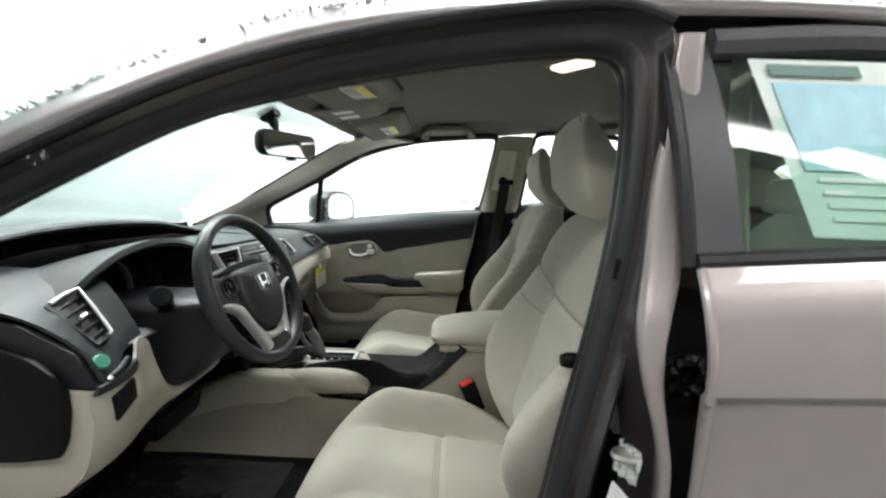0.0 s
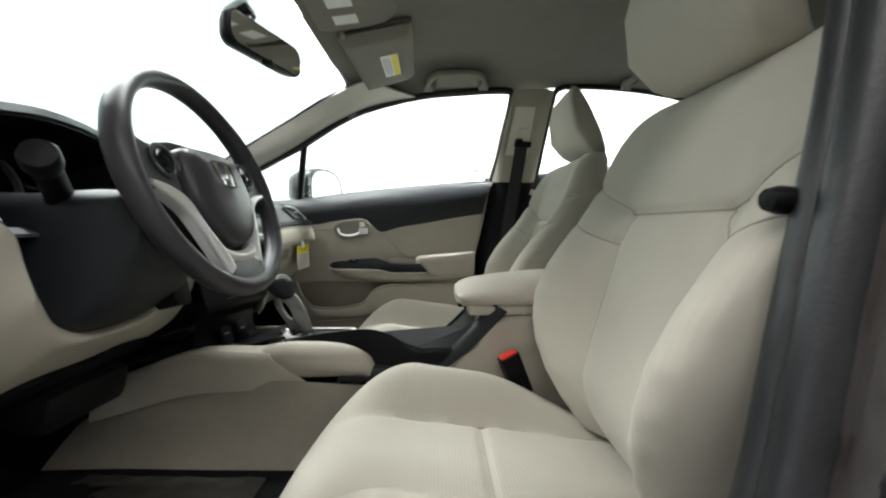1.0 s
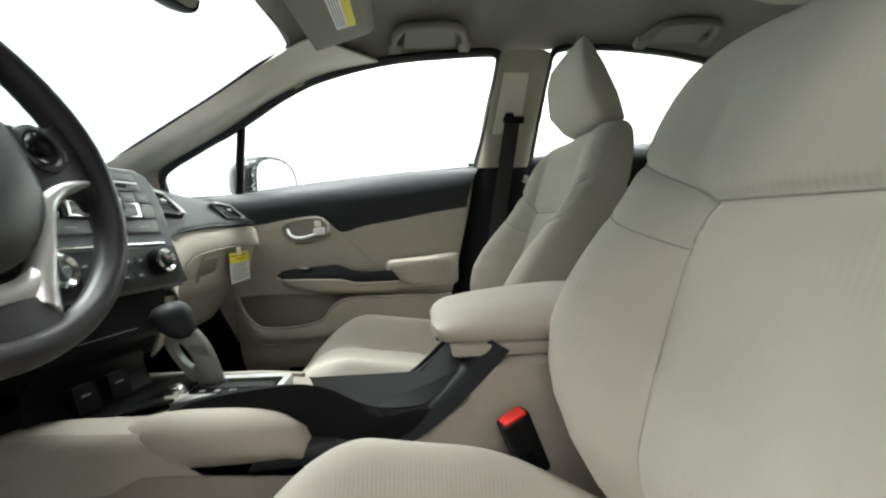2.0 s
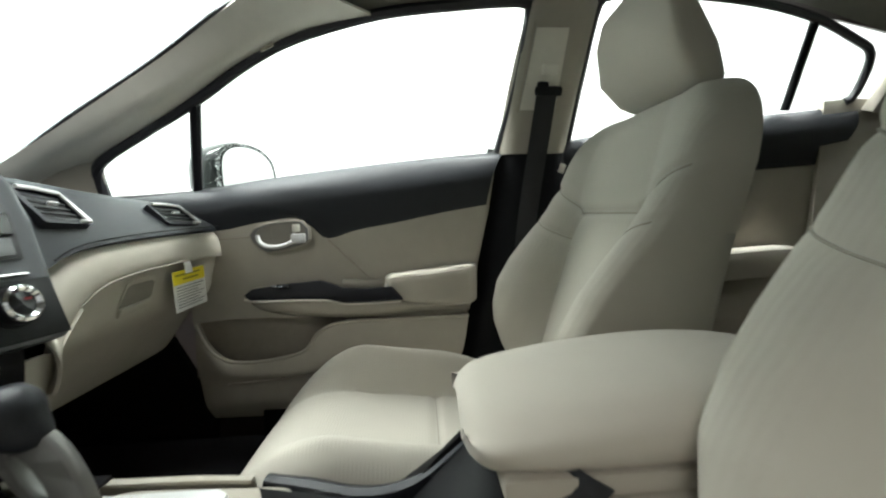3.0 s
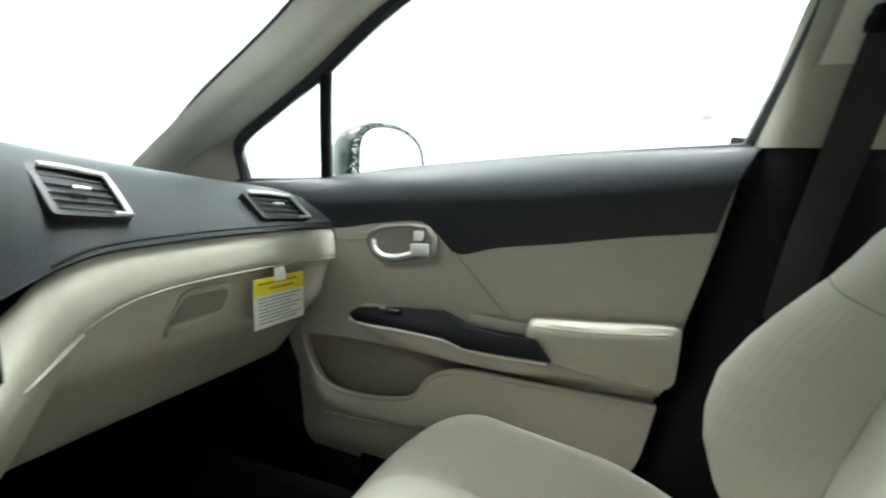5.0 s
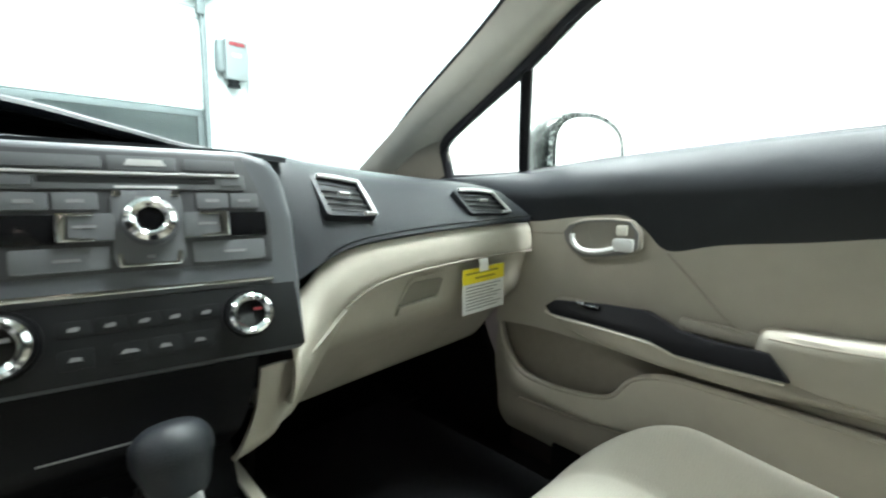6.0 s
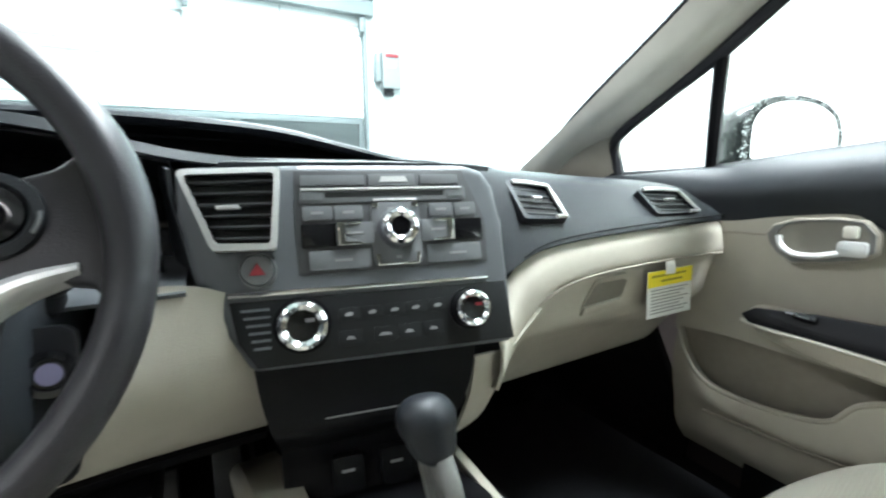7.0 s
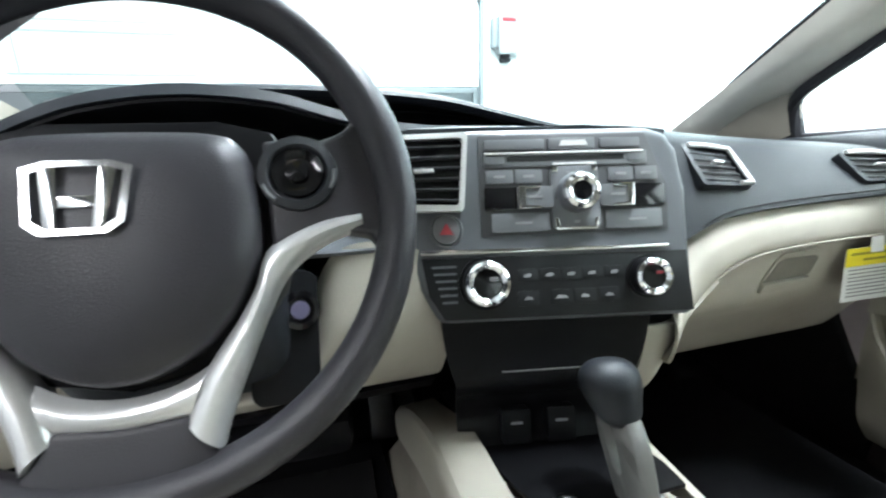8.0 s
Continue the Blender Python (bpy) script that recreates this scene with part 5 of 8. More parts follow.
def front_seat(y0, name_label, hx, deep):
    o = thing("front_seat", (0.55, y0, 0.30), name_label, "car seat", "front seats")
    nu, nv = 96, 110
    # backrest: face, flat side panels and shell in one closed skin
    top = back_top(y0)
    zs = [0.50 + (top - 0.50) * (1 - (1 - k / nv) ** 1.35) for k in range(nv + 1)]
    us = [math.copysign(1 - (1 - abs(t)) ** 1.5, t) for t in (2 * k / nu - 1 for k in range(nu + 1))]
    rows = []
    for z in zs:
        fr = [back_point(y0, u, z) for u in us]
        xr = max(back_rear(y0, z), fr[0].x + 0.012)
        w = back_half(y0, z)
        ring_ = list(fr)
        for k in (0.2, 0.45, 0.7, 0.88):
            ring_.append(Vector((fr[-1].x + (xr - 0.012 - fr[-1].x) * k, y0 + w * (1 + 0.012 * math.sin(math.pi * k)), z)))
        for q in range(17):
            u = 1 - 2 * q / 16
            ring_.append(Vector((xr - 0.022 * abs(u) ** 4 + 0.012 * (1 - u * u), y0 + w * 0.985 * u, z)))
        for k in (0.88, 0.7, 0.45, 0.2):
            ring_.append(Vector((fr[0].x + (xr - 0.012 - fr[0].x) * k, y0 - w * (1 + 0.012 * math.sin(math.pi * k)), z)))
        rows.append(ring_)
    br = part("backrest", cap(sheet(rows, close_u=True)), CLOTH_RIB, o, "ribbed beige cloth backrest", smooth=60)
    for s in (-1, 1):
        part("seam", tube([back_point(y0, s * seam_u(z), z, 0.0006) for z in [0.56 + 0.33 * k / 34 for k in range(35)]], 0.0014, 6), SEAM, br)
        part("wing_seam", tube([back_point(y0, s * (0.46 + 0.50 * k / 20), seam_z(0.46 + 0.50 * k / 20), 0.0012) for k in range(21)], 0.0014, 6), SEAM, br)
        part("side_seam", tube([back_point(y0, s * (0.53 + 0.43 * k / 16), 0.838 + 0.10 * (0.01 + 0.43 * k / 16), 0.0006) for k in range(17)], 0.0013, 6), SEAM, br)
    part("cross_seam", tube([back_point(y0, -0.46 + 0.92 * k / 20, 0.893, 0.0006) for k in range(21)], 0.0015, 6), SEAM, br)
    # cushion
    ss = [(k / nv) ** 1.4 for k in range(nv + 1)]
    rows = []
    for s in ss:
        tp = [cushion_point(y0, u, s) for u in us]
        low = [Vector((p.x + 0.03 * (1 - s), y0 + (p.y - y0) * 0.94, 0.388)) for p in tp][::-1]
        rows.append(tp + low)
    cu = part("cushion", cap(sheet(rows, close_u=True)), CLOTH_RIB_X, o, "ribbed beige cloth cushion", smooth=60)
    def sc(u):
        x0 = cushion_point(y0, u, 0.0).x
        return (cross_x(y0) - x0) / (0.83 - x0)
    part("cross_seam", tube([cushion_point(y0, u, sc(u), 0.0002) for u in (-0.53 + 1.06 * k / 24 for k in range(25))], 0.0014, 6), SEAM, cu)
    for s in (-1, 1):
        part("seam", tube([cushion_point(y0, s * cush_u(q), q, 0.0002) for q in (0.54 + 0.40 * k / 24 for k in range(25))], 0.0014, 6), SEAM, cu)
    # headrest
    hr = part("headrest", sheet(headrest_rows(y0, hx, deep), close_u=True), CLOTH, o, "rounded beige cloth headrest", smooth=50)
    for s in (-1, 1):
        part("crease", tube([(hx - 0.012, y0 + s * 0.02, 1.2915), (hx - 0.028, y0 + s * 0.075, 1.283), (hx - 0.036, y0 + s * 0.108, 1.262)], 0.0014, 6, 12), SEAM, hr)
    for s in (-0.055, 0.055):
        part("headrest_post", tube([(hx + 0.072, y0 + s, 1.02), (hx + 0.062, y0 + s, 1.12)], 0.0055, 10), SATIN, o, "steel headrest post")
    # base
    for s in (-0.20, 0.20):
        part("runner", join(box((0.52, y0 + s, 0.358), (0.52, 0.045, 0.035), 0.006), box((0.36, y0 + s, 0.38), (0.06, 0.03, 0.05), 0.004), box((0.70, y0 + s, 0.38), (0.06, 0.03, 0.05), 0.004)), BLACK, o, "black seat runner")
    side = -1 if y0 < 0 else 1
    part("side_cover", skin([[(0.32, y0 + side * 0.235, 0.43), (0.5, y0 + side * 0.252, 0.45), (0.80, y0 + side * 0.252, 0.50)], [(0.34, y0 + side * 0.252, 0.39), (0.5, y0 + side * 0.26, 0.385), (0.82, y0 + side * 0.26, 0.40)]], 14, 6, 0.01), BEIGE_PL, o)
    return o


def buckle():
    o = thing("belt_buckle", (0.60, -0.115, 0.48), "black seat belt buckle with a red release button", "belt buckle")
    m = frame_of((0.625, -0.128, 0.608), (0.6, 0.2, -0.1), (-0.42, -0.12, 1))
    part("stalk", tube([(0.69, -0.115, 0.44), (0.665, -0.118, 0.51), (0.642, -0.125, 0.565)], 0.016, 10, 12, flat=0.6), BLACK, o)
    part("body", plate(m, round_rect(-0.021, -0.014, 0.021, 0.014, 0.006), -0.085, 0.002, 0.003), BLACK, o)
    part("button", plate(m, round_rect(-0.017, -0.010, 0.017, 0.010, 0.003), 0.0, 0.006, 0.002), RED, o, "red release button")


def rear_bench():
    o = thing("rear_bench", (1.5, 0, 0.30), "beige cloth rear bench seat", "bench seat")
    rows = []
    for k in range(21):
        y = -0.62 + 1.24 * k / 20
        e = (1 - abs(y / 0.64) ** 8) ** 0.5
        dip = 0.015 * math.cos(y * 9.0)
        rows.append([Vector((1.17, y, 0.34)), Vector((1.14, y, 0.50)), Vector((1.17, y, 0.575 * e + 0.02 - dip)), Vector((1.30, y, 0.60 * e - dip)), Vector((1.50, y, 0.575 * e - dip)), Vector((1.64, y, 0.55)), Vector((1.64, y, 0.34))])
    rows = [spline(r, 24) for r in rows]
    part("cushion", cap(sheet(rows)), CLOTH_RIB_X, o, smooth=60)
    rows = []
    for k in range(25):
        y = -0.63 + 1.26 * k / 24
        e = (1 - abs(y / 0.65) ** 8) ** 0.5
        side = 0.05 * ease((abs(y) - 0.50) / 0.10)
        rows.append([Vector((1.56 - side, y, 0.50)), Vector((1.58 - side, y, 0.65)), Vector((1.66 - side, y, 0.88)), Vector((1.73 - side, y, 1.04 * e + 0.02)), Vector((1.78, y, 1.10 * e)), Vector((1.86, y, 1.08 * e)), Vector((1.90, y, 0.90)), Vector((1.85, y, 0.50))])
    rows = [spline(r, 28) for r in rows]
    part("backrest", cap(sheet(rows)), CLOTH_RIB, o, smooth=60)
    for y in (-0.36, 0.36):
        part("headrest", box((1.80, y, 1.145), (0.10, 0.25, 0.13), 0.035, (0, 10, 0), 4), CLOTH, o, smooth=60)


front_seat(-0.358, "beige cloth front seat beside the open doorway", 0.822, 0.03)
front_seat(0.365, "beige cloth front seat beside the closed door", 0.882, 0.0)
buckle()
rear_bench()


# ---- dashboard ----
STACK = frame_of((0.018, 0.005, 0.891), (0.174, 0.985, 0), (0.943, -0.167, 0.294))


def slat_vent(name, o, corners, n, knob, parent_label, full=False, lift=0.007):
    """An air vent from its four corners (top left, top right, bottom right, bottom left): frame, recess, slats and knob."""
    a, b, c, d = [Vector(p) for p in corners]
    nrm = (b - a).cross(d - a).normalized()
    if nrm.x < 0:
        nrm = -nrm
    a, b, c, d = [p + nrm * lift for p in (a, b, c, d)]
    deep = lift - 0.001
    # near-black backing paints the dark of a duct only millimetres deep
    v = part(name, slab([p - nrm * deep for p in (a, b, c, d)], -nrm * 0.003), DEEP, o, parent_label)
    ctr = (a + b + c + d) / 4
    big = [ctr + (p - ctr) * 1.0 + (p - ctr).normalized() * 0.008 for p in (a, b, c, d)]
    def dense(q):
        out = []
        for i in range(4):
            p0, p1 = q[i], q[(i + 1) % 4]
            for t in (0.0, 0.06, 0.5, 0.94):
                out.append(p0.lerp(p1, t))
        q2 = out[:]
        for i in range(4):
            k = i * 4
            q2[k] = (out[k - 1] + out[k + 1]) / 2 * 0.6 + out[k] * 0.4
        return q2
    oo, ii = dense(big), dense([a, b, c, d])
    rows = [[p - nrm * 0.016 for p in oo], [p + nrm * 0.001 for p in oo], [p + nrm * 0.002 for p in ii], [p - nrm * deep for p in ii]]
    if full:
        part("bezel", sheet(rows, close_u=True, close_v=True), SATIN, v, "satin silver vent bezel")
    else:
        part("surround", sheet(rows, close_u=True, close_v=True), DASH, v)
        e = [a.lerp(b, 0.08), a.lerp(b, 0.5), b - (b - c) * 0.04, b.lerp(c, 0.5), c, c.lerp(d, 0.25)]
        part("bezel", tube([p + nrm * 0.004 + (p - ctr).normalized() * 0.003 for p in e], 0.0030, 8), SATIN, v, "satin silver vent edge")
    for k in range(n):
        t = (k + 0.6) / (n + 0.2)
        l, r = a.lerp(d, t), b.lerp(c, t)
        dn = (d - a).normalized()
        part("slat", slab([l, r, r - nrm * (deep - 0.0006) + dn * 0.0015, l - nrm * (deep - 0.0006) + dn * 0.0015], dn * 0.0020, 0.0006, 1), SLAT, v)
    kc = ctr + nrm * 0.003 + (b - a) * knob
    part("thumb_knob", join(slab([kc - (b - a) * 0.16 - (d - a) * 0.03, kc + (b - a) * 0.10 - (d - a) * 0.03, kc + (b - a) * 0.10 + (d - a) * 0.03, kc - (b - a) * 0.16 + (d - a) * 0.03], nrm * 0.006, 0.0015)), SATIN, v, "silver thumb slider")
    return v


def dashboard():
    o = thing("dashboard", (-0.1, 0, 0.6), "two-tier charcoal dashboard with beige lower half", "dashboard")
    # passenger half: padded top
    def prof(y, zc, ze):
        return [(-0.66 + 0.06 * abs(y), y, 0.915), (-0.50, y, 0.938), (-0.34, y, zc + 0.004), (-0.18, y, zc + 0.006), (-0.085, y, zc), (-0.055, y, zc - 0.012), (-0.02, y, (zc + ze) / 2 - 0.004), (0.008, y, ze + 0.006), (0.012, y, ze), (0.002, y, ze - 0.006), (-0.02, y, ze - 0.008)]
    st = [(0.120, 0.960, 0.80), (0.155, 0.960, 0.815), (0.185, 0.957, 0.830), (0.235, 0.950, 0.848), (0.344, 0.940, 0.857), (0.48, 0.930, 0.861), (0.607, 0.922, 0.863), (0.665, 0.910, 0.863)]
    part("top_pad", skin([prof(*q) for q in st], 46, 50, 0.006), DASH, o, "charcoal soft pad of the passenger side")
    part("pad_stitch", tube([(0.0135, 0.19, 0.838), (0.0145, 0.235, 0.855), (0.0145, 0.344, 0.864), (0.0145, 0.48, 0.868), (0.0145, 0.607, 0.870), (0.012, 0.655, 0.870)], 0.0014, 6, 40), BLACK, o)
    slat_vent("side_vent", o, [(-0.034, 0.468, 0.912), (-0.032, 0.558, 0.909), (0.000, 0.576, 0.876), (-0.003, 0.480, 0.879)], 4, 0.0, "outer passenger air vent", lift=0.004)
    slat_vent("side_vent", o, [(-0.050, 0.206, 0.929), (-0.045, 0.266, 0.923), (-0.006, 0.270, 0.883), (-0.010, 0.207, 0.888)], 5, 0.0, "inner passenger air vent", lift=0.004)
    # beige half under the pad
    hi = [(0.000, 0.135, 0.775), (0.004, 0.165, 0.805), (0.004, 0.185, 0.824), (0.004, 0.235, 0.843), (0.004, 0.344, 0.852), (0.004, 0.48, 0.856), (0.004, 0.607, 0.857), (0.0, 0.66, 0.857)]
    b1 = [(0.066, 0.118, 0.735), (0.034, 0.165, 0.775), (0.025, 0.20, 0.808), (0.020, 0.25, 0.825), (0.018, 0.344, 0.834), (0.017, 0.48, 0.838), (0.016, 0.607, 0.839), (0.015, 0.675, 0.840)]
    b2 = [(0.064, 0.115, 0.690), (0.036, 0.165, 0.735), (0.030, 0.205, 0.775), (0.025, 0.26, 0.796), (0.023, 0.344, 0.805), (0.022, 0.48, 0.808), (0.021, 0.607, 0.806), (0.020, 0.675, 0.804)]
    part("trim_band", skin([hi, b1, b2, shifted(b2, -0.02, 0, -0.001)], 50, 16, 0.004), BEIGE_SOFT, o, "beige band above the glove box")
    part("band_seam", tube([(0.028, 0.205, 0.772), (0.025, 0.26, 0.7935), (0.0235, 0.344, 0.8025), (0.0225, 0.48, 0.8055), (0.0215, 0.607, 0.8035), (0.0205, 0.672, 0.8015)], 0.0018, 6, 40), SEAM, o)
    g0 = [(0.010, 0.200, 0.768), (0.010, 0.26, 0.792), (0.009, 0.344, 0.801), (0.009, 0.48, 0.804), (0.008, 0.607, 0.802), (0.006, 0.672, 0.800)]
    gm = [(0.004, 0.198, 0.744), (0.004, 0.26, 0.757), (0.003, 0.344, 0.762), (0.003, 0.48, 0.764), (0.001, 0.607, 0.763), (-0.002, 0.672, 0.762)]
    g1 = [(-0.007, 0.190, 0.709), (-0.008, 0.26, 0.715), (-0.008, 0.344, 0.716), (-0.008, 0.48, 0.717), (-0.011, 0.607, 0.718), (-0.015, 0.672, 0.718)]
    g1b = [(-0.060, 0.176, 0.655), (-0.066, 0.26, 0.658), (-0.066, 0.344, 0.660), (-0.067, 0.48, 0.661), (-0.070, 0.607, 0.662), (-0.074, 0.67, 0.662)]
    g2 = [(-0.110, 0.165, 0.580), (-0.130, 0.26, 0.570), (-0.130, 0.344, 0.572), (-0.132, 0.48, 0.573), (-0.134, 0.607, 0.574), (-0.136, 0.66, 0.575)]
    g3 = [(-0.200, 0.165, 0.570), (-0.200, 0.26, 0.565), (-0.200, 0.344, 0.566), (-0.200, 0.48, 0.567), (-0.200, 0.607, 0.568), (-0.200, 0.66, 0.569)]
    lid = part("glove_box_lid", skin([shifted(g0, -0.02), g0, gm, g1, g1b, g2, g3, shifted(g3, -0.08, 0, -0.03)], 40, 44, 0.004), BEIGE_SOFT, o, "beige glove box lid")
    hm = frame_of((0.0035, 0.364, 0.758), (0, 1, -0.02), (1, 0, -0.20))
    oo = [(-0.036, 0.026), (-0.026, 0.032), (0.032, 0.034), (0.042, 0.028), (0.038, -0.004), (0.026, -0.018), (-0.046, -0.026), (-0.054, -0.020)]
    part("latch_bowl", plate(hm, oo, -0.004, 0.0015, 0.001), BEIGE_PL, lid, "recessed latch bowl")
    # thin darker plate paints the shade inside the latch bowl
    part("latch_recess_shade", plate(hm, [(u * 0.90, v * 0.72 + 0.001) for u, v in oo], 0.0015, 0.0022), SHADED, lid)
    part("latch_paddle", plate(hm, [(-0.050, -0.012), (0.030, -0.006), (0.022, -0.019), (-0.054, -0.027)], 0.001, 0.008, 0.003), BEIGE_PL, lid, "beige latch paddle")
    part("under_cover", skin([[(-0.19, 0.12, 0.560), (-0.19, 0.66, 0.558)], [(-0.40, 0.12, 0.55), (-0.40, 0.66, 0.55)], [(-0.58, 0.12, 0.58), (-0.58, 0.66, 0.58)]], 8, 6, 0.006), BLACK, o)
    # beige cheek that sweeps from the glove box down to the console
    part("cheek", skin([[(0.028, 0.205, 0.772), (0.034, 0.168, 0.745), (0.046, 0.138, 0.734), (0.052, 0.108, 0.738), (0.052, 0.085, 0.738)],
                        [(0.0, 0.190, 0.712), (0.018, 0.160, 0.708), (0.040, 0.134, 0.702), (0.050, 0.105, 0.698), (0.052, 0.078, 0.692)],
                        [(-0.024, 0.175, 0.655), (0.004, 0.145, 0.664), (0.034, 0.120, 0.670), (0.048, 0.096, 0.662), (0.052, 0.062, 0.656)],
                        [(-0.048, 0.165, 0.612), (-0.012, 0.132, 0.628), (0.020, 0.110, 0.640), (0.040, 0.085, 0.646), (0.050, 0.054, 0.646)]], 24, 16, 0.005), BEIGE_PL, o, "beige side cheek")
    # upper tier hood with its long dark recess
    ys = [-0.66, -0.60, -0.50, -0.385, -0.235, -0.08, 0.02, 0.11, 0.20]
    top = [0.955, 1.005, 1.022, 1.030, 1.028, 1.016, 0.996, 0.976, 0.962]
    led = [0.935, 0.950, 0.962, 0.977, 0.977, 0.972, 0.968, 0.965, 0.960]
    A = [(-0.64, y, 0.925) for y in ys]
    B = [(-0.45, y, (t + 0.95) / 2 + 0.01) for y, t in zip(ys, top)]
    C = [(-0.285, y, t) for y, t in zip(ys, top)]
    D = [(-0.245 if 0 < i < 8 else -0.26, y, t - 0.006) for i, (y, t) in enumerate(zip(ys, top))]
    E = [(-0.265, y, t - 0.016) for y, t in zip(ys, top)]
    part("hood", skin([A, B, C, D, E], 60, 26, 0.005), DASH, o, "charcoal upper hood")
    part("display_recess", skin([shifted(E, -0.004, 0, 0.002), [(-0.33, y, (t + l) / 2) for y, t, l in zip(ys, top, led)], [(-0.30, y, l - 0.004) for y, l in zip(ys, led)]], 40, 10, 0.003), BLACK, o, "dark display recess")
    lip = [(-0.05, -0.610, 0.930), (-0.05, -0.570, 0.953), (-0.05, -0.535, 0.972), (-0.05, -0.503, 0.986), (-0.05, -0.464, 0.998), (-0.05, -0.406, 1.006), (-0.05, -0.353, 1.006), (-0.052, -0.296, 0.999), (-0.056, -0.249, 0.986), (-0.066, -0.205, 0.975), (-0.085, -0.160, 0.969), (-0.105, -0.10, 0.965), (-0.11, 0.0, 0.963), (-0.11, 0.11, 0.962), (-0.12, 0.20, 0.957)]
    back_z = lambda y: 0.962 if y > -0.2 else 0.962 - 0.03 * clamp((-0.2 - y) / 0.4)
    F = [(-0.31, y, back_z(y) - 0.012) for x, y, z in lip]
    G = [(-0.20, y, (back_z(y) + z) / 2 - 0.008) for x, y, z in lip]
    H_ = [(x - 0.018, y, z - 0.001) for x, y, z in lip]
    I_ = [(x + 0.004, y, z - 0.009) for x, y, z in lip]
    part("ledge", skin([F, G, H_, lip, I_], 80, 20, 0.005), DASH, o, "charcoal ledge arching over the dials")
    # instrument binnacle behind the wheel
    cave = [p for p in lip if -0.60 < p[1] < -0.18]
    part("binnacle_hood", skin([[(x, y, z - 0.012) for x, y, z in cave], [(x - 0.04, y, z - 0.018) for x, y, z in cave], [(-0.16, y, z - 0.035) for x, y, z in cave]], 40, 8, 0.003), BLACK, o, "black lining over the dials")
    part("binnacle_back", skin([[(-0.158, y, z - 0.035) for x, y, z in cave], [(-0.20, y, 0.90) for x, y, z in cave], [(-0.19, y, 0.83) for x, y, z in cave]], 24, 10, 0.004), BLACK_GLOSS, o, "black instrument face")
    part("binnacle_floor", skin([[(-0.19, -0.60, 0.845), (-0.19, -0.20, 0.845)], [(0.0, -0.56, 0.852), (0.0, -0.20, 0.852)], [(0.012, -0.54, 0.845), (0.012, -0.20, 0.845)]], 10, 8, 0.004), DASH_GREY, o)
    part("dial_ring", ring(frame_of((-0.165, -0.36, 0.905), (0, 1, 0), (1, 0, 0.25)), [(0.055 * math.cos(k * math.pi / 16), 0.055 * math.sin(k * math.pi / 16)) for k in range(32)], [(0.050 * math.cos(k * math.pi / 16), 0.050 * math.sin(k * math.pi / 16)) for k in range(32)], -0.004, 0.006), BUTTON, o)
    # wall between binnacle and centre stack
    part("stack_shoulder", skin([[(-0.135, -0.225, 0.962), (-0.10, -0.19, 0.962), (-0.05, -0.10, 0.962), (-0.03, 0.0, 0.962), (-0.02, 0.10, 0.960), (-0.04, 0.165, 0.956)], [(-0.24, -0.235, 0.966), (-0.22, -0.19, 0.968), (-0.20, -0.1, 0.968), (-0.20, 0.0, 0.966), (-0.20, 0.1, 0.964), (-0.20, 0.165, 0.960)]], 24, 6, 0.006), DASH, o)
    part("stack_wall", skin([[(-0.035, -0.207, 0.955), (-0.03, -0.205, 0.92), (-0.01, -0.19, 0.86), (0.0, -0.165, 0.80)], [(-0.15, -0.225, 0.962), (-0.16, -0.22, 0.92), (-0.14, -0.215, 0.86), (-0.10, -0.20, 0.80)]], 14, 5, 0.004), DASH, o)
    # driver's end: vent, switch strip, beige knee panel
    slat_vent("side_vent", o, [(-0.052, -0.622, 0.926), (-0.058, -0.566, 0.942), (0.010, -0.586, 0.878), (0.014, -0.616, 0.872)], 5, 0.0, "driver's outer air vent")
    part("end_pad", skin([[(-0.62, -0.672, 0.915), (-0.35, -0.675, 0.94), (-0.15, -0.675, 0.942), (-0.045, -0.672, 0.930), (0.040, -0.668, 0.885), (0.076, -0.672, 0.836)],
                          [(-0.62, -0.62, 0.925), (-0.35, -0.62, 0.948), (-0.15, -0.62, 0.948), (-0.06, -0.614, 0.936), (0.014, -0.612, 0.872), (0.056, -0.622, 0.836)],
                          [(-0.62, -0.56, 0.93), (-0.35, -0.56, 0.955), (-0.14, -0.555, 0.955), (-0.062, -0.552, 0.938), (-0.004, -0.555, 0.868), (0.018, -0.560, 0.842)],
                          [(-0.62, -0.49, 0.93), (-0.35, -0.49, 0.96), (-0.13, -0.485, 0.958), (-0.075, -0.485, 0.945), (-0.012, -0.495, 0.870), (0.006, -0.50, 0.842)]], 40, 20, 0.005), DASH, o, "charcoal pad at the doorway end")
    part("switch_strip", skin([[(0.074, -0.684, 0.838), (0.076, -0.655, 0.838), (0.070, -0.62, 0.840), (0.058, -0.594, 0.842)], [(0.070, -0.690, 0.826), (0.078, -0.655, 0.826), (0.074, -0.62, 0.828), (0.060, -0.594, 0.830)]], 16, 5, 0.006), DASH, o)
    part("eco_button", lathe(frame_of((0.056, -0.655, 0.861), (0, 1, 0.2), (1, -0.2, 0.7)), [(0, -0.006), (0.0125, -0.006), (0.0125, 0.003), (0.010, 0.006), (0, 0.006)], 20), mat("green_button", (0.06, 0.24, 0.17), 0.3), o, "round green button")
    part("strip_bar", tube([(0.080, -0.666, 0.845), (0.074, -0.640, 0.847), (0.060, -0.608, 0.849)], 0.0045, 10, 10), DASH, o, "dark trim bar")
    part("strip_end", tube([(0.082, -0.671, 0.847), (0.0815, -0.667, 0.843)], 0.0032, 8), SATIN, o, "bright bar end")
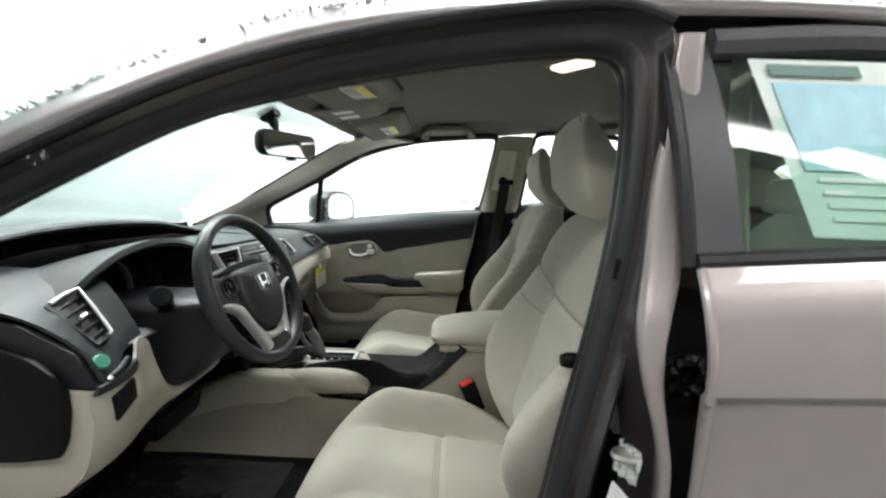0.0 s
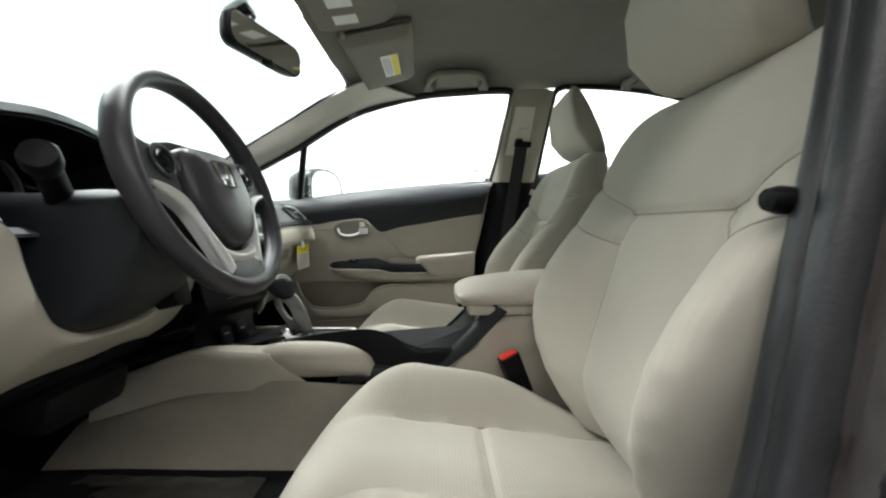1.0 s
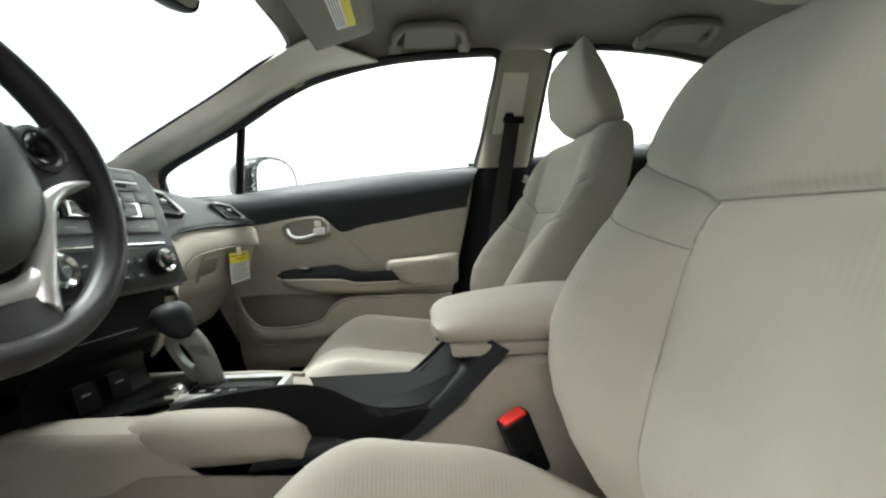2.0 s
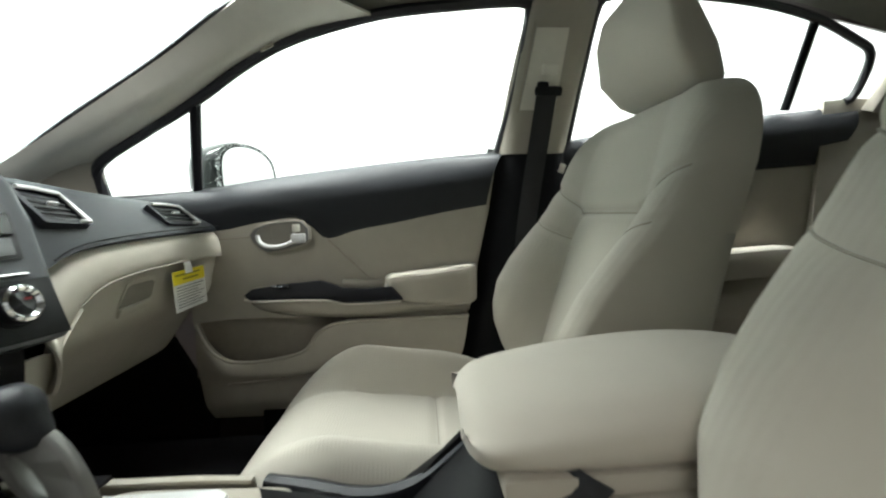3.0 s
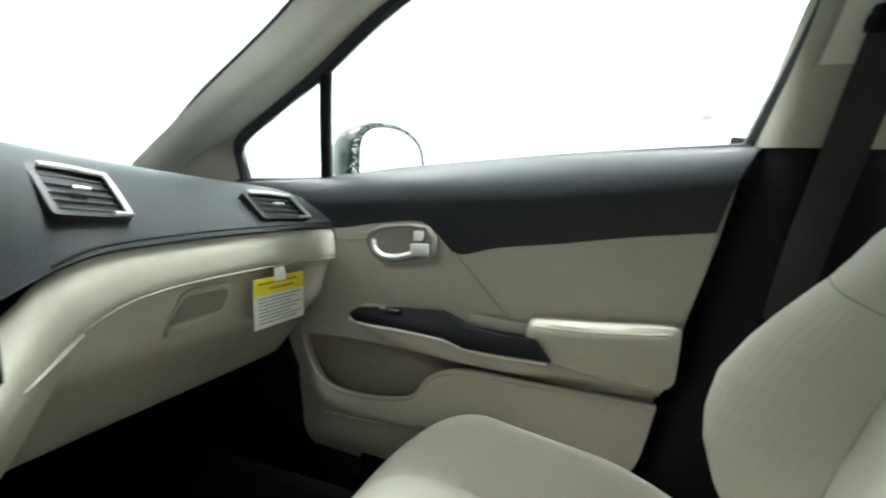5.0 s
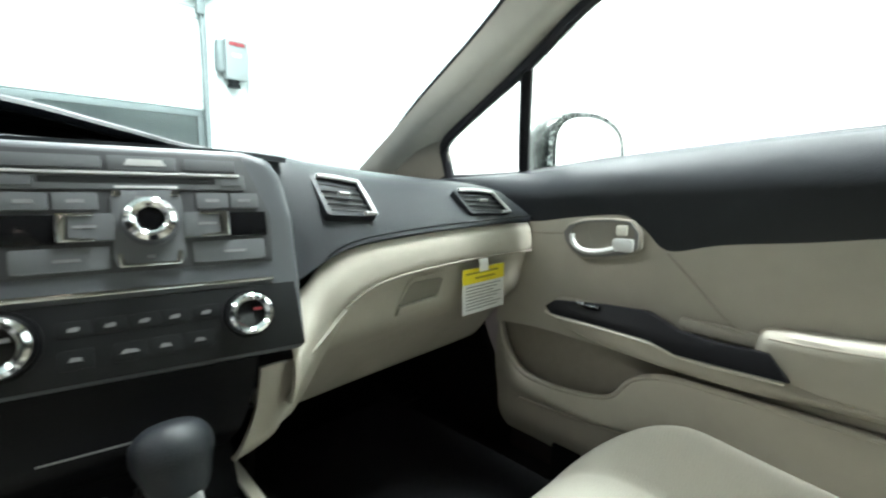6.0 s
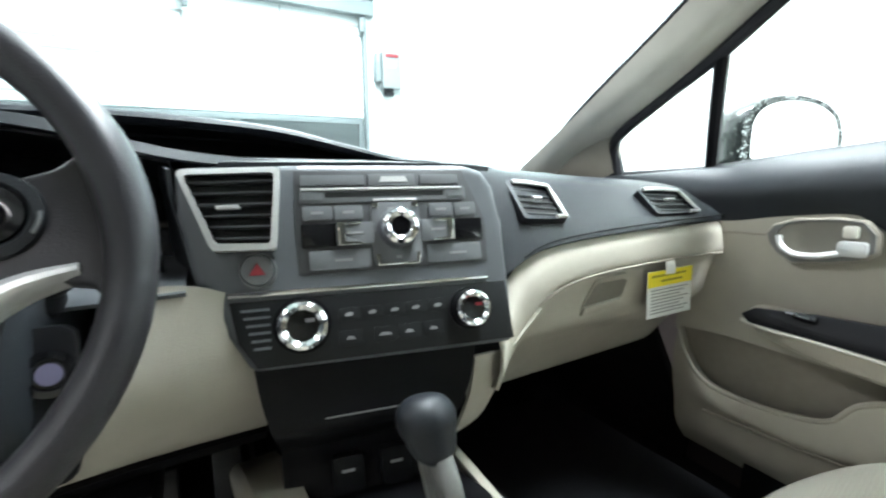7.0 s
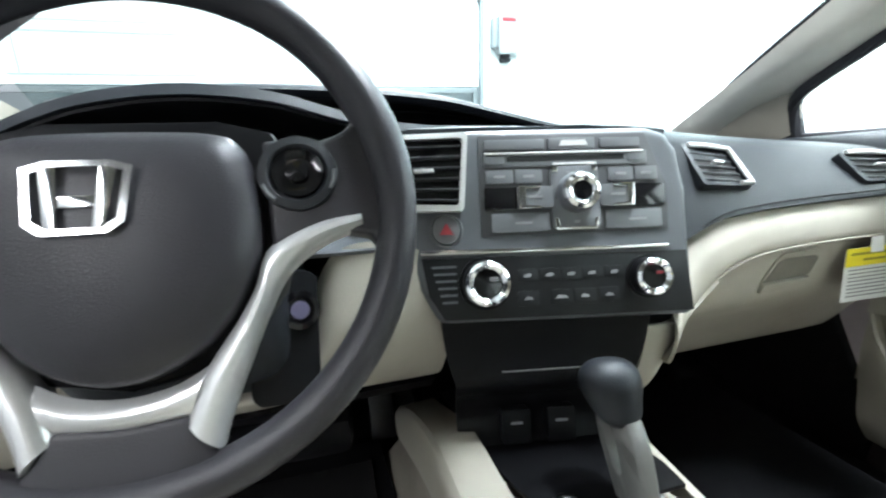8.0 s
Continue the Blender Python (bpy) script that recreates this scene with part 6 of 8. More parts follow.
    end = [(-0.55, 0.90), (-0.20, 0.905), (-0.056, 0.894), (-0.008, 0.878), (0.022, 0.856), (0.037, 0.832), (0.039, 0.801), (0.032, 0.757), (0.020, 0.731), (-0.033, 0.722), (-0.3, 0.700), (-0.55, 0.69)]
    part("end_cap", slab([(x, -0.700, z) for x, z in end], (0, 0.012, 0), 0.004), BLACK, o, "black dash end cover")
    part("end_carrier", slab([(-0.6, -0.688, 0.915), (-0.12, -0.684, 0.93), (-0.04, -0.680, 0.920), (0.036, -0.676, 0.880), (0.070, -0.680, 0.832), (-0.6, -0.688, 0.79)], (0, 0.01, 0), 0.003), DASH, o)
    part("end_foot", slab([(-0.6, -0.688, 0.84), (0.060, -0.688, 0.828), (0.068, -0.688, 0.78), (0.052, -0.688, 0.71), (0.016, -0.688, 0.664), (-0.06, -0.688, 0.640), (-0.15, -0.688, 0.62), (-0.6, -0.688, 0.62)], (0, 0.012, 0), 0.004), BEIGE_PL, o, "beige foot of the dash end")
    k0 = [(0.060, -0.688, 0.828), (0.074, -0.66, 0.828), (0.074, -0.62, 0.830), (0.056, -0.585, 0.838), (0.036, -0.552, 0.860), (0.030, -0.518, 0.842), (0.018, -0.492, 0.775), (-0.004, -0.445, 0.732), (-0.010, -0.39, 0.722), (-0.006, -0.33, 0.728), (0.0, -0.29, 0.76), (0.004, -0.268, 0.825), (0.006, -0.24, 0.850), (0.006, -0.19, 0.848), (0.0, -0.135, 0.82)]
    k1 = [(0.064, -0.688, 0.765), (0.080, -0.66, 0.766), (0.080, -0.62, 0.768), (0.066, -0.578, 0.768), (0.054, -0.535, 0.766), (0.048, -0.505, 0.748), (0.044, -0.47, 0.720), (0.036, -0.40, 0.712), (0.034, -0.35, 0.712), (0.036, -0.30, 0.722), (0.034, -0.25, 0.765), (0.022, -0.19, 0.76), (0.005, -0.135, 0.745)]
    k2 = [(0.046, -0.688, 0.700), (0.056, -0.655, 0.700), (0.054, -0.61, 0.700), (0.036, -0.55, 0.698), (0.024, -0.50, 0.697), (0.020, -0.45, 0.697), (0.018, -0.40, 0.695), (0.016, -0.35, 0.693), (0.010, -0.30, 0.690), (-0.006, -0.25, 0.688), (-0.022, -0.19, 0.684), (-0.034, -0.135, 0.675)]
    k3 = [(0.004, -0.688, 0.660), (0.008, -0.64, 0.658), (-0.006, -0.55, 0.660), (-0.024, -0.45, 0.662), (-0.030, -0.35, 0.660), (-0.050, -0.25, 0.655), (-0.085, -0.135, 0.636)]
    k4 = [(-0.34, -0.685, 0.56), (-0.34, -0.4, 0.56), (-0.34, -0.135, 0.56)]
    kp = part("knee_panel", skin([k0, k1, k2, k3], 70, 34, 0.005), BEIGE_SOFT, o, "beige knee panel below the wheel")
    part("under_dash_cover", skin([shifted(k3, -0.002, 0, -0.002), shifted(k3, -0.01, 0, -0.02), k4, shifted(k4, -0.25, 0, 0.03)], 20, 14, 0.006), BLACK, o, "black cover under the dash")
    part("relay_box", box((-0.10, -0.33, 0.605), (0.12, 0.16, 0.06), 0.015, (0, 12, 0)), BLACK, o, "black relay box under the dash")
    # black filler sheet stands for the shade inside the column opening
    part("column_shade_sheet", skin([[(-0.06, -0.52, 0.87), (-0.06, -0.22, 0.87)], [(-0.075, -0.52, 0.80), (-0.075, -0.22, 0.80)], [(-0.05, -0.52, 0.69), (-0.05, -0.22, 0.69)]], 8, 8, 0.004), BLACK, o, "black sheet for the dark opening round the column")
    m = frame_of((0.0805, -0.643, 0.800), (0, 1, 0.0), (1, 0, 0.08))
    part("switch_bank", plate(m, [(-0.021, -0.026), (0.020, -0.008), (0.021, 0.024), (-0.021, 0.012)], -0.006, 0.004, 0.002), BLACK, kp, "black switch bank")
    part("switch_mark", plate(m, rect(-0.003, -0.006, 0.003, 0.002), 0.003, 0.0036), INK, kp)
    # ignition surround and column shroud
    col = []
    for x, w, h, z in ((0.108, 0.062, 0.050, 0.846), (0.090, 0.080, 0.070, 0.832), (0.05, 0.088, 0.086, 0.816), (-0.03, 0.092, 0.105, 0.790), (-0.12, 0.092, 0.12, 0.775)):
        col.append([Vector((x, -0.381 + w * math.copysign(abs(math.cos(t)) ** 0.38, math.cos(t)), z + h * math.copysign(abs(math.sin(t)) ** 0.38, math.sin(t)))) for t in (2 * math.pi * i / 32 for i in range(32))])
    cs = part("column_shroud", cap(sheet(col, close_u=True)), DASH, o, "charcoal steering column shroud")
    im = frame_of((0.064, -0.284, 0.804), (0.2, 1, 0), (1, 0.15, 0.25))
    part("ignition_panel", plate(im, round_rect(-0.045, -0.075, 0.012, 0.040, 0.012), -0.03, 0.0, 0.003), BLACK, cs)
    part("key_ring", lathe(im @ Matrix.Translation((-0.004, 0.006, 0)), [(0, -0.004), (0.017, -0.004), (0.017, 0.004), (0.012, 0.005), (0.011, 0.001), (0, 0.001)], 24), BLACK_GLOSS, cs)
    part("key_slot", lathe(im @ Matrix.Translation((-0.004, 0.006, 0)), [(0, 0.0), (0.009, 0.001), (0.008, 0.004), (0, 0.004)], 20), mat("violet_grey_metal", (0.28, 0.26, 0.42), 0.25, 0.7), cs, "violet-lit key slot")
    for a, b, c in (((0.010, -0.425, 0.862), (0.030, -0.470, 0.902), (0.060, -0.522, 0.928)), ((0.010, -0.305, 0.862), (0.016, -0.275, 0.882), (0.022, -0.245, 0.898))):
        st_ = part("stalk", tube([a, b, c], [0.017, 0.0145, 0.0135], 14, 14), BLACK, cs, "black column stalk")
        ax = Vector(c) - Vector(b)
        part("stalk_tip", lathe(frame_of(Vector(c) - ax.normalized() * 0.02, (1, 0, 0.1), ax), [(0, -0.004), (0.0165, -0.002), (0.0185, 0.006), (0.0185, 0.022), (0.0165, 0.027), (0, 0.028)], 20), BLACK, st_)
        part("stalk_boot", lathe(frame_of(Vector(a), (1, 0, 0.1), Vector(b) - Vector(a)), [(0, -0.01), (0.030, -0.01), (0.027, 0.006), (0.017, 0.012), (0, 0.012)], 20), BLACK, st_)
    return o


dash = dashboard()


def centre_stack():
    o = thing("centre_stack", (0.0, 0, 0.75), "charcoal centre stack with radio and climate controls", "control panel")
    M = STACK
    face = [(-0.214, 0.070), (-0.1, 0.0725), (0.085, 0.0725), (0.110, 0.066), (0.122, 0.045), (0.129, 0.0), (0.130, -0.139), (-0.153, -0.135), (-0.172, -0.10), (-0.197, -0.057), (-0.214, 0.02)]
    part("face", plate(M, face, -0.10, 0.0, 0.013, 4), DASH_GREY, o, "charcoal face panel")
    P = lambda u, v, w=0.0: M @ Vector((u, v, w))
    slat_vent("centre_vent", o, [P(-0.203, 0.058, 0.003), P(-0.122, 0.060, 0.003), P(-0.129, -0.011, 0.003), P(-0.177, -0.009, 0.003)], 6, -0.05, "tall centre air vent with silver bezel", True, 0.009)
    # radio
    def key(nm, u0, v0, u1, v1, mt=BUTTON, h=0.004, r=0.002, parent=None, label=""):
        return part(nm, plate(M, round_rect(u0, v0, u1, v1, r), -0.001, h, 0.0012), mt, parent or o, label)
    def bar(u0, v0, u1, v1, parent, h=0.0046, mt=MARK):
        part("print_bar", plate(M, rect(u0, v0, u1, v1), h - 0.0004, h), mt, parent)
    part("radio_recess", plate(M, [(-0.104, 0.064), (0.082, 0.064), (0.105, 0.005), (0.103, -0.044), (-0.104, -0.044), (-0.105, 0.0)], -0.002, 0.0012, 0.0005), KEY_GAP, o, "dark radio fascia")
    key("preset_bar", -0.098, 0.048, -0.032, 0.059)
    k = key("preset_bar", 0.030, 0.048, 0.075, 0.059)
    k = key("eject_key", -0.028, 0.047, 0.024, 0.060)
    part("eject_mark", plate(M, [(-0.016, 0.051), (0.016, 0.051), (0.013, 0.057), (-0.013, 0.057)], 0.0038, 0.0046), SATIN, k, "silver printed mark")
    part("slot_frame", plate(M, round_rect(-0.100, 0.0295, 0.083, 0.0455, 0.003), -0.001, 0.003, 0.001), BUTTON, o)
    # flat black bar for the slot's dark, with no opening cut
    sl = part("disc_slot", plate(M, rect(-0.074, 0.035, 0.056, 0.0405), 0.0025, 0.0034), DEEP, o, "black disc slot")
    part("slot_lip", plate(M, rect(-0.098, 0.0425, 0.078, 0.0450), 0.003, 0.0052, 0.0006), SATIN, sl, "bright slot lip")
    part("slot_lip", plate(M, rect(-0.024, 0.0300, 0.024, 0.0325), 0.003, 0.0048, 0.0006), SATIN, sl)
    key("slot_key", -0.098, 0.032, -0.077, 0.041)
    key("slot_key", 0.060, 0.033, 0.080, 0.042)
    for u0, u1 in ((-0.098, -0.068), (-0.066, -0.036), (0.038, 0.066), (0.068, 0.094)):
        k = key("audio_key", u0, 0.0115, u1, 0.0265, h=0.003)
        bar((u0 + u1) / 2 - 0.006, 0.0175, (u0 + u1) / 2 + 0.006, 0.0205, k, 0.0034)
    for u0, u1 in ((-0.100, -0.060), (0.060, 0.100)):
        key("display", u0, -0.017, u1, 0.0075, BLACK_GLOSS, 0.0030, label="black display window")
    for s in (-1, 1):
        u0, u1 = sorted((s * 0.026, s * 0.065))
        k = key("seek_key", u0, -0.016, u1, 0.0075, BUTTON, 0.006)
        a, b = s * 0.064, s * 0.040
        part("seek_trim", plate(M, [(a, -0.0165), (a, 0.0080), (b, 0.0080), (b, 0.0055), (a - s * 0.0075, 0.0050), (a - s * 0.0075, -0.0125), (b, -0.0140), (b, -0.0165)], 0.0055, 0.0078, 0.0006), CHROME, k, "bright angled trim")
        bar(s * 0.046 - 0.008, -0.005, s * 0.046 + 0.008, -0.0025, k, 0.0066)
    k = key("dial_pad", -0.028, -0.040, 0.026, 0.0285, BUTTON, 0.005, 0.008)
    for u0, v0, u1, v1 in ((-0.026, 0.0225, -0.020, 0.028), (0.018, 0.0225, 0.024, 0.028)):
        part("pad_corner", plate(M, rect(u0, v0, u1, v1), 0.0045, 0.0062, 0.0006), CHROME, k)
    part("pad_corner", plate(M, [(-0.024, -0.0405), (0.022, -0.0405), (0.023, -0.028), (0.0195, -0.028), (0.018, -0.0375), (-0.020, -0.0375), (-0.0215, -0.028), (-0.025, -0.028)], 0.0045, 0.0062, 0.0006), CHROME, k, "bright lower trim")
    bar(-0.010, 0.0205, 0.008, 0.0225, k, 0.0056)
    bar(-0.004, -0.0335, 0.002, -0.0305, k, 0.0056)
    D = M @ Matrix.Translation((0.0, -0.001, 0.004))
    kn = part("volume_knob", lathe(D, [(0, 0), (0.022, 0), (0.022, 0.006), (0.0205, 0.009), (0.019, 0.015), (0.018, 0.0165), (0, 0.0165)], 40), DASH_GREY, o, "round volume knob")
    part("knob_ring", lathe(D, [(0.0100, 0.016), (0.0200, 0.014), (0.0190, 0.0190), (0.0150, 0.0215), (0.0110, 0.0200), (0.0100, 0.0185)], 40), CHROME, kn, "chrome knob ring")
    part("knob_cap", lathe(D, [(0, 0.016), (0.0115, 0.016), (0.0110, 0.0185), (0, 0.0188)], 32), BLACK_GLOSS, kn)
    for u0, u1, b0, b1 in ((-0.094, -0.030, -0.068, -0.050), (0.032, 0.096, 0.058, 0.078)):
        k = key("menu_key", u0, -0.040, u1, -0.0205, h=0.003)
        bar(b0, -0.0325, b1, -0.030, k, 0.0034)
        part("key_trim", plate(M, rect(u0 + 0.004, -0.0405, u1 - 0.004, -0.0390), 0.002, 0.0038), BUTTON, k)
    # hazard switch
    Hm = M @ Matrix.Translation((-0.143, -0.036, 0))
    hz = part("hazard_switch", lathe(Hm, [(0, -0.002), (0.0185, -0.002), (0.0185, 0.002), (0.0165, 0.003), (0.0155, 0.0015), (0.0145, 0.0045), (0, 0.0055)], 36), BUTTON, o, "round hazard light button")
    part("triangle", plate(Hm, [(-0.0075, -0.005), (0.0075, -0.005), (0, 0.0075)], 0.0048, 0.0062), DIM_RED, hz, "dull red triangle")
    # climate row
    part("climate_face", plate(M, [(-0.170, -0.0655), (0.122, -0.0675), (0.127, -0.134), (-0.148, -0.131), (-0.164, -0.105)], -0.002, 0.0015, 0.0008), CLIMATE, o, "dark climate control face")
    part("bright_strip", plate(M, [(-0.171, -0.0615), (0.101, -0.0635), (0.101, -0.0600), (-0.171, -0.0565)], 0.0, 0.004, 0.001), CHROME, o, "bright divider strip")
    for u, v, r in ((-0.104, -0.0935, 0.0245), (0.0745, -0.0945, 0.0205)):
        K = M @ Matrix.Translation((u, v, 0.001))
        kb = part("climate_knob", lathe(K, [(0, 0), (r * 1.14, 0), (r * 1.14, 0.003), (r, 0.004), (r * 0.97, 0.014), (r * 0.7, 0.016), (0, 0.016)], 48), BLACK, o, "round climate knob")
        part("knob_ring", lathe(K, [(r * 0.62, 0.010), (r * 0.97, 0.010), (r * 0.95, 0.018), (r * 0.80, 0.0205), (r * 0.62, 0.017)], 48), CHROME, kb, "chrome knob ring")
        part("knob_cap", lathe(K, [(0, 0.012), (r * 0.62, 0.012), (r * 0.60, 0.016), (0, 0.0165)], 36), BLACK_GLOSS, kb)
        part("knob_mark", plate(K, rect(r * 0.1, r * 0.12, r * 0.46, r * 0.26), 0.0166, 0.0172), DIM_RED if u > 0 else MARK, kb)
    for j in range(6):
        part("grille_slit", plate(M, rect(-0.160 + j * 0.002, -0.076 - j * 0.0075, -0.134, -0.0735 - j * 0.0075), 0.0012, 0.0022), DASH_GREY, o)
    for u in (-0.058, -0.034, -0.010, 0.013, 0.038):
        k = key("mode_key", u - 0.011, -0.094, u + 0.011, -0.081, CLIMATE, 0.0021)
        part("mode_mark", plate(M, [(u - 0.0045, -0.0895), (u + 0.0025, -0.0895), (u + 0.0045, -0.0870), (u + 0.002, -0.0855), (u - 0.0035, -0.0865)], 0.0026, 0.0030), MARK, k)
    for u, w in ((-0.058, 0.006), (-0.022, 0.009), (0.004, 0.006), (0.031, 0.006)):
        k = key("mode_key", u - 0.012, -0.120, u + 0.012, -0.104, CLIMATE, 0.0021)
        part("mode_mark", plate(M, [(u - w * 0.8, -0.1135), (u + w * 0.8, -0.1135), (u + w * 0.55, -0.1105), (u - w * 0.4, -0.1098)], 0.0026, 0.0030), MARK, k)
    # dark bin below the controls
    part("lower_panel", skin([[P(-0.152, -0.134, -0.010), P(0.082, -0.139, -0.010)], [P(-0.148, -0.165, -0.014), P(0.076, -0.17, -0.014)], [P(-0.142, -0.192, -0.016), P(0.066, -0.194, -0.016)], [P(-0.138, -0.205, -0.020), P(0.060, -0.207, -0.020)], [P(-0.135, -0.225, -0.05), P(0.05, -0.225, -0.05)]], 14, 16, 0.006), BLACK, o, "black bin lid")
    part("bin_trim", plate(M, rect(-0.088, -0.1915, 0.006, -0.1902), -0.0125, -0.0095, 0.0004), STEM, o, "thin silver line")
    part("bin_cave", skin([[P(-0.135, -0.215, -0.055), P(0.055, -0.215, -0.055)], [P(-0.135, -0.26, -0.075), P(0.06, -0.26, -0.075)], [P(-0.13, -0.33, -0.045), P(0.06, -0.33, -0.045)]], 8, 8, 0.005), BLACK, o, "dark open bin")
    for u in (-0.066, -0.012):
        s = part("socket", plate(M, round_rect(u - 0.017, -0.285, u + 0.017, -0.245, 0.004), -0.072, -0.050, 0.002), BLACK, o, "dark power socket cover")
        part("socket_mark", plate(M, rect(u - 0.007, -0.262, u + 0.007, -0.259), -0.0505, -0.0495), MARK, s)
    return o


centre_stack()


def hang_tag():
    o = thing("hang_tag", (0.03, 0.49, 0.72), "white and yellow paper tag hanging from the glove box", "paper tag")
    M = frame_of((0.026, 0.488, 0.752), (0.07, 1, 0.03), (1, -0.07, 0.05))
    part("card", plate(M, rect(-0.052, -0.040, 0.052, 0.038), 0.0, 0.0012), PAPER, o)
    part("yellow_band", plate(M, rect(-0.052, 0.012, 0.052, 0.038), 0.0012, 0.0017), YELLOW, o, "yellow heading band")
    part("loop", skin([[M @ Vector((-0.012, 0.030, 0.002)), M @ Vector((0.012, 0.030, 0.002))], [M @ Vector((-0.011, 0.050, 0.001)), M @ Vector((0.010, 0.050, 0.001))], [M @ Vector((-0.006, 0.060, -0.010)), M @ Vector((0.012, 0.060, -0.010))]], 4, 6, 0.001), PAPER, o, "white paper loop")
    for j, (a, b) in enumerate(((-0.044, 0.036), (-0.022, 0.028))):
        part("print_bar", plate(M, rect(a, 0.028 - 0.009 * j, b, 0.0315 - 0.009 * j), 0.0016, 0.0020), mat("olive_ink", (0.30, 0.25, 0.02), 0.6), o)
    for j in range(8):
        part("print_bar", plate(M, rect(-0.044, 0.0055 - 0.0055 * j, 0.044 - 0.010 * ((j * 7) % 3), 0.0070 - 0.0055 * j), 0.0012, 0.0016), INK, o)


hang_tag()


# ---- steering wheel ----
def steering_wheel():
    o = thing("steering_wheel", (0.13, -0.367, 0.86), "dark grey steering wheel with silver lower spokes", "steering wheel")
    M = frame_of((0.1577, -0.3666, 0.9133), (0.06, 1, 0), (0.919, -0.055, 0.390)) @ Matrix.Scale(0.928, 4)
    P = lambda u, v, w=0.0: M @ Vector((u, v, w))
    R = 0.164
    n = 72
    rows = []
    for k in range(n):
        t = 2 * math.pi * k / n
        grip = 0.0145 + 0.0018 * (math.exp(-((math.degrees(t) - 20) / 22) ** 2) + math.exp(-((math.degrees(t) - 160) / 22) ** 2)) 
        rr = R - 0.0015 * math.exp(-((math.degrees(t) - 270) / 40) ** 2)
        rows.append([P((rr + grip * 0.92 * math.cos(a)) * math.cos(t), (rr + grip * 0.92 * math.cos(a)) * math.sin(t), grip * 1.12 * math.sin(a)) for a in (2 * math.pi * j / 18 for j in range(18))])
    part("rim", sheet(rows, close_u=True, close_v=True), WHEEL, o, "dark grey moulded rim", smooth=70)
    # hub body behind the pad and the spokes
    hub = [(-0.085, 0.058), (-0.05, 0.066), (0.05, 0.066), (0.085, 0.058), (0.100, 0.02), (0.085, -0.05), (0.05, -0.095), (0.0, -0.105), (-0.05, -0.095), (-0.085, -0.05), (-0.100, 0.02)]
    part("hub", plate(M, hub, -0.050, -0.006, 0.006), BLACK, o)
    half = [(0.030, 0.0505), (0.050, 0.049), (0.066, 0.044), (0.074, 0.025), (0.078, 0.0), (0.077, -0.027), (0.066, -0.055), (0.046, -0.081), (0.020, -0.096)]
    pad = [(0.0, 0.051)] + half + [(0.0, -0.099)] + [(-u, v) for u, v in reversed(half)]
    pad = [(p.x, p.y) for p in spline([(u, v, 0) for u, v in pad + pad[:1]], 49)][:-1]
    prof = [(1.0, -0.012), (1.0, 0.004), (0.985, 0.011), (0.95, 0.016), (0.8, 0.0215), (0.55, 0.0255), (0.25, 0.028), (0.02, 0.0285)]
    part("airbag_pad", cap(sheet([[P(u * k, v * k - 0.008 * (1 - k), w) for u, v in pad] for k, w in prof], close_u=True)), WHEEL, o, "smooth dark airbag pad", smooth=50)
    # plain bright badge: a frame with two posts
    B = M @ pose(-0.010, 0.004, 0.0265, -3, 0, 0) @ Matrix.Diagonal((0.80, 0.76, 1, 1))
    bo = [(-0.034, 0.024), (-0.020, 0.029), (0.020, 0.029), (0.034, 0.024), (0.030, -0.018), (0.020, -0.026), (-0.020, -0.026), (-0.030, -0.018)]
    bi = [(u * 0.84, v * 0.84) for u, v in bo]
    bd = part("badge", join(ring(B, bo, bi, -0.002, 0.005), plate(B, [(-0.018, -0.022), (-0.010, -0.022), (-0.013, 0.025), (-0.024, 0.025)], -0.002, 0.005, 0.001), plate(B, [(0.010, -0.022), (0.018, -0.022), (0.024, 0.025), (0.013, 0.025)], -0.002, 0.005, 0.001), plate(B, rect(-0.013, -0.006, 0.013, 0.003), -0.002, 0.004, 0.001)), CHROME, o, "bright chrome badge")
    for s in (-1, 1):
        # upper spoke with its round control
        sp = [(s * 0.080, 0.046), (s * 0.112, 0.044), (s * 0.130, 0.050), (s * 0.142, 0.062), (s * 0.149, 0.080), (s * 0.160, 0.060), (s * 0.166, 0.020), (s * 0.160, -0.030), (s * 0.152, -0.036), (s * 0.146, -0.020), (s * 0.118, -0.014), (s * 0.084, -0.026)]
        spk = part("spoke", plate(M, sp, -0.020, 0.006, 0.005, 3), WHEEL, o, "dark upper spoke")
        C = M @ Matrix.Translation((s * 0.102, 0.022, 0.006))
        part("control_ring", lathe(C, [(0.017, 0), (0.025, 0), (0.0245, 0.003), (0.019, 0.0042), (0.017, 0.002)], 36), DASH, spk, "round spoke control")
        part("control_button", lathe(C, [(0, 0), (0.0165, 0), (0.016, 0.004), (0.010, 0.0020), (0.0075, 0.0020), (0.0065, 0.0050), (0, 0.0060)], 32), BLACK_GLOSS, spk)
        # pale arcs modelled on the ring as its painted-in glints
        for a0 in (200, 330):
            part("control_glint", tube([C @ Vector((0.0228 * math.cos(radians(a0 + 8 * j)), 0.0228 * math.sin(radians(a0 + 8 * j)), 0.0046)) for j in range(5)], 0.0012, 6), BUTTON, spk)
        # silver trim sweeping from the rim to the bottom spoke
        a = [(s * 0.140, -0.006), (s * 0.112, -0.010), (s * 0.082, -0.025), (s * 0.0725, -0.049), (s * 0.0605, -0.071), (s * 0.047, -0.090), (s * 0.039, -0.106), (s * 0.033, -0.124)]
        b = [(s * 0.141, -0.014), (s * 0.114, -0.024), (s * 0.092, -0.041), (s * 0.079, -0.064), (s * 0.068, -0.090), (s * 0.059, -0.112), (s * 0.053, -0.128), (s * 0.050, -0.140)]
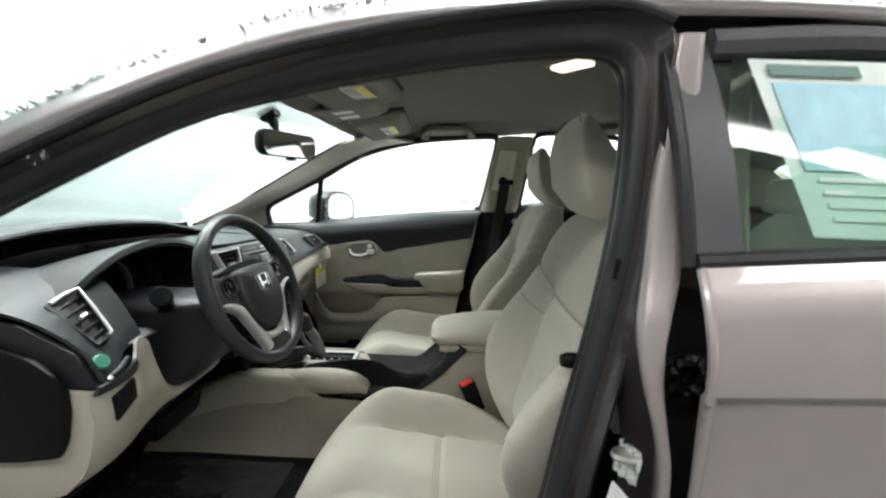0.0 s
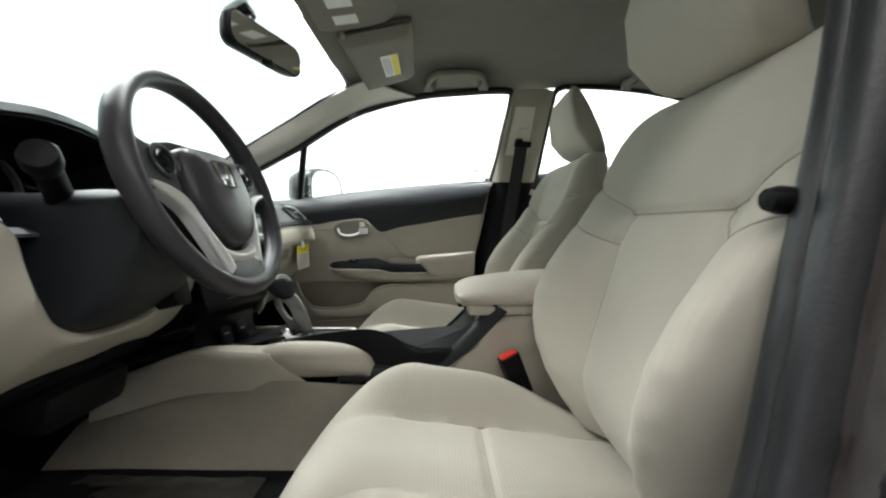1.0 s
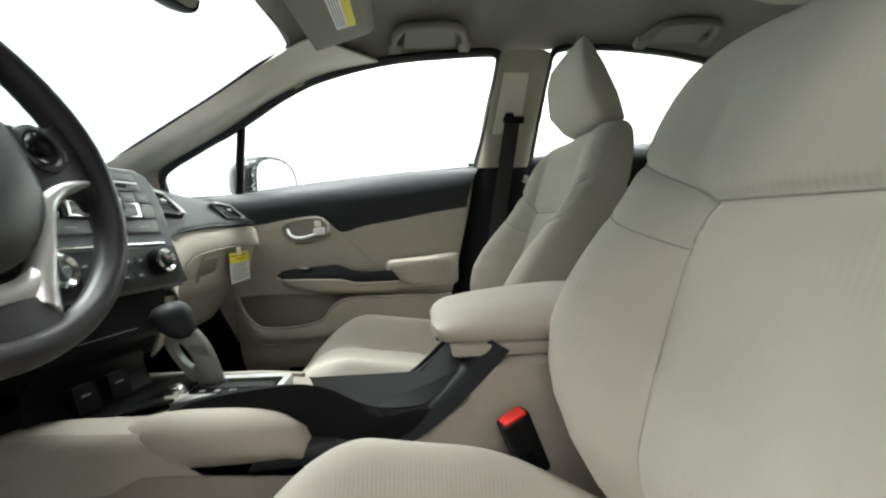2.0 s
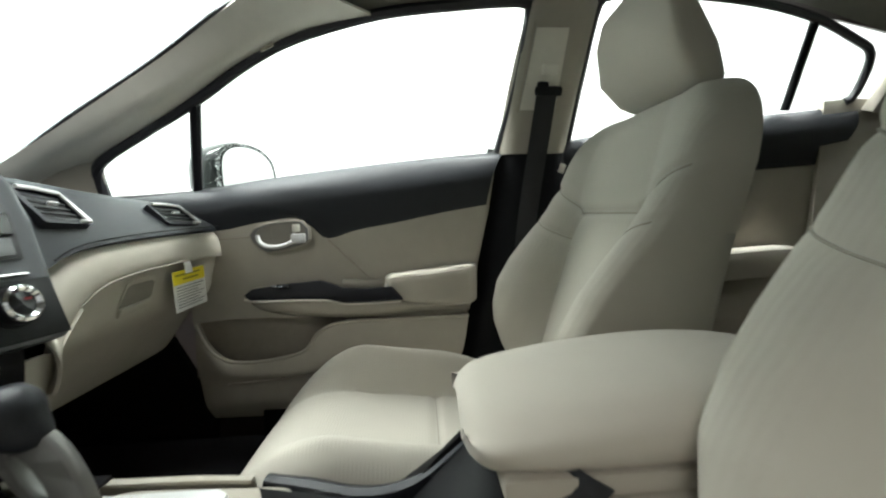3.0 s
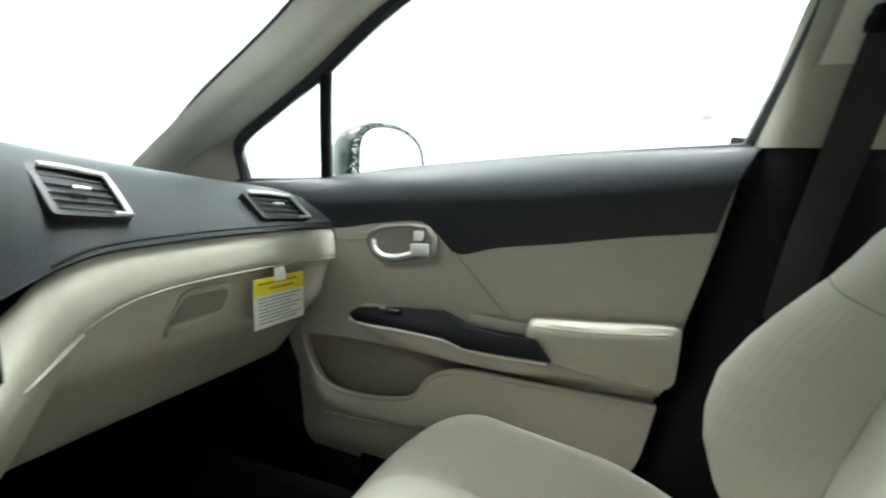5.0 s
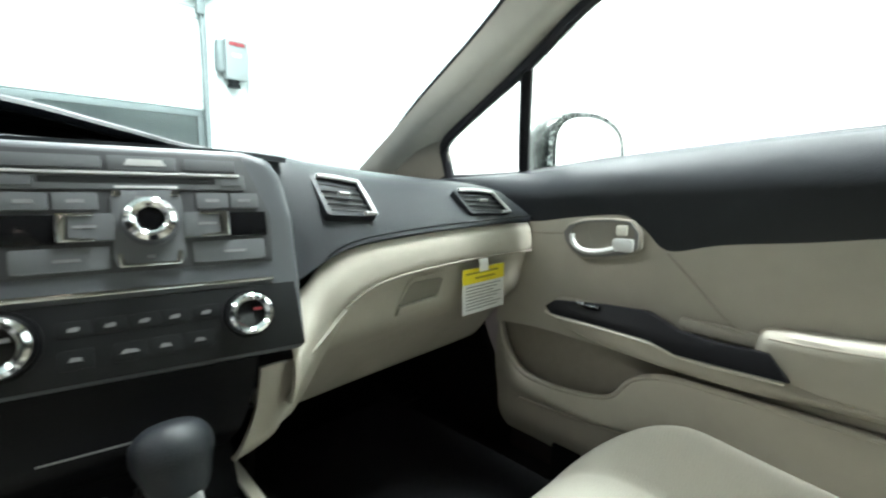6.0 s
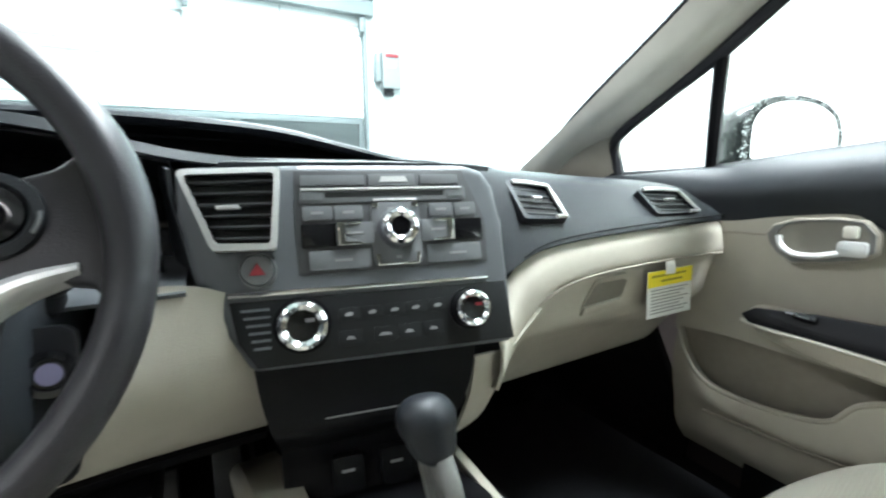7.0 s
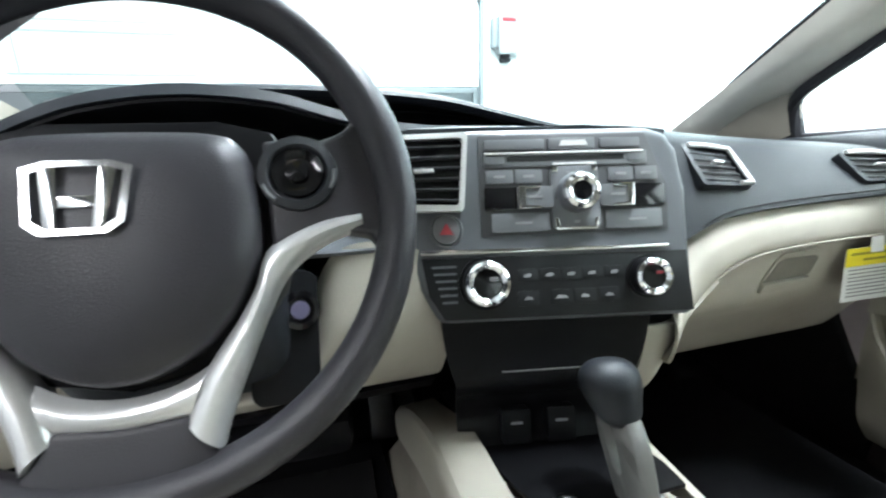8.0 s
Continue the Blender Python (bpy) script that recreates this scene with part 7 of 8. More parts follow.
        part("silver_spoke", skin([[P(*p, -0.012) for p in a], [P(*p, 0.004) for p in a], [P((p[0] + q[0]) / 2, (p[1] + q[1]) / 2, 0.011) for p, q in zip(a, b)], [P(*q, 0.004) for q in b], [P(*q, -0.012) for q in b]], 30, 12, 0.003), SILVER, o, "satin silver lower spoke")
    arch = [(-0.046, -0.092), (-0.026, -0.102), (0.0, -0.106), (0.026, -0.102), (0.046, -0.092)]
    arch2 = [(-0.036, -0.119), (-0.020, -0.122), (0.0, -0.123), (0.020, -0.122), (0.036, -0.119)]
    part("silver_bridge", skin([[P(*p, 0.002) for p in arch], [P((p[0] + q[0]) / 2, (p[1] + q[1]) / 2, 0.009) for p, q in zip(arch, arch2)], [P(*q, 0.004) for q in arch2]], 24, 8, 0.006), SILVER, o, "satin silver bridge")
    bs = [(-0.034, -0.119), (0.0, -0.122), (0.034, -0.119), (0.052, -0.146), (0.060, -0.158), (-0.060, -0.158), (-0.052, -0.146)]
    part("bottom_spoke", plate(M, bs, -0.014, 0.007, 0.004, 3), WHEEL, o, "dark bottom spoke")


steering_wheel()


# ---- console and shifter ----
def console():
    o = thing("centre_console", (0.35, -0.03, 0.30), "beige centre console with black tray and armrest box", "console")
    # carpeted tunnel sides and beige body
    # driver side in beige carpet, passenger side in the near-black one
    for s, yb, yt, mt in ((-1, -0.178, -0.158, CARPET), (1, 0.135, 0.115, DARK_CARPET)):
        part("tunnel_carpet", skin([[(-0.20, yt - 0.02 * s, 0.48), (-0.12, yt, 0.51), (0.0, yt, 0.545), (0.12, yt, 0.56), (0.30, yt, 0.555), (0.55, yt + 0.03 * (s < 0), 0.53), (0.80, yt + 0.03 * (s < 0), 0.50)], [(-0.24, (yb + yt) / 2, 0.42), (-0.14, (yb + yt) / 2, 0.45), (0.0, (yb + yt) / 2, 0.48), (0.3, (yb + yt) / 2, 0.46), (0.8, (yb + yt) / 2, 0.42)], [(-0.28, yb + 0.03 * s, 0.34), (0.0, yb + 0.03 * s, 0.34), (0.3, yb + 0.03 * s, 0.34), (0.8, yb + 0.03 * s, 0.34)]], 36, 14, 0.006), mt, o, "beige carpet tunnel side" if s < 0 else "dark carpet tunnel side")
    def sec(x, wl, wr, zt, zb, r=0.02, tuck=0.0, zr=0.0):
        zr = zr or zt
        q = 0.012 if zr < zt else r
        return [(x, -wl + tuck, zb), (x, -wl + tuck * 0.15, zb + (zt - r - zb) * 0.55), (x, -wl, zt - r), (x, -wl + r * 0.3, zt - r * 0.3), (x, -wl + r, zt), (x, -0.090 if zr < zt else -0.01, zt + 0.002 if zr == zt else (zt + zr) / 2), (x, wr - q, zr), (x, wr - q * 0.3, zr - q * 0.3), (x, wr, zr - q), (x, wr, zb)]
    st = [sec(-0.02, 0.128, 0.070, 0.550, 0.48), sec(0.06, 0.132, 0.064, 0.570, 0.50), sec(0.12, 0.146, 0.060, 0.605, 0.53, 0.02, 0.01, 0.588), sec(0.17, 0.158, 0.058, 0.628, 0.56, 0.025, 0.012, 0.604), sec(0.24, 0.164, 0.058, 0.632, 0.565, 0.03, 0.018, 0.608), sec(0.30, 0.158, 0.062, 0.626, 0.565, 0.03, 0.018, 0.606), sec(0.34, 0.138, 0.080, 0.606, 0.55, 0.022, 0.02, 0.590), sec(0.37, 0.104, 0.092, 0.560, 0.50), sec(0.42, 0.098, 0.096, 0.552, 0.44), sec(0.50, 0.098, 0.094, 0.575, 0.42), sec(0.56, 0.100, 0.094, 0.625, 0.40), sec(0.61, 0.104, 0.094, 0.680, 0.38), sec(0.88, 0.106, 0.092, 0.695, 0.36), sec(0.90, 0.105, 0.09, 0.66, 0.36)]
    rows = [spline(r, 34) for r in st]
    rows = list(zip(*[spline(c, 70) for c in zip(*rows)]))
    part("body", cap(sheet([list(r) for r in rows])), BEIGE_PL, o, "beige console body")
    part("flank", skin([[(-0.16, -0.172, 0.545), (-0.10, -0.166, 0.574), (-0.02, -0.162, 0.606), (0.03, -0.159, 0.616), (0.10, -0.156, 0.614), (0.16, -0.152, 0.612)], [(-0.16, -0.182, 0.53), (-0.10, -0.176, 0.560), (-0.02, -0.172, 0.592), (0.03, -0.169, 0.602), (0.10, -0.166, 0.600), (0.17, -0.160, 0.598)], [(-0.17, -0.178, 0.48), (-0.10, -0.172, 0.50), (-0.02, -0.168, 0.525), (0.04, -0.165, 0.535), (0.12, -0.160, 0.540), (0.24, -0.152, 0.548)]], 40, 10, 0.006), BEIGE_PL, o, "beige console flank")
    part("flank_top", skin([[(-0.16, -0.172, 0.544), (-0.02, -0.162, 0.605), (0.03, -0.159, 0.615), (0.10, -0.156, 0.613), (0.15, -0.152, 0.611)], [(-0.16, -0.12, 0.548), (-0.02, -0.112, 0.602), (0.03, -0.110, 0.612), (0.10, -0.108, 0.614), (0.15, -0.105, 0.614)]], 30, 5, 0.004), BEIGE_PL, o)
    part("bin_floor", skin([[(-0.14, -0.112, 0.570), (-0.14, 0.062, 0.570)], [(0.0, -0.108, 0.594), (0.0, 0.060, 0.594)], [(0.07, -0.104, 0.604), (0.07, 0.058, 0.604)], [(0.125, -0.100, 0.622), (0.125, 0.056, 0.622)], [(0.165, -0.09, 0.628), (0.165, 0.05, 0.628)]], 10, 20, 0.004), BLACK, o, "black bin floor")
    part("edge_strip", skin([[(-0.03, 0.068, 0.602), (0.03, 0.064, 0.608), (0.10, 0.062, 0.612), (0.16, 0.062, 0.610), (0.24, 0.060, 0.612), (0.30, 0.064, 0.608)], [(-0.03, 0.082, 0.600), (0.03, 0.078, 0.606), (0.10, 0.074, 0.610), (0.16, 0.074, 0.608), (0.24, 0.072, 0.610), (0.30, 0.076, 0.604)], [(-0.03, 0.088, 0.56), (0.03, 0.084, 0.565), (0.10, 0.080, 0.57), (0.16, 0.080, 0.575), (0.24, 0.078, 0.58), (0.30, 0.084, 0.57)]], 24, 6, 0.004), BEIGE_PL, o, "beige console edge")
    # black tray and its rising side trims
    for s in (-1, 1):
        w = 0.104 if s < 0 else 0.100
        lo = [(0.285, s * (w + 0.042), 0.556), (0.35, s * (w + 0.024), 0.552), (0.425, s * w, 0.552), (0.485, s * w, 0.564), (0.540, s * w, 0.604), (0.588, s * w, 0.652), (0.625, s * w, 0.693)]
        hi = [(0.295, s * (w + 0.040), 0.570), (0.35, s * (w + 0.020), 0.574), (0.42, s * (w - 0.004), 0.576), (0.478, s * (w - 0.006), 0.588), (0.530, s * (w - 0.006), 0.628), (0.573, s * (w - 0.006), 0.674), (0.602, s * (w - 0.006), 0.706)]
        hi2 = [(x - 0.003, y - s * 0.022, z + 0.002) for x, y, z in hi]
        lo2 = [(x + 0.002, y - s * 0.022, z - 0.03) for x, y, z in lo]
        part("side_trim", skin([lo, hi, hi2, lo2], 36, 12, 0.003), DASH, o, "charcoal tray side trim")
    part("tray_wall", skin([[(0.17, -0.110, 0.600), (0.28, -0.110, 0.590), (0.38, -0.106, 0.570), (0.44, -0.104, 0.562), (0.53, -0.100, 0.60)], [(0.17, -0.108, 0.622), (0.26, -0.106, 0.639), (0.32, -0.105, 0.646), (0.35, -0.104, 0.644), (0.384, -0.103, 0.632), (0.42, -0.102, 0.613), (0.463, -0.101, 0.604), (0.53, -0.098, 0.616)], [(0.17, -0.090, 0.623), (0.26, -0.090, 0.641), (0.32, -0.089, 0.648), (0.35, -0.088, 0.646), (0.384, -0.087, 0.634), (0.42, -0.086, 0.615), (0.463, -0.085, 0.606), (0.53, -0.084, 0.618)], [(0.17, -0.088, 0.60), (0.28, -0.086, 0.59), (0.38, -0.084, 0.56), (0.44, -0.084, 0.550), (0.53, -0.082, 0.58)]], 30, 10, 0.003), BLACK, o, "black tray wall")
    part("tray_wall", skin([[(0.31, 0.070, 0.60), (0.38, 0.088, 0.575), (0.44, 0.094, 0.57), (0.56, 0.094, 0.66)], [(0.31, 0.066, 0.592), (0.37, 0.084, 0.578), (0.42, 0.088, 0.572), (0.45, 0.088, 0.578), (0.485, 0.088, 0.600), (0.55, 0.088, 0.664)], [(0.31, 0.056, 0.592), (0.37, 0.074, 0.578), (0.42, 0.078, 0.572), (0.45, 0.078, 0.578), (0.485, 0.078, 0.600), (0.55, 0.078, 0.664)], [(0.31, 0.056, 0.56), (0.38, 0.072, 0.53), (0.44, 0.076, 0.53), (0.56, 0.076, 0.60)]], 24, 8, 0.003), BLACK, o, "black tray wall")
    part("tray_floor", slab([(0.305, -0.085, 0.598), (0.33, -0.085, 0.560), (0.46, -0.09, 0.556), (0.56, -0.09, 0.660), (0.56, 0.085, 0.660), (0.46, 0.085, 0.556), (0.33, 0.07, 0.560), (0.305, 0.06, 0.598)], (0, 0, 0.004)), BLACK, o)
    for y in (-0.045, 0.045):
        part("cup_ring", lathe(frame_of((0.398, y, 0.566), (1, 0, 0), (-0.02, 0, 1)), [(0.034, -0.05), (0.036, 0.0), (0.040, 0.004), (0.042, 0.0), (0.040, -0.05)], 28), BLACK_GLOSS, o, "black cup holder")
    # shift gate
    m = frame_of((0.222, -0.026, 0.617), (1, 0, 0.02), (-0.02, 0, 1))
    bz = part("gate_plate", plate(m, [(-0.066, -0.058), (0.06, -0.062), (0.072, -0.045), (0.074, 0.045), (0.062, 0.054), (-0.068, 0.052)], -0.014, 0.006, 0.004), SATIN, o, "silver shift gate plate")
    part("gate_panel", plate(m, round_rect(-0.056, -0.030, 0.064, 0.030, 0.008), 0.0055, 0.0068), BLACK_GLOSS, bz, "black gate panel")
    # flat near-black plate paints the dark inside the gate slot
    part("gate_slot", plate(m, round_rect(-0.052, -0.012, 0.060, 0.008, 0.008), 0.0068, 0.0078), DEEP, bz)
    for j in range(5):
        part("gear_mark", plate(m, rect(-0.042 + 0.022 * j, -0.026, -0.034 + 0.022 * j, -0.018), 0.0068, 0.0076), MARK, bz)
    part("gate_end", lathe(frame_of((0.162, -0.078, 0.632), (1, 0, 0), (0, -1, 0.1)), [(0, -0.01), (0.012, -0.01), (0.013, 0.0), (0.010, 0.008), (0, 0.009)], 18), CHROME, bz)
    # shifter: flat silver stem with an oval hole, and a black knob
    m = frame_of((0, -0.012, 0), (1, 0, 0), (0, -1, 0))
    stem = [(0.186, 0.604), (0.199, 0.620), (0.193, 0.648), (0.183, 0.674), (0.170, 0.696), (0.152, 0.712), (0.130, 0.708), (0.115, 0.694), (0.120, 0.676), (0.140, 0.646), (0.170, 0.610)]
    outer = [(p.x, p.y) for p in spline([(x, z, 0) for x, z in stem + stem[:1]], 41)][:-1]
    hole = []
    for k in range(40):
        a = 2 * math.pi * k / 40
        hole.append((0.1450 + 0.0125 * math.cos(a) + 0.0062 * math.sin(a), 0.6690 - 0.0190 * math.cos(a) + 0.0040 * math.sin(a)))
    mean = (0.155, 0.664)
    grow = lambda q, c, k: [(c[0] + (x - c[0]) * k, c[1] + (z - c[1]) * k) for x, z in q]
    loops = [(grow(outer, mean, 0.93), -0.0085), (grow(outer, mean, 0.98), -0.006), (outer, -0.002), (outer, 0.002), (grow(outer, mean, 0.98), 0.006), (grow(outer, mean, 0.93), 0.0085), (grow(hole, (0.145, 0.669), 1.10), 0.008), (hole, 0.005), (hole, -0.005), (grow(hole, (0.145, 0.669), 1.10), -0.008)]
    part("shifter_stem", sheet([[m @ Vector((x, z, w)) for x, z in q] for q, w in loops], close_u=True, close_v=True), STEM, o, "flat silver shift stem with an oval hole", smooth=60)
    part("stem_boot", lathe(frame_of((0.188, -0.012, 0.612), (1, 0, 0), (-0.15, 0, 1)), [(0, -0.012), (0.026, -0.012), (0.024, 0.004), (0.016, 0.012), (0, 0.012)], 24), BLACK, o, "black stem boot")
    K = frame_of((0.130, -0.014, 0.722), (1, 0, 0.35), (-0.35, 0, 1)) @ Matrix.Scale(0.92, 4)
    prof = spline([(0.011, -0.034, 0.010), (0.020, -0.026, 0.007), (0.026, -0.010, 0.001), (0.030, 0.004, -0.002), (0.028, 0.017, -0.004), (0.018, 0.027, -0.004), (0.003, 0.030, -0.004)], 22)
    kn = [[K @ Vector((p.z + p.x * math.cos(t), p.x * 1.04 * math.sin(t), p.y)) for t in (2 * math.pi * i / 28 for i in range(28))] for p in prof]
    part("shifter_knob", cap(sheet(kn, close_u=True)), DASH, o, "black shift knob", smooth=80)
    return o


def armrest():
    o = thing("armrest_lid", (0.7, -0.01, 0.69), "padded beige cloth armrest lid on the console box", "armrest")
    def sec(x, wl, wr, zt, zb):
        return [(x, -wl + 0.012, zb), (x, -wl, zb + 0.014), (x, -wl - 0.002, (zt + zb) / 2), (x, -wl + 0.010, zt - 0.012), (x, -wl + 0.035, zt - 0.001), (x, -0.008, zt + 0.005), (x, wr - 0.035, zt - 0.001), (x, wr - 0.010, zt - 0.012), (x, wr + 0.002, (zt + zb) / 2), (x, wr, zb + 0.014), (x, wr - 0.012, zb)]
    st = [sec(0.518, 0.066, 0.055, 0.724, 0.712), sec(0.526, 0.086, 0.070, 0.735, 0.704), sec(0.55, 0.098, 0.080, 0.745, 0.699), sec(0.62, 0.103, 0.086, 0.757, 0.701), sec(0.72, 0.103, 0.086, 0.768, 0.705), sec(0.80, 0.101, 0.085, 0.766, 0.708), sec(0.845, 0.096, 0.080, 0.756, 0.71), sec(0.858, 0.080, 0.066, 0.742, 0.72)]
    rows = [spline(r, 36) for r in st]
    rows = list(zip(*[spline(c, 44) for c in zip(*rows)]))
    part("pad", cap(sheet([list(r) for r in rows], close_u=False)), CLOTH, o, smooth=60)
    part("lid_base", box((0.71, -0.01, 0.697), (0.33, 0.18, 0.018), 0.006, (0, -2.0, 0)), BEIGE_PL, o)
    part("release_tab", box((0.532, -0.01, 0.694), (0.012, 0.03, 0.016), 0.003), BLACK, o)


console()
armrest()


# ---- overhead ----
def lining_z(x, y):
    """Height of the headliner over a place near the windscreen."""
    a = abs(y)
    zc = 1.338 + (x - 0.17) * 0.174
    return zc - 0.004 * min(1.0, a / 0.28) - 0.055 * max(0.0, a - 0.28)


def sun_visor(s):
    o = thing("sun_visor", (0.30, 0.28 * s, 1.33), "folded beige cloth sun visor with a warning label", "sun visor", "sun visors")
    A, B, C, D = Vector((0.222, 0.125, 0)), Vector((0.395, 0.105, 0)), Vector((0.385, 0.42, 0)), Vector((0.240, 0.475, 0))
    if s < 0:
        A, B, C, D = [p + Vector((0.03, 0.035, 0)) for p in (A, B, C, D)]
    def at(u, v, drop):
        p = A.lerp(B, u).lerp(D.lerp(C, u), v)
        return Vector((p.x, p.y * s, lining_z(p.x, p.y) - drop))
    n = 18
    def edge(u, v):
        q = min(u, 1 - u) / 0.10, min(v, 1 - v) / 0.07
        return (1 - clamp(1 - min(q)) ** 2.2) ** 0.5
    low = [[at(i / n, j / n, 0.012 + 0.016 * edge(i / n, j / n)) for j in range(n + 1)] for i in range(n + 1)]
    bm = sheet(low)
    bmesh.ops.recalc_face_normals(bm, faces=bm.faces)
    bmesh.ops.solidify(bm, geom=bm.faces[:] + bm.edges[:] + bm.verts[:], thickness=0.010)
    part("flap", bm, VISOR, o, smooth=60)
    # dark rod drawn in place of the shadow gap round the flap
    part("flap_gap", tube([at(u, v, 0.008) for u, v in ((0, 0.02), (0.5, -0.012), (0.98, -0.012), (1.02, 0.03), (1.02, 0.5), (1.02, 0.96), (0.98, 1.01), (0.5, 1.015), (0, 1.0))], 0.006, 8, 50), mat("gap_shade_dark", (0.10, 0.095, 0.085), 0.9), o, "dark rod for the shadow gap round the visor")
    def card(nm, u0, v0, u1, v1, mt, k, lab=""):
        part(nm, skin([[at(u0, v0, k), at(u0, v1, k)], [at(u1, v0, k), at(u1, v1, k)]], 5, 4, 0.0006), mt, o, lab)
    card("label", 0.50, 0.33, 0.80, 0.76, PAPER, 0.0392, "white warning label")
    card("label_head", 0.68, 0.33, 0.80, 0.76, YELLOW, 0.0402, "yellow label band")
    for j in range(4):
        card("print_bar", 0.53 + 0.035 * j, 0.37, 0.542 + 0.035 * j, 0.72, INK, 0.0400)
    part("hinge_rod", tube([at(0.06, 0.06, 0.02), at(0.06, -0.05, 0.018)], 0.006, 8), BEIGE_PL, o)
    part("hinge_clip", box(at(0.10, 0.10, 0.026), (0.028, 0.022, 0.016), 0.005), BLACK, o)
    part("pivot", lathe(frame_of(at(0.02, 1.03, 0.012), (1, 0, 0), (0, 0, -1)), [(0, -0.01), (0.018, -0.01), (0.018, 0.004), (0.010, 0.012), (0, 0.012)], 18), BEIGE_PL, o)


def map_lamp():
    o = thing("map_lamp_console", (0.28, -0.02, 1.36), "beige overhead console with two map lamps", "map lamp")
    def at(x, y, k):
        return Vector((x, y - 0.02, lining_z(x, y) - k))
    part("housing", skin([[at(0.185, y, 0.004) for y in (-0.085, 0, 0.085)], [at(0.195, y, 0.018) for y in (-0.090, 0, 0.090)], [at(0.27, y, 0.022) for y in (-0.092, 0, 0.092)], [at(0.345, y, 0.018) for y in (-0.085, 0, 0.085)], [at(0.365, y, 0.003) for y in (-0.07, 0, 0.07)]], 12, 18, 0.006), VISOR, o)
    for y in (-0.030, 0.044):
        part("lens", skin([[at(0.232, y - 0.020, 0.0245), at(0.232, y + 0.020, 0.0245)], [at(0.285, y - 0.020, 0.0255), at(0.285, y + 0.020, 0.0255)]], 4, 5, 0.003), PAPER, o, "frosted lamp lens")
    part("mic_cover", skin([[at(0.31, -0.03, 0.0225), at(0.31, 0.03, 0.0225)], [at(0.335, -0.03, 0.0215), at(0.335, 0.03, 0.0215)]], 4, 4, 0.002), BEIGE_PL, o)


def inside_mirror():
    o = thing("rear_view_mirror", (0.05, -0.04, 1.28), "black rear-view mirror hanging from the windscreen", "rear-view mirror")
    M = frame_of((0.106, -0.040, 1.236), (0.27, 1, 0.0), (1, -0.30, 0.04))
    prof = round_rect(-0.118, -0.034, 0.118, 0.034, 0.026, 6)
    rows = [[M @ Vector((u * k, v * k, w)) for u, v in prof] for k, w in ((0.90, 0.004), (0.97, 0.006), (1.0, 0.0), (0.98, -0.012), (0.88, -0.026), (0.6, -0.034))]
    part("shell", cap(sheet(rows, close_u=True)), BLACK, o, "black mirror shell")
    part("mirror_glass", plate(M, [(u * 0.92, v * 0.90) for u, v in prof], 0.004, 0.0075), MIRROR, o, "mirror glass")
    part("stem", tube([(0.085, -0.02, 1.25), (0.06, -0.01, 1.275), (0.045, 0.0, 1.31)], [0.012, 0.010, 0.014], 10, 12), BLACK, o)
    part("mount", box((0.035, 0.0, 1.322), (0.05, 0.05, 0.03), 0.008, (0, -27, 0)), BLACK, o)
    part("dip_tab", box((0.112, -0.04, 1.199), (0.02, 0.03, 0.012), 0.004), BLACK, o)


def dome_lamp():
    o = thing("dome_lamp", (0.786, -0.361, 1.385), "lit narrow dome lamp glowing warm on the headliner", "dome lamp")
    m = frame_of((0.786, -0.361, 1.392), (0.62, -0.78, 0), (0, 0, -1))
    part("bezel", plate(m, round_rect(-0.052, -0.026, 0.048, 0.026, 0.012), -0.004, 0.009, 0.003), BEIGE_PL, o)
    part("lens", plate(m, round_rect(-0.036, -0.021, 0.044, 0.021, 0.009), 0.008, 0.015, 0.003), DOME, o, "glowing warm lens")
    part("switch", plate(m, round_rect(-0.049, -0.014, -0.039, 0.014, 0.003), 0.008, 0.013, 0.002), SHADED, o)


def grab_handle(x):
    dz = 0.0 if x < 0.8 else 0.026
    o = thing("grab_handle", (x, 0.5, 1.34 + dz), "folded beige grab handle above the door", "grab handle", "grab handles")
    part("bar", tube([(x - 0.096, 0.515, 1.330 + dz), (x - 0.090, 0.47, 1.338 + dz), (x - 0.074, 0.432, 1.346 + dz), (x - 0.04, 0.420, 1.350 + dz), (x, 0.418, 1.352 + dz), (x + 0.04, 0.420, 1.354 + dz), (x + 0.074, 0.432, 1.352 + dz), (x + 0.090, 0.47, 1.346 + dz), (x + 0.096, 0.515, 1.340 + dz)], 0.0105, 10, 44), VISOR, o)
    part("backing", skin([[(x - 0.07, 0.515, 1.338 + dz), (x + 0.07, 0.515, 1.346 + dz)], [(x - 0.06, 0.44, 1.354 + dz), (x + 0.06, 0.44, 1.362 + dz)]], 6, 5, 0.006), VISOR, o)
    for sx, z in ((-0.092, 1.333), (0.092, 1.343)):
        part("foot", box((x + sx, 0.505, z + dz), (0.034, 0.034, 0.024), 0.008, (-20, 0, 0)), VISOR, o)


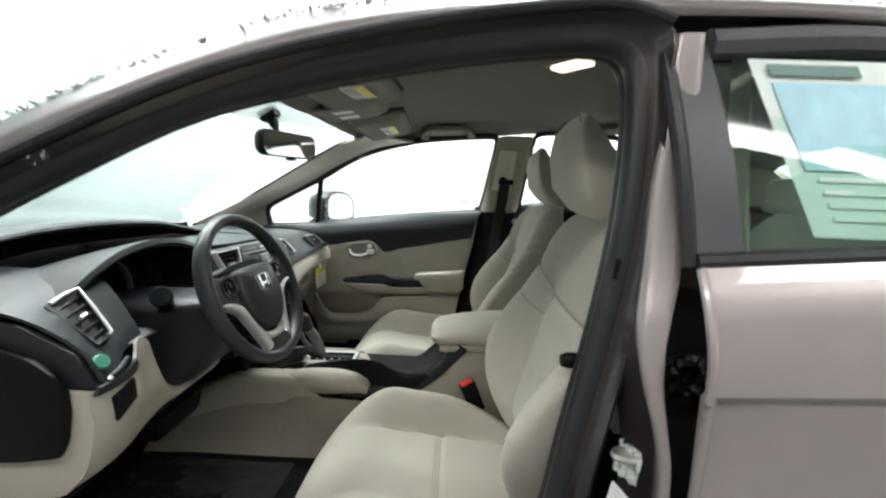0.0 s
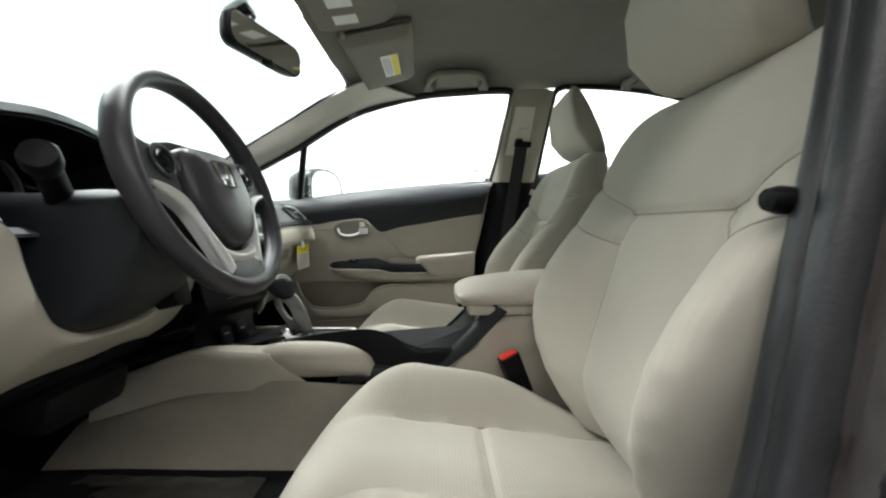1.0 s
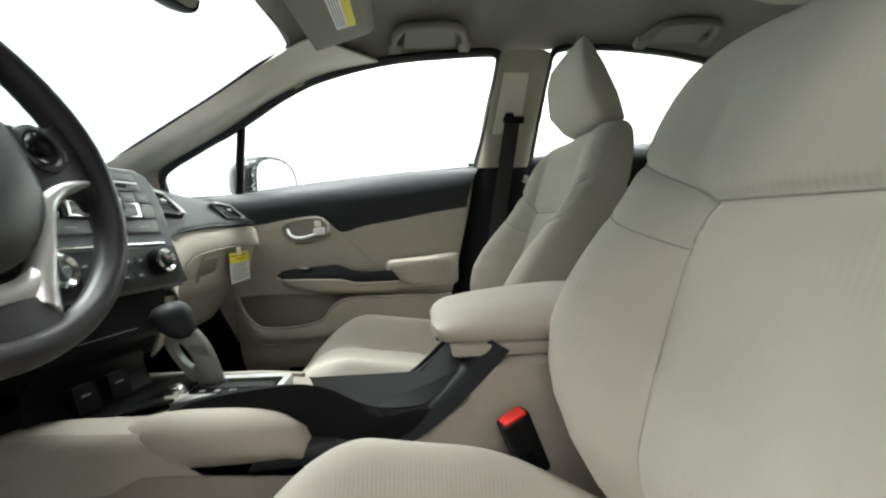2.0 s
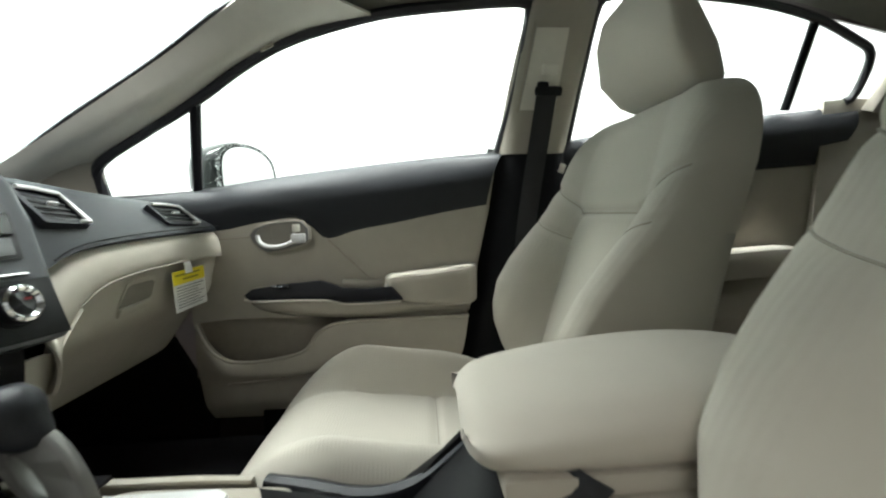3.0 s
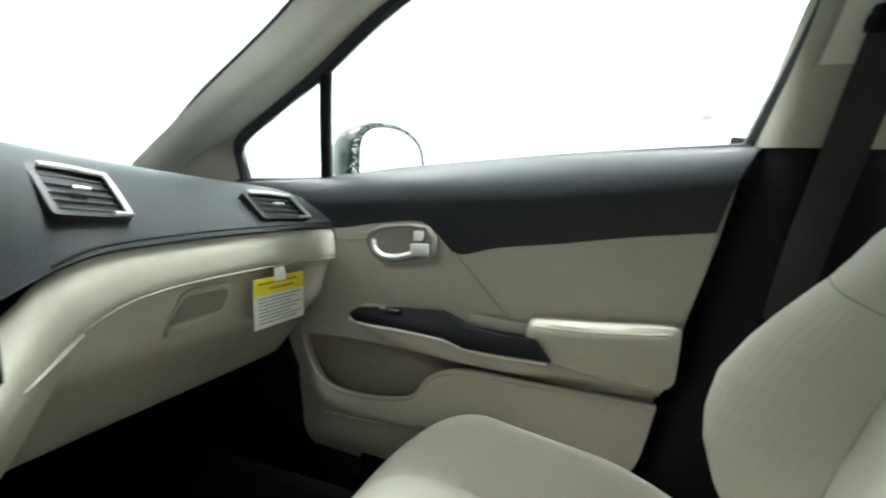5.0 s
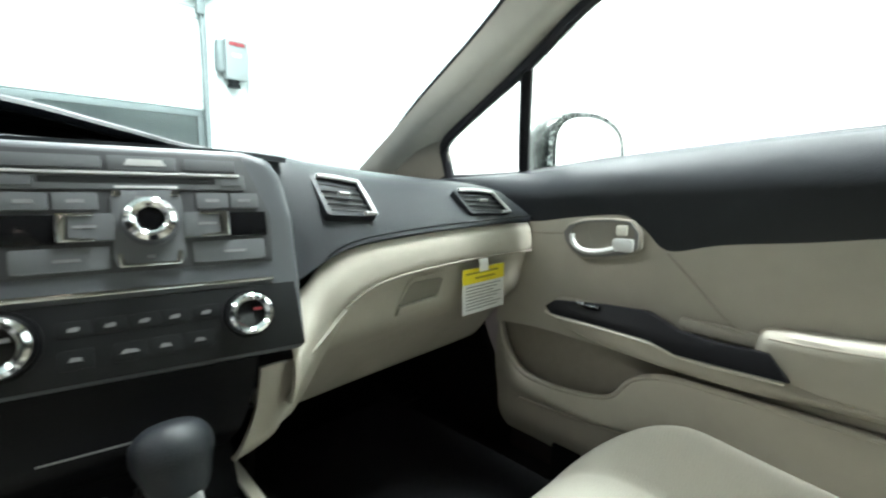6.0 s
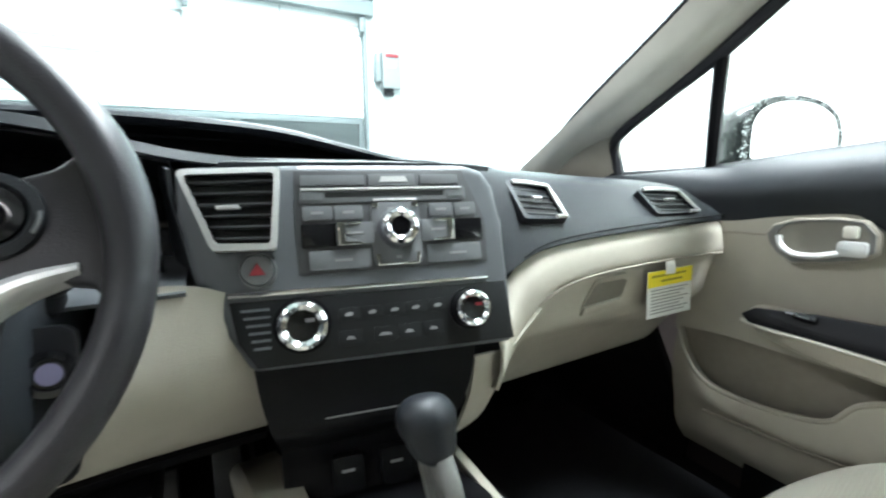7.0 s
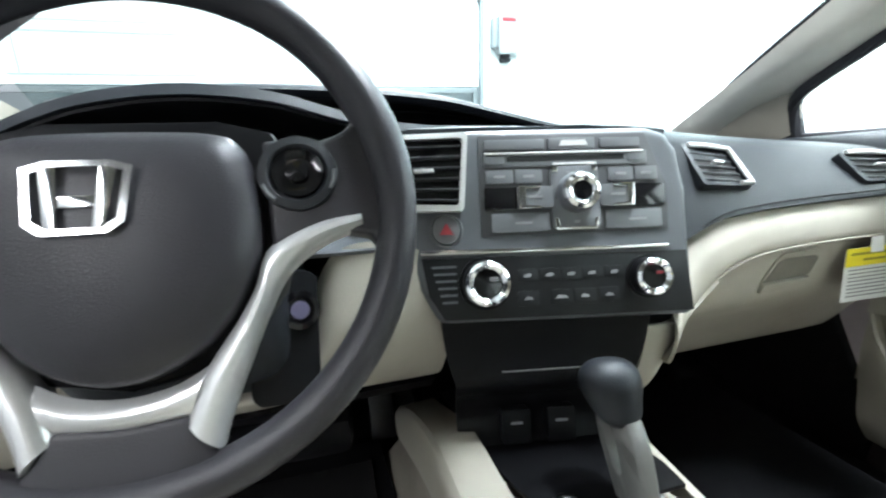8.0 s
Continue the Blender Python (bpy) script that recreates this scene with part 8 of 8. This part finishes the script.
sun_visor(1)
sun_visor(-1)
map_lamp()
inside_mirror()
dome_lamp()
grab_handle(0.53)
grab_handle(1.20)


# ---- footwell ----
def floor_mat(y0):
    o = thing("floor_mat", (0.0, y0, 0.345), "black carpet floor mat under crinkled clear film", "floor mat", "floor mats")
    part("carpet", slab([(-0.30, y0 - 0.20, 0.345), (-0.28, y0 + 0.17, 0.345), (0.10, y0 + 0.20, 0.345), (0.24, y0 + 0.20, 0.345), (0.24, y0 - 0.22, 0.345), (-0.2, y0 - 0.24, 0.345)], (0, 0, 0.055), 0.006), MAT_BLACK, o)
    if y0 < 0:
        rows = []
        for i in range(26):
            rows.append([Vector((-0.22 + 0.40 * i / 25, y0 - 0.15 + 0.30 * j / 25, 0.4025 + 0.007 * abs(noise.noise((i * 0.37, j * 0.41, 3.3))) + 0.004 * abs(noise.noise((i * 0.9, j * 0.8, 7.3))))) for j in range(26)])
        part("film", sheet(rows), FILM, o, "crinkled clear film")


def tunnel_front():
    part("tunnel_front", skin([[(-0.62, -0.13, 0.40), (-0.62, 0.13, 0.40)], [(-0.62, -0.11, 0.52), (-0.62, 0.11, 0.52)], [(-0.15, -0.13, 0.54), (-0.15, 0.12, 0.54)]], 8, 8, 0.01), DARK_CARPET, body)
    for y in (-0.145, 0.135):
        part("tunnel_front", slab([(-0.62, y, 0.34), (-0.16, y, 0.34), (-0.12, y, 0.53), (-0.62, y, 0.52)], (0, 0.012, 0)), DARK_CARPET, body)


tunnel_front()


def pedals():
    for y, w, nm, lb in ((-0.30, 0.075, "brake_pedal", "black rubber brake pedal on its arm"), (-0.185, 0.05, "accelerator_pedal", "black accelerator pedal hanging in the footwell")):
        o = thing(nm, (-0.38, y, 0.40), lb, "pedal")
        part("pad", box((-0.36, y, 0.40), (0.018, w, 0.06 if w > 0.06 else 0.15), 0.006, (0, -28, 0)), RUBBER, o)
        part("arm", tube([(-0.37, y, 0.41), (-0.42, y, 0.50), (-0.44, y, 0.62)], 0.009, 8, 10), BLACK, o)


floor_mat(-0.37)
floor_mat(0.37)
pedals()
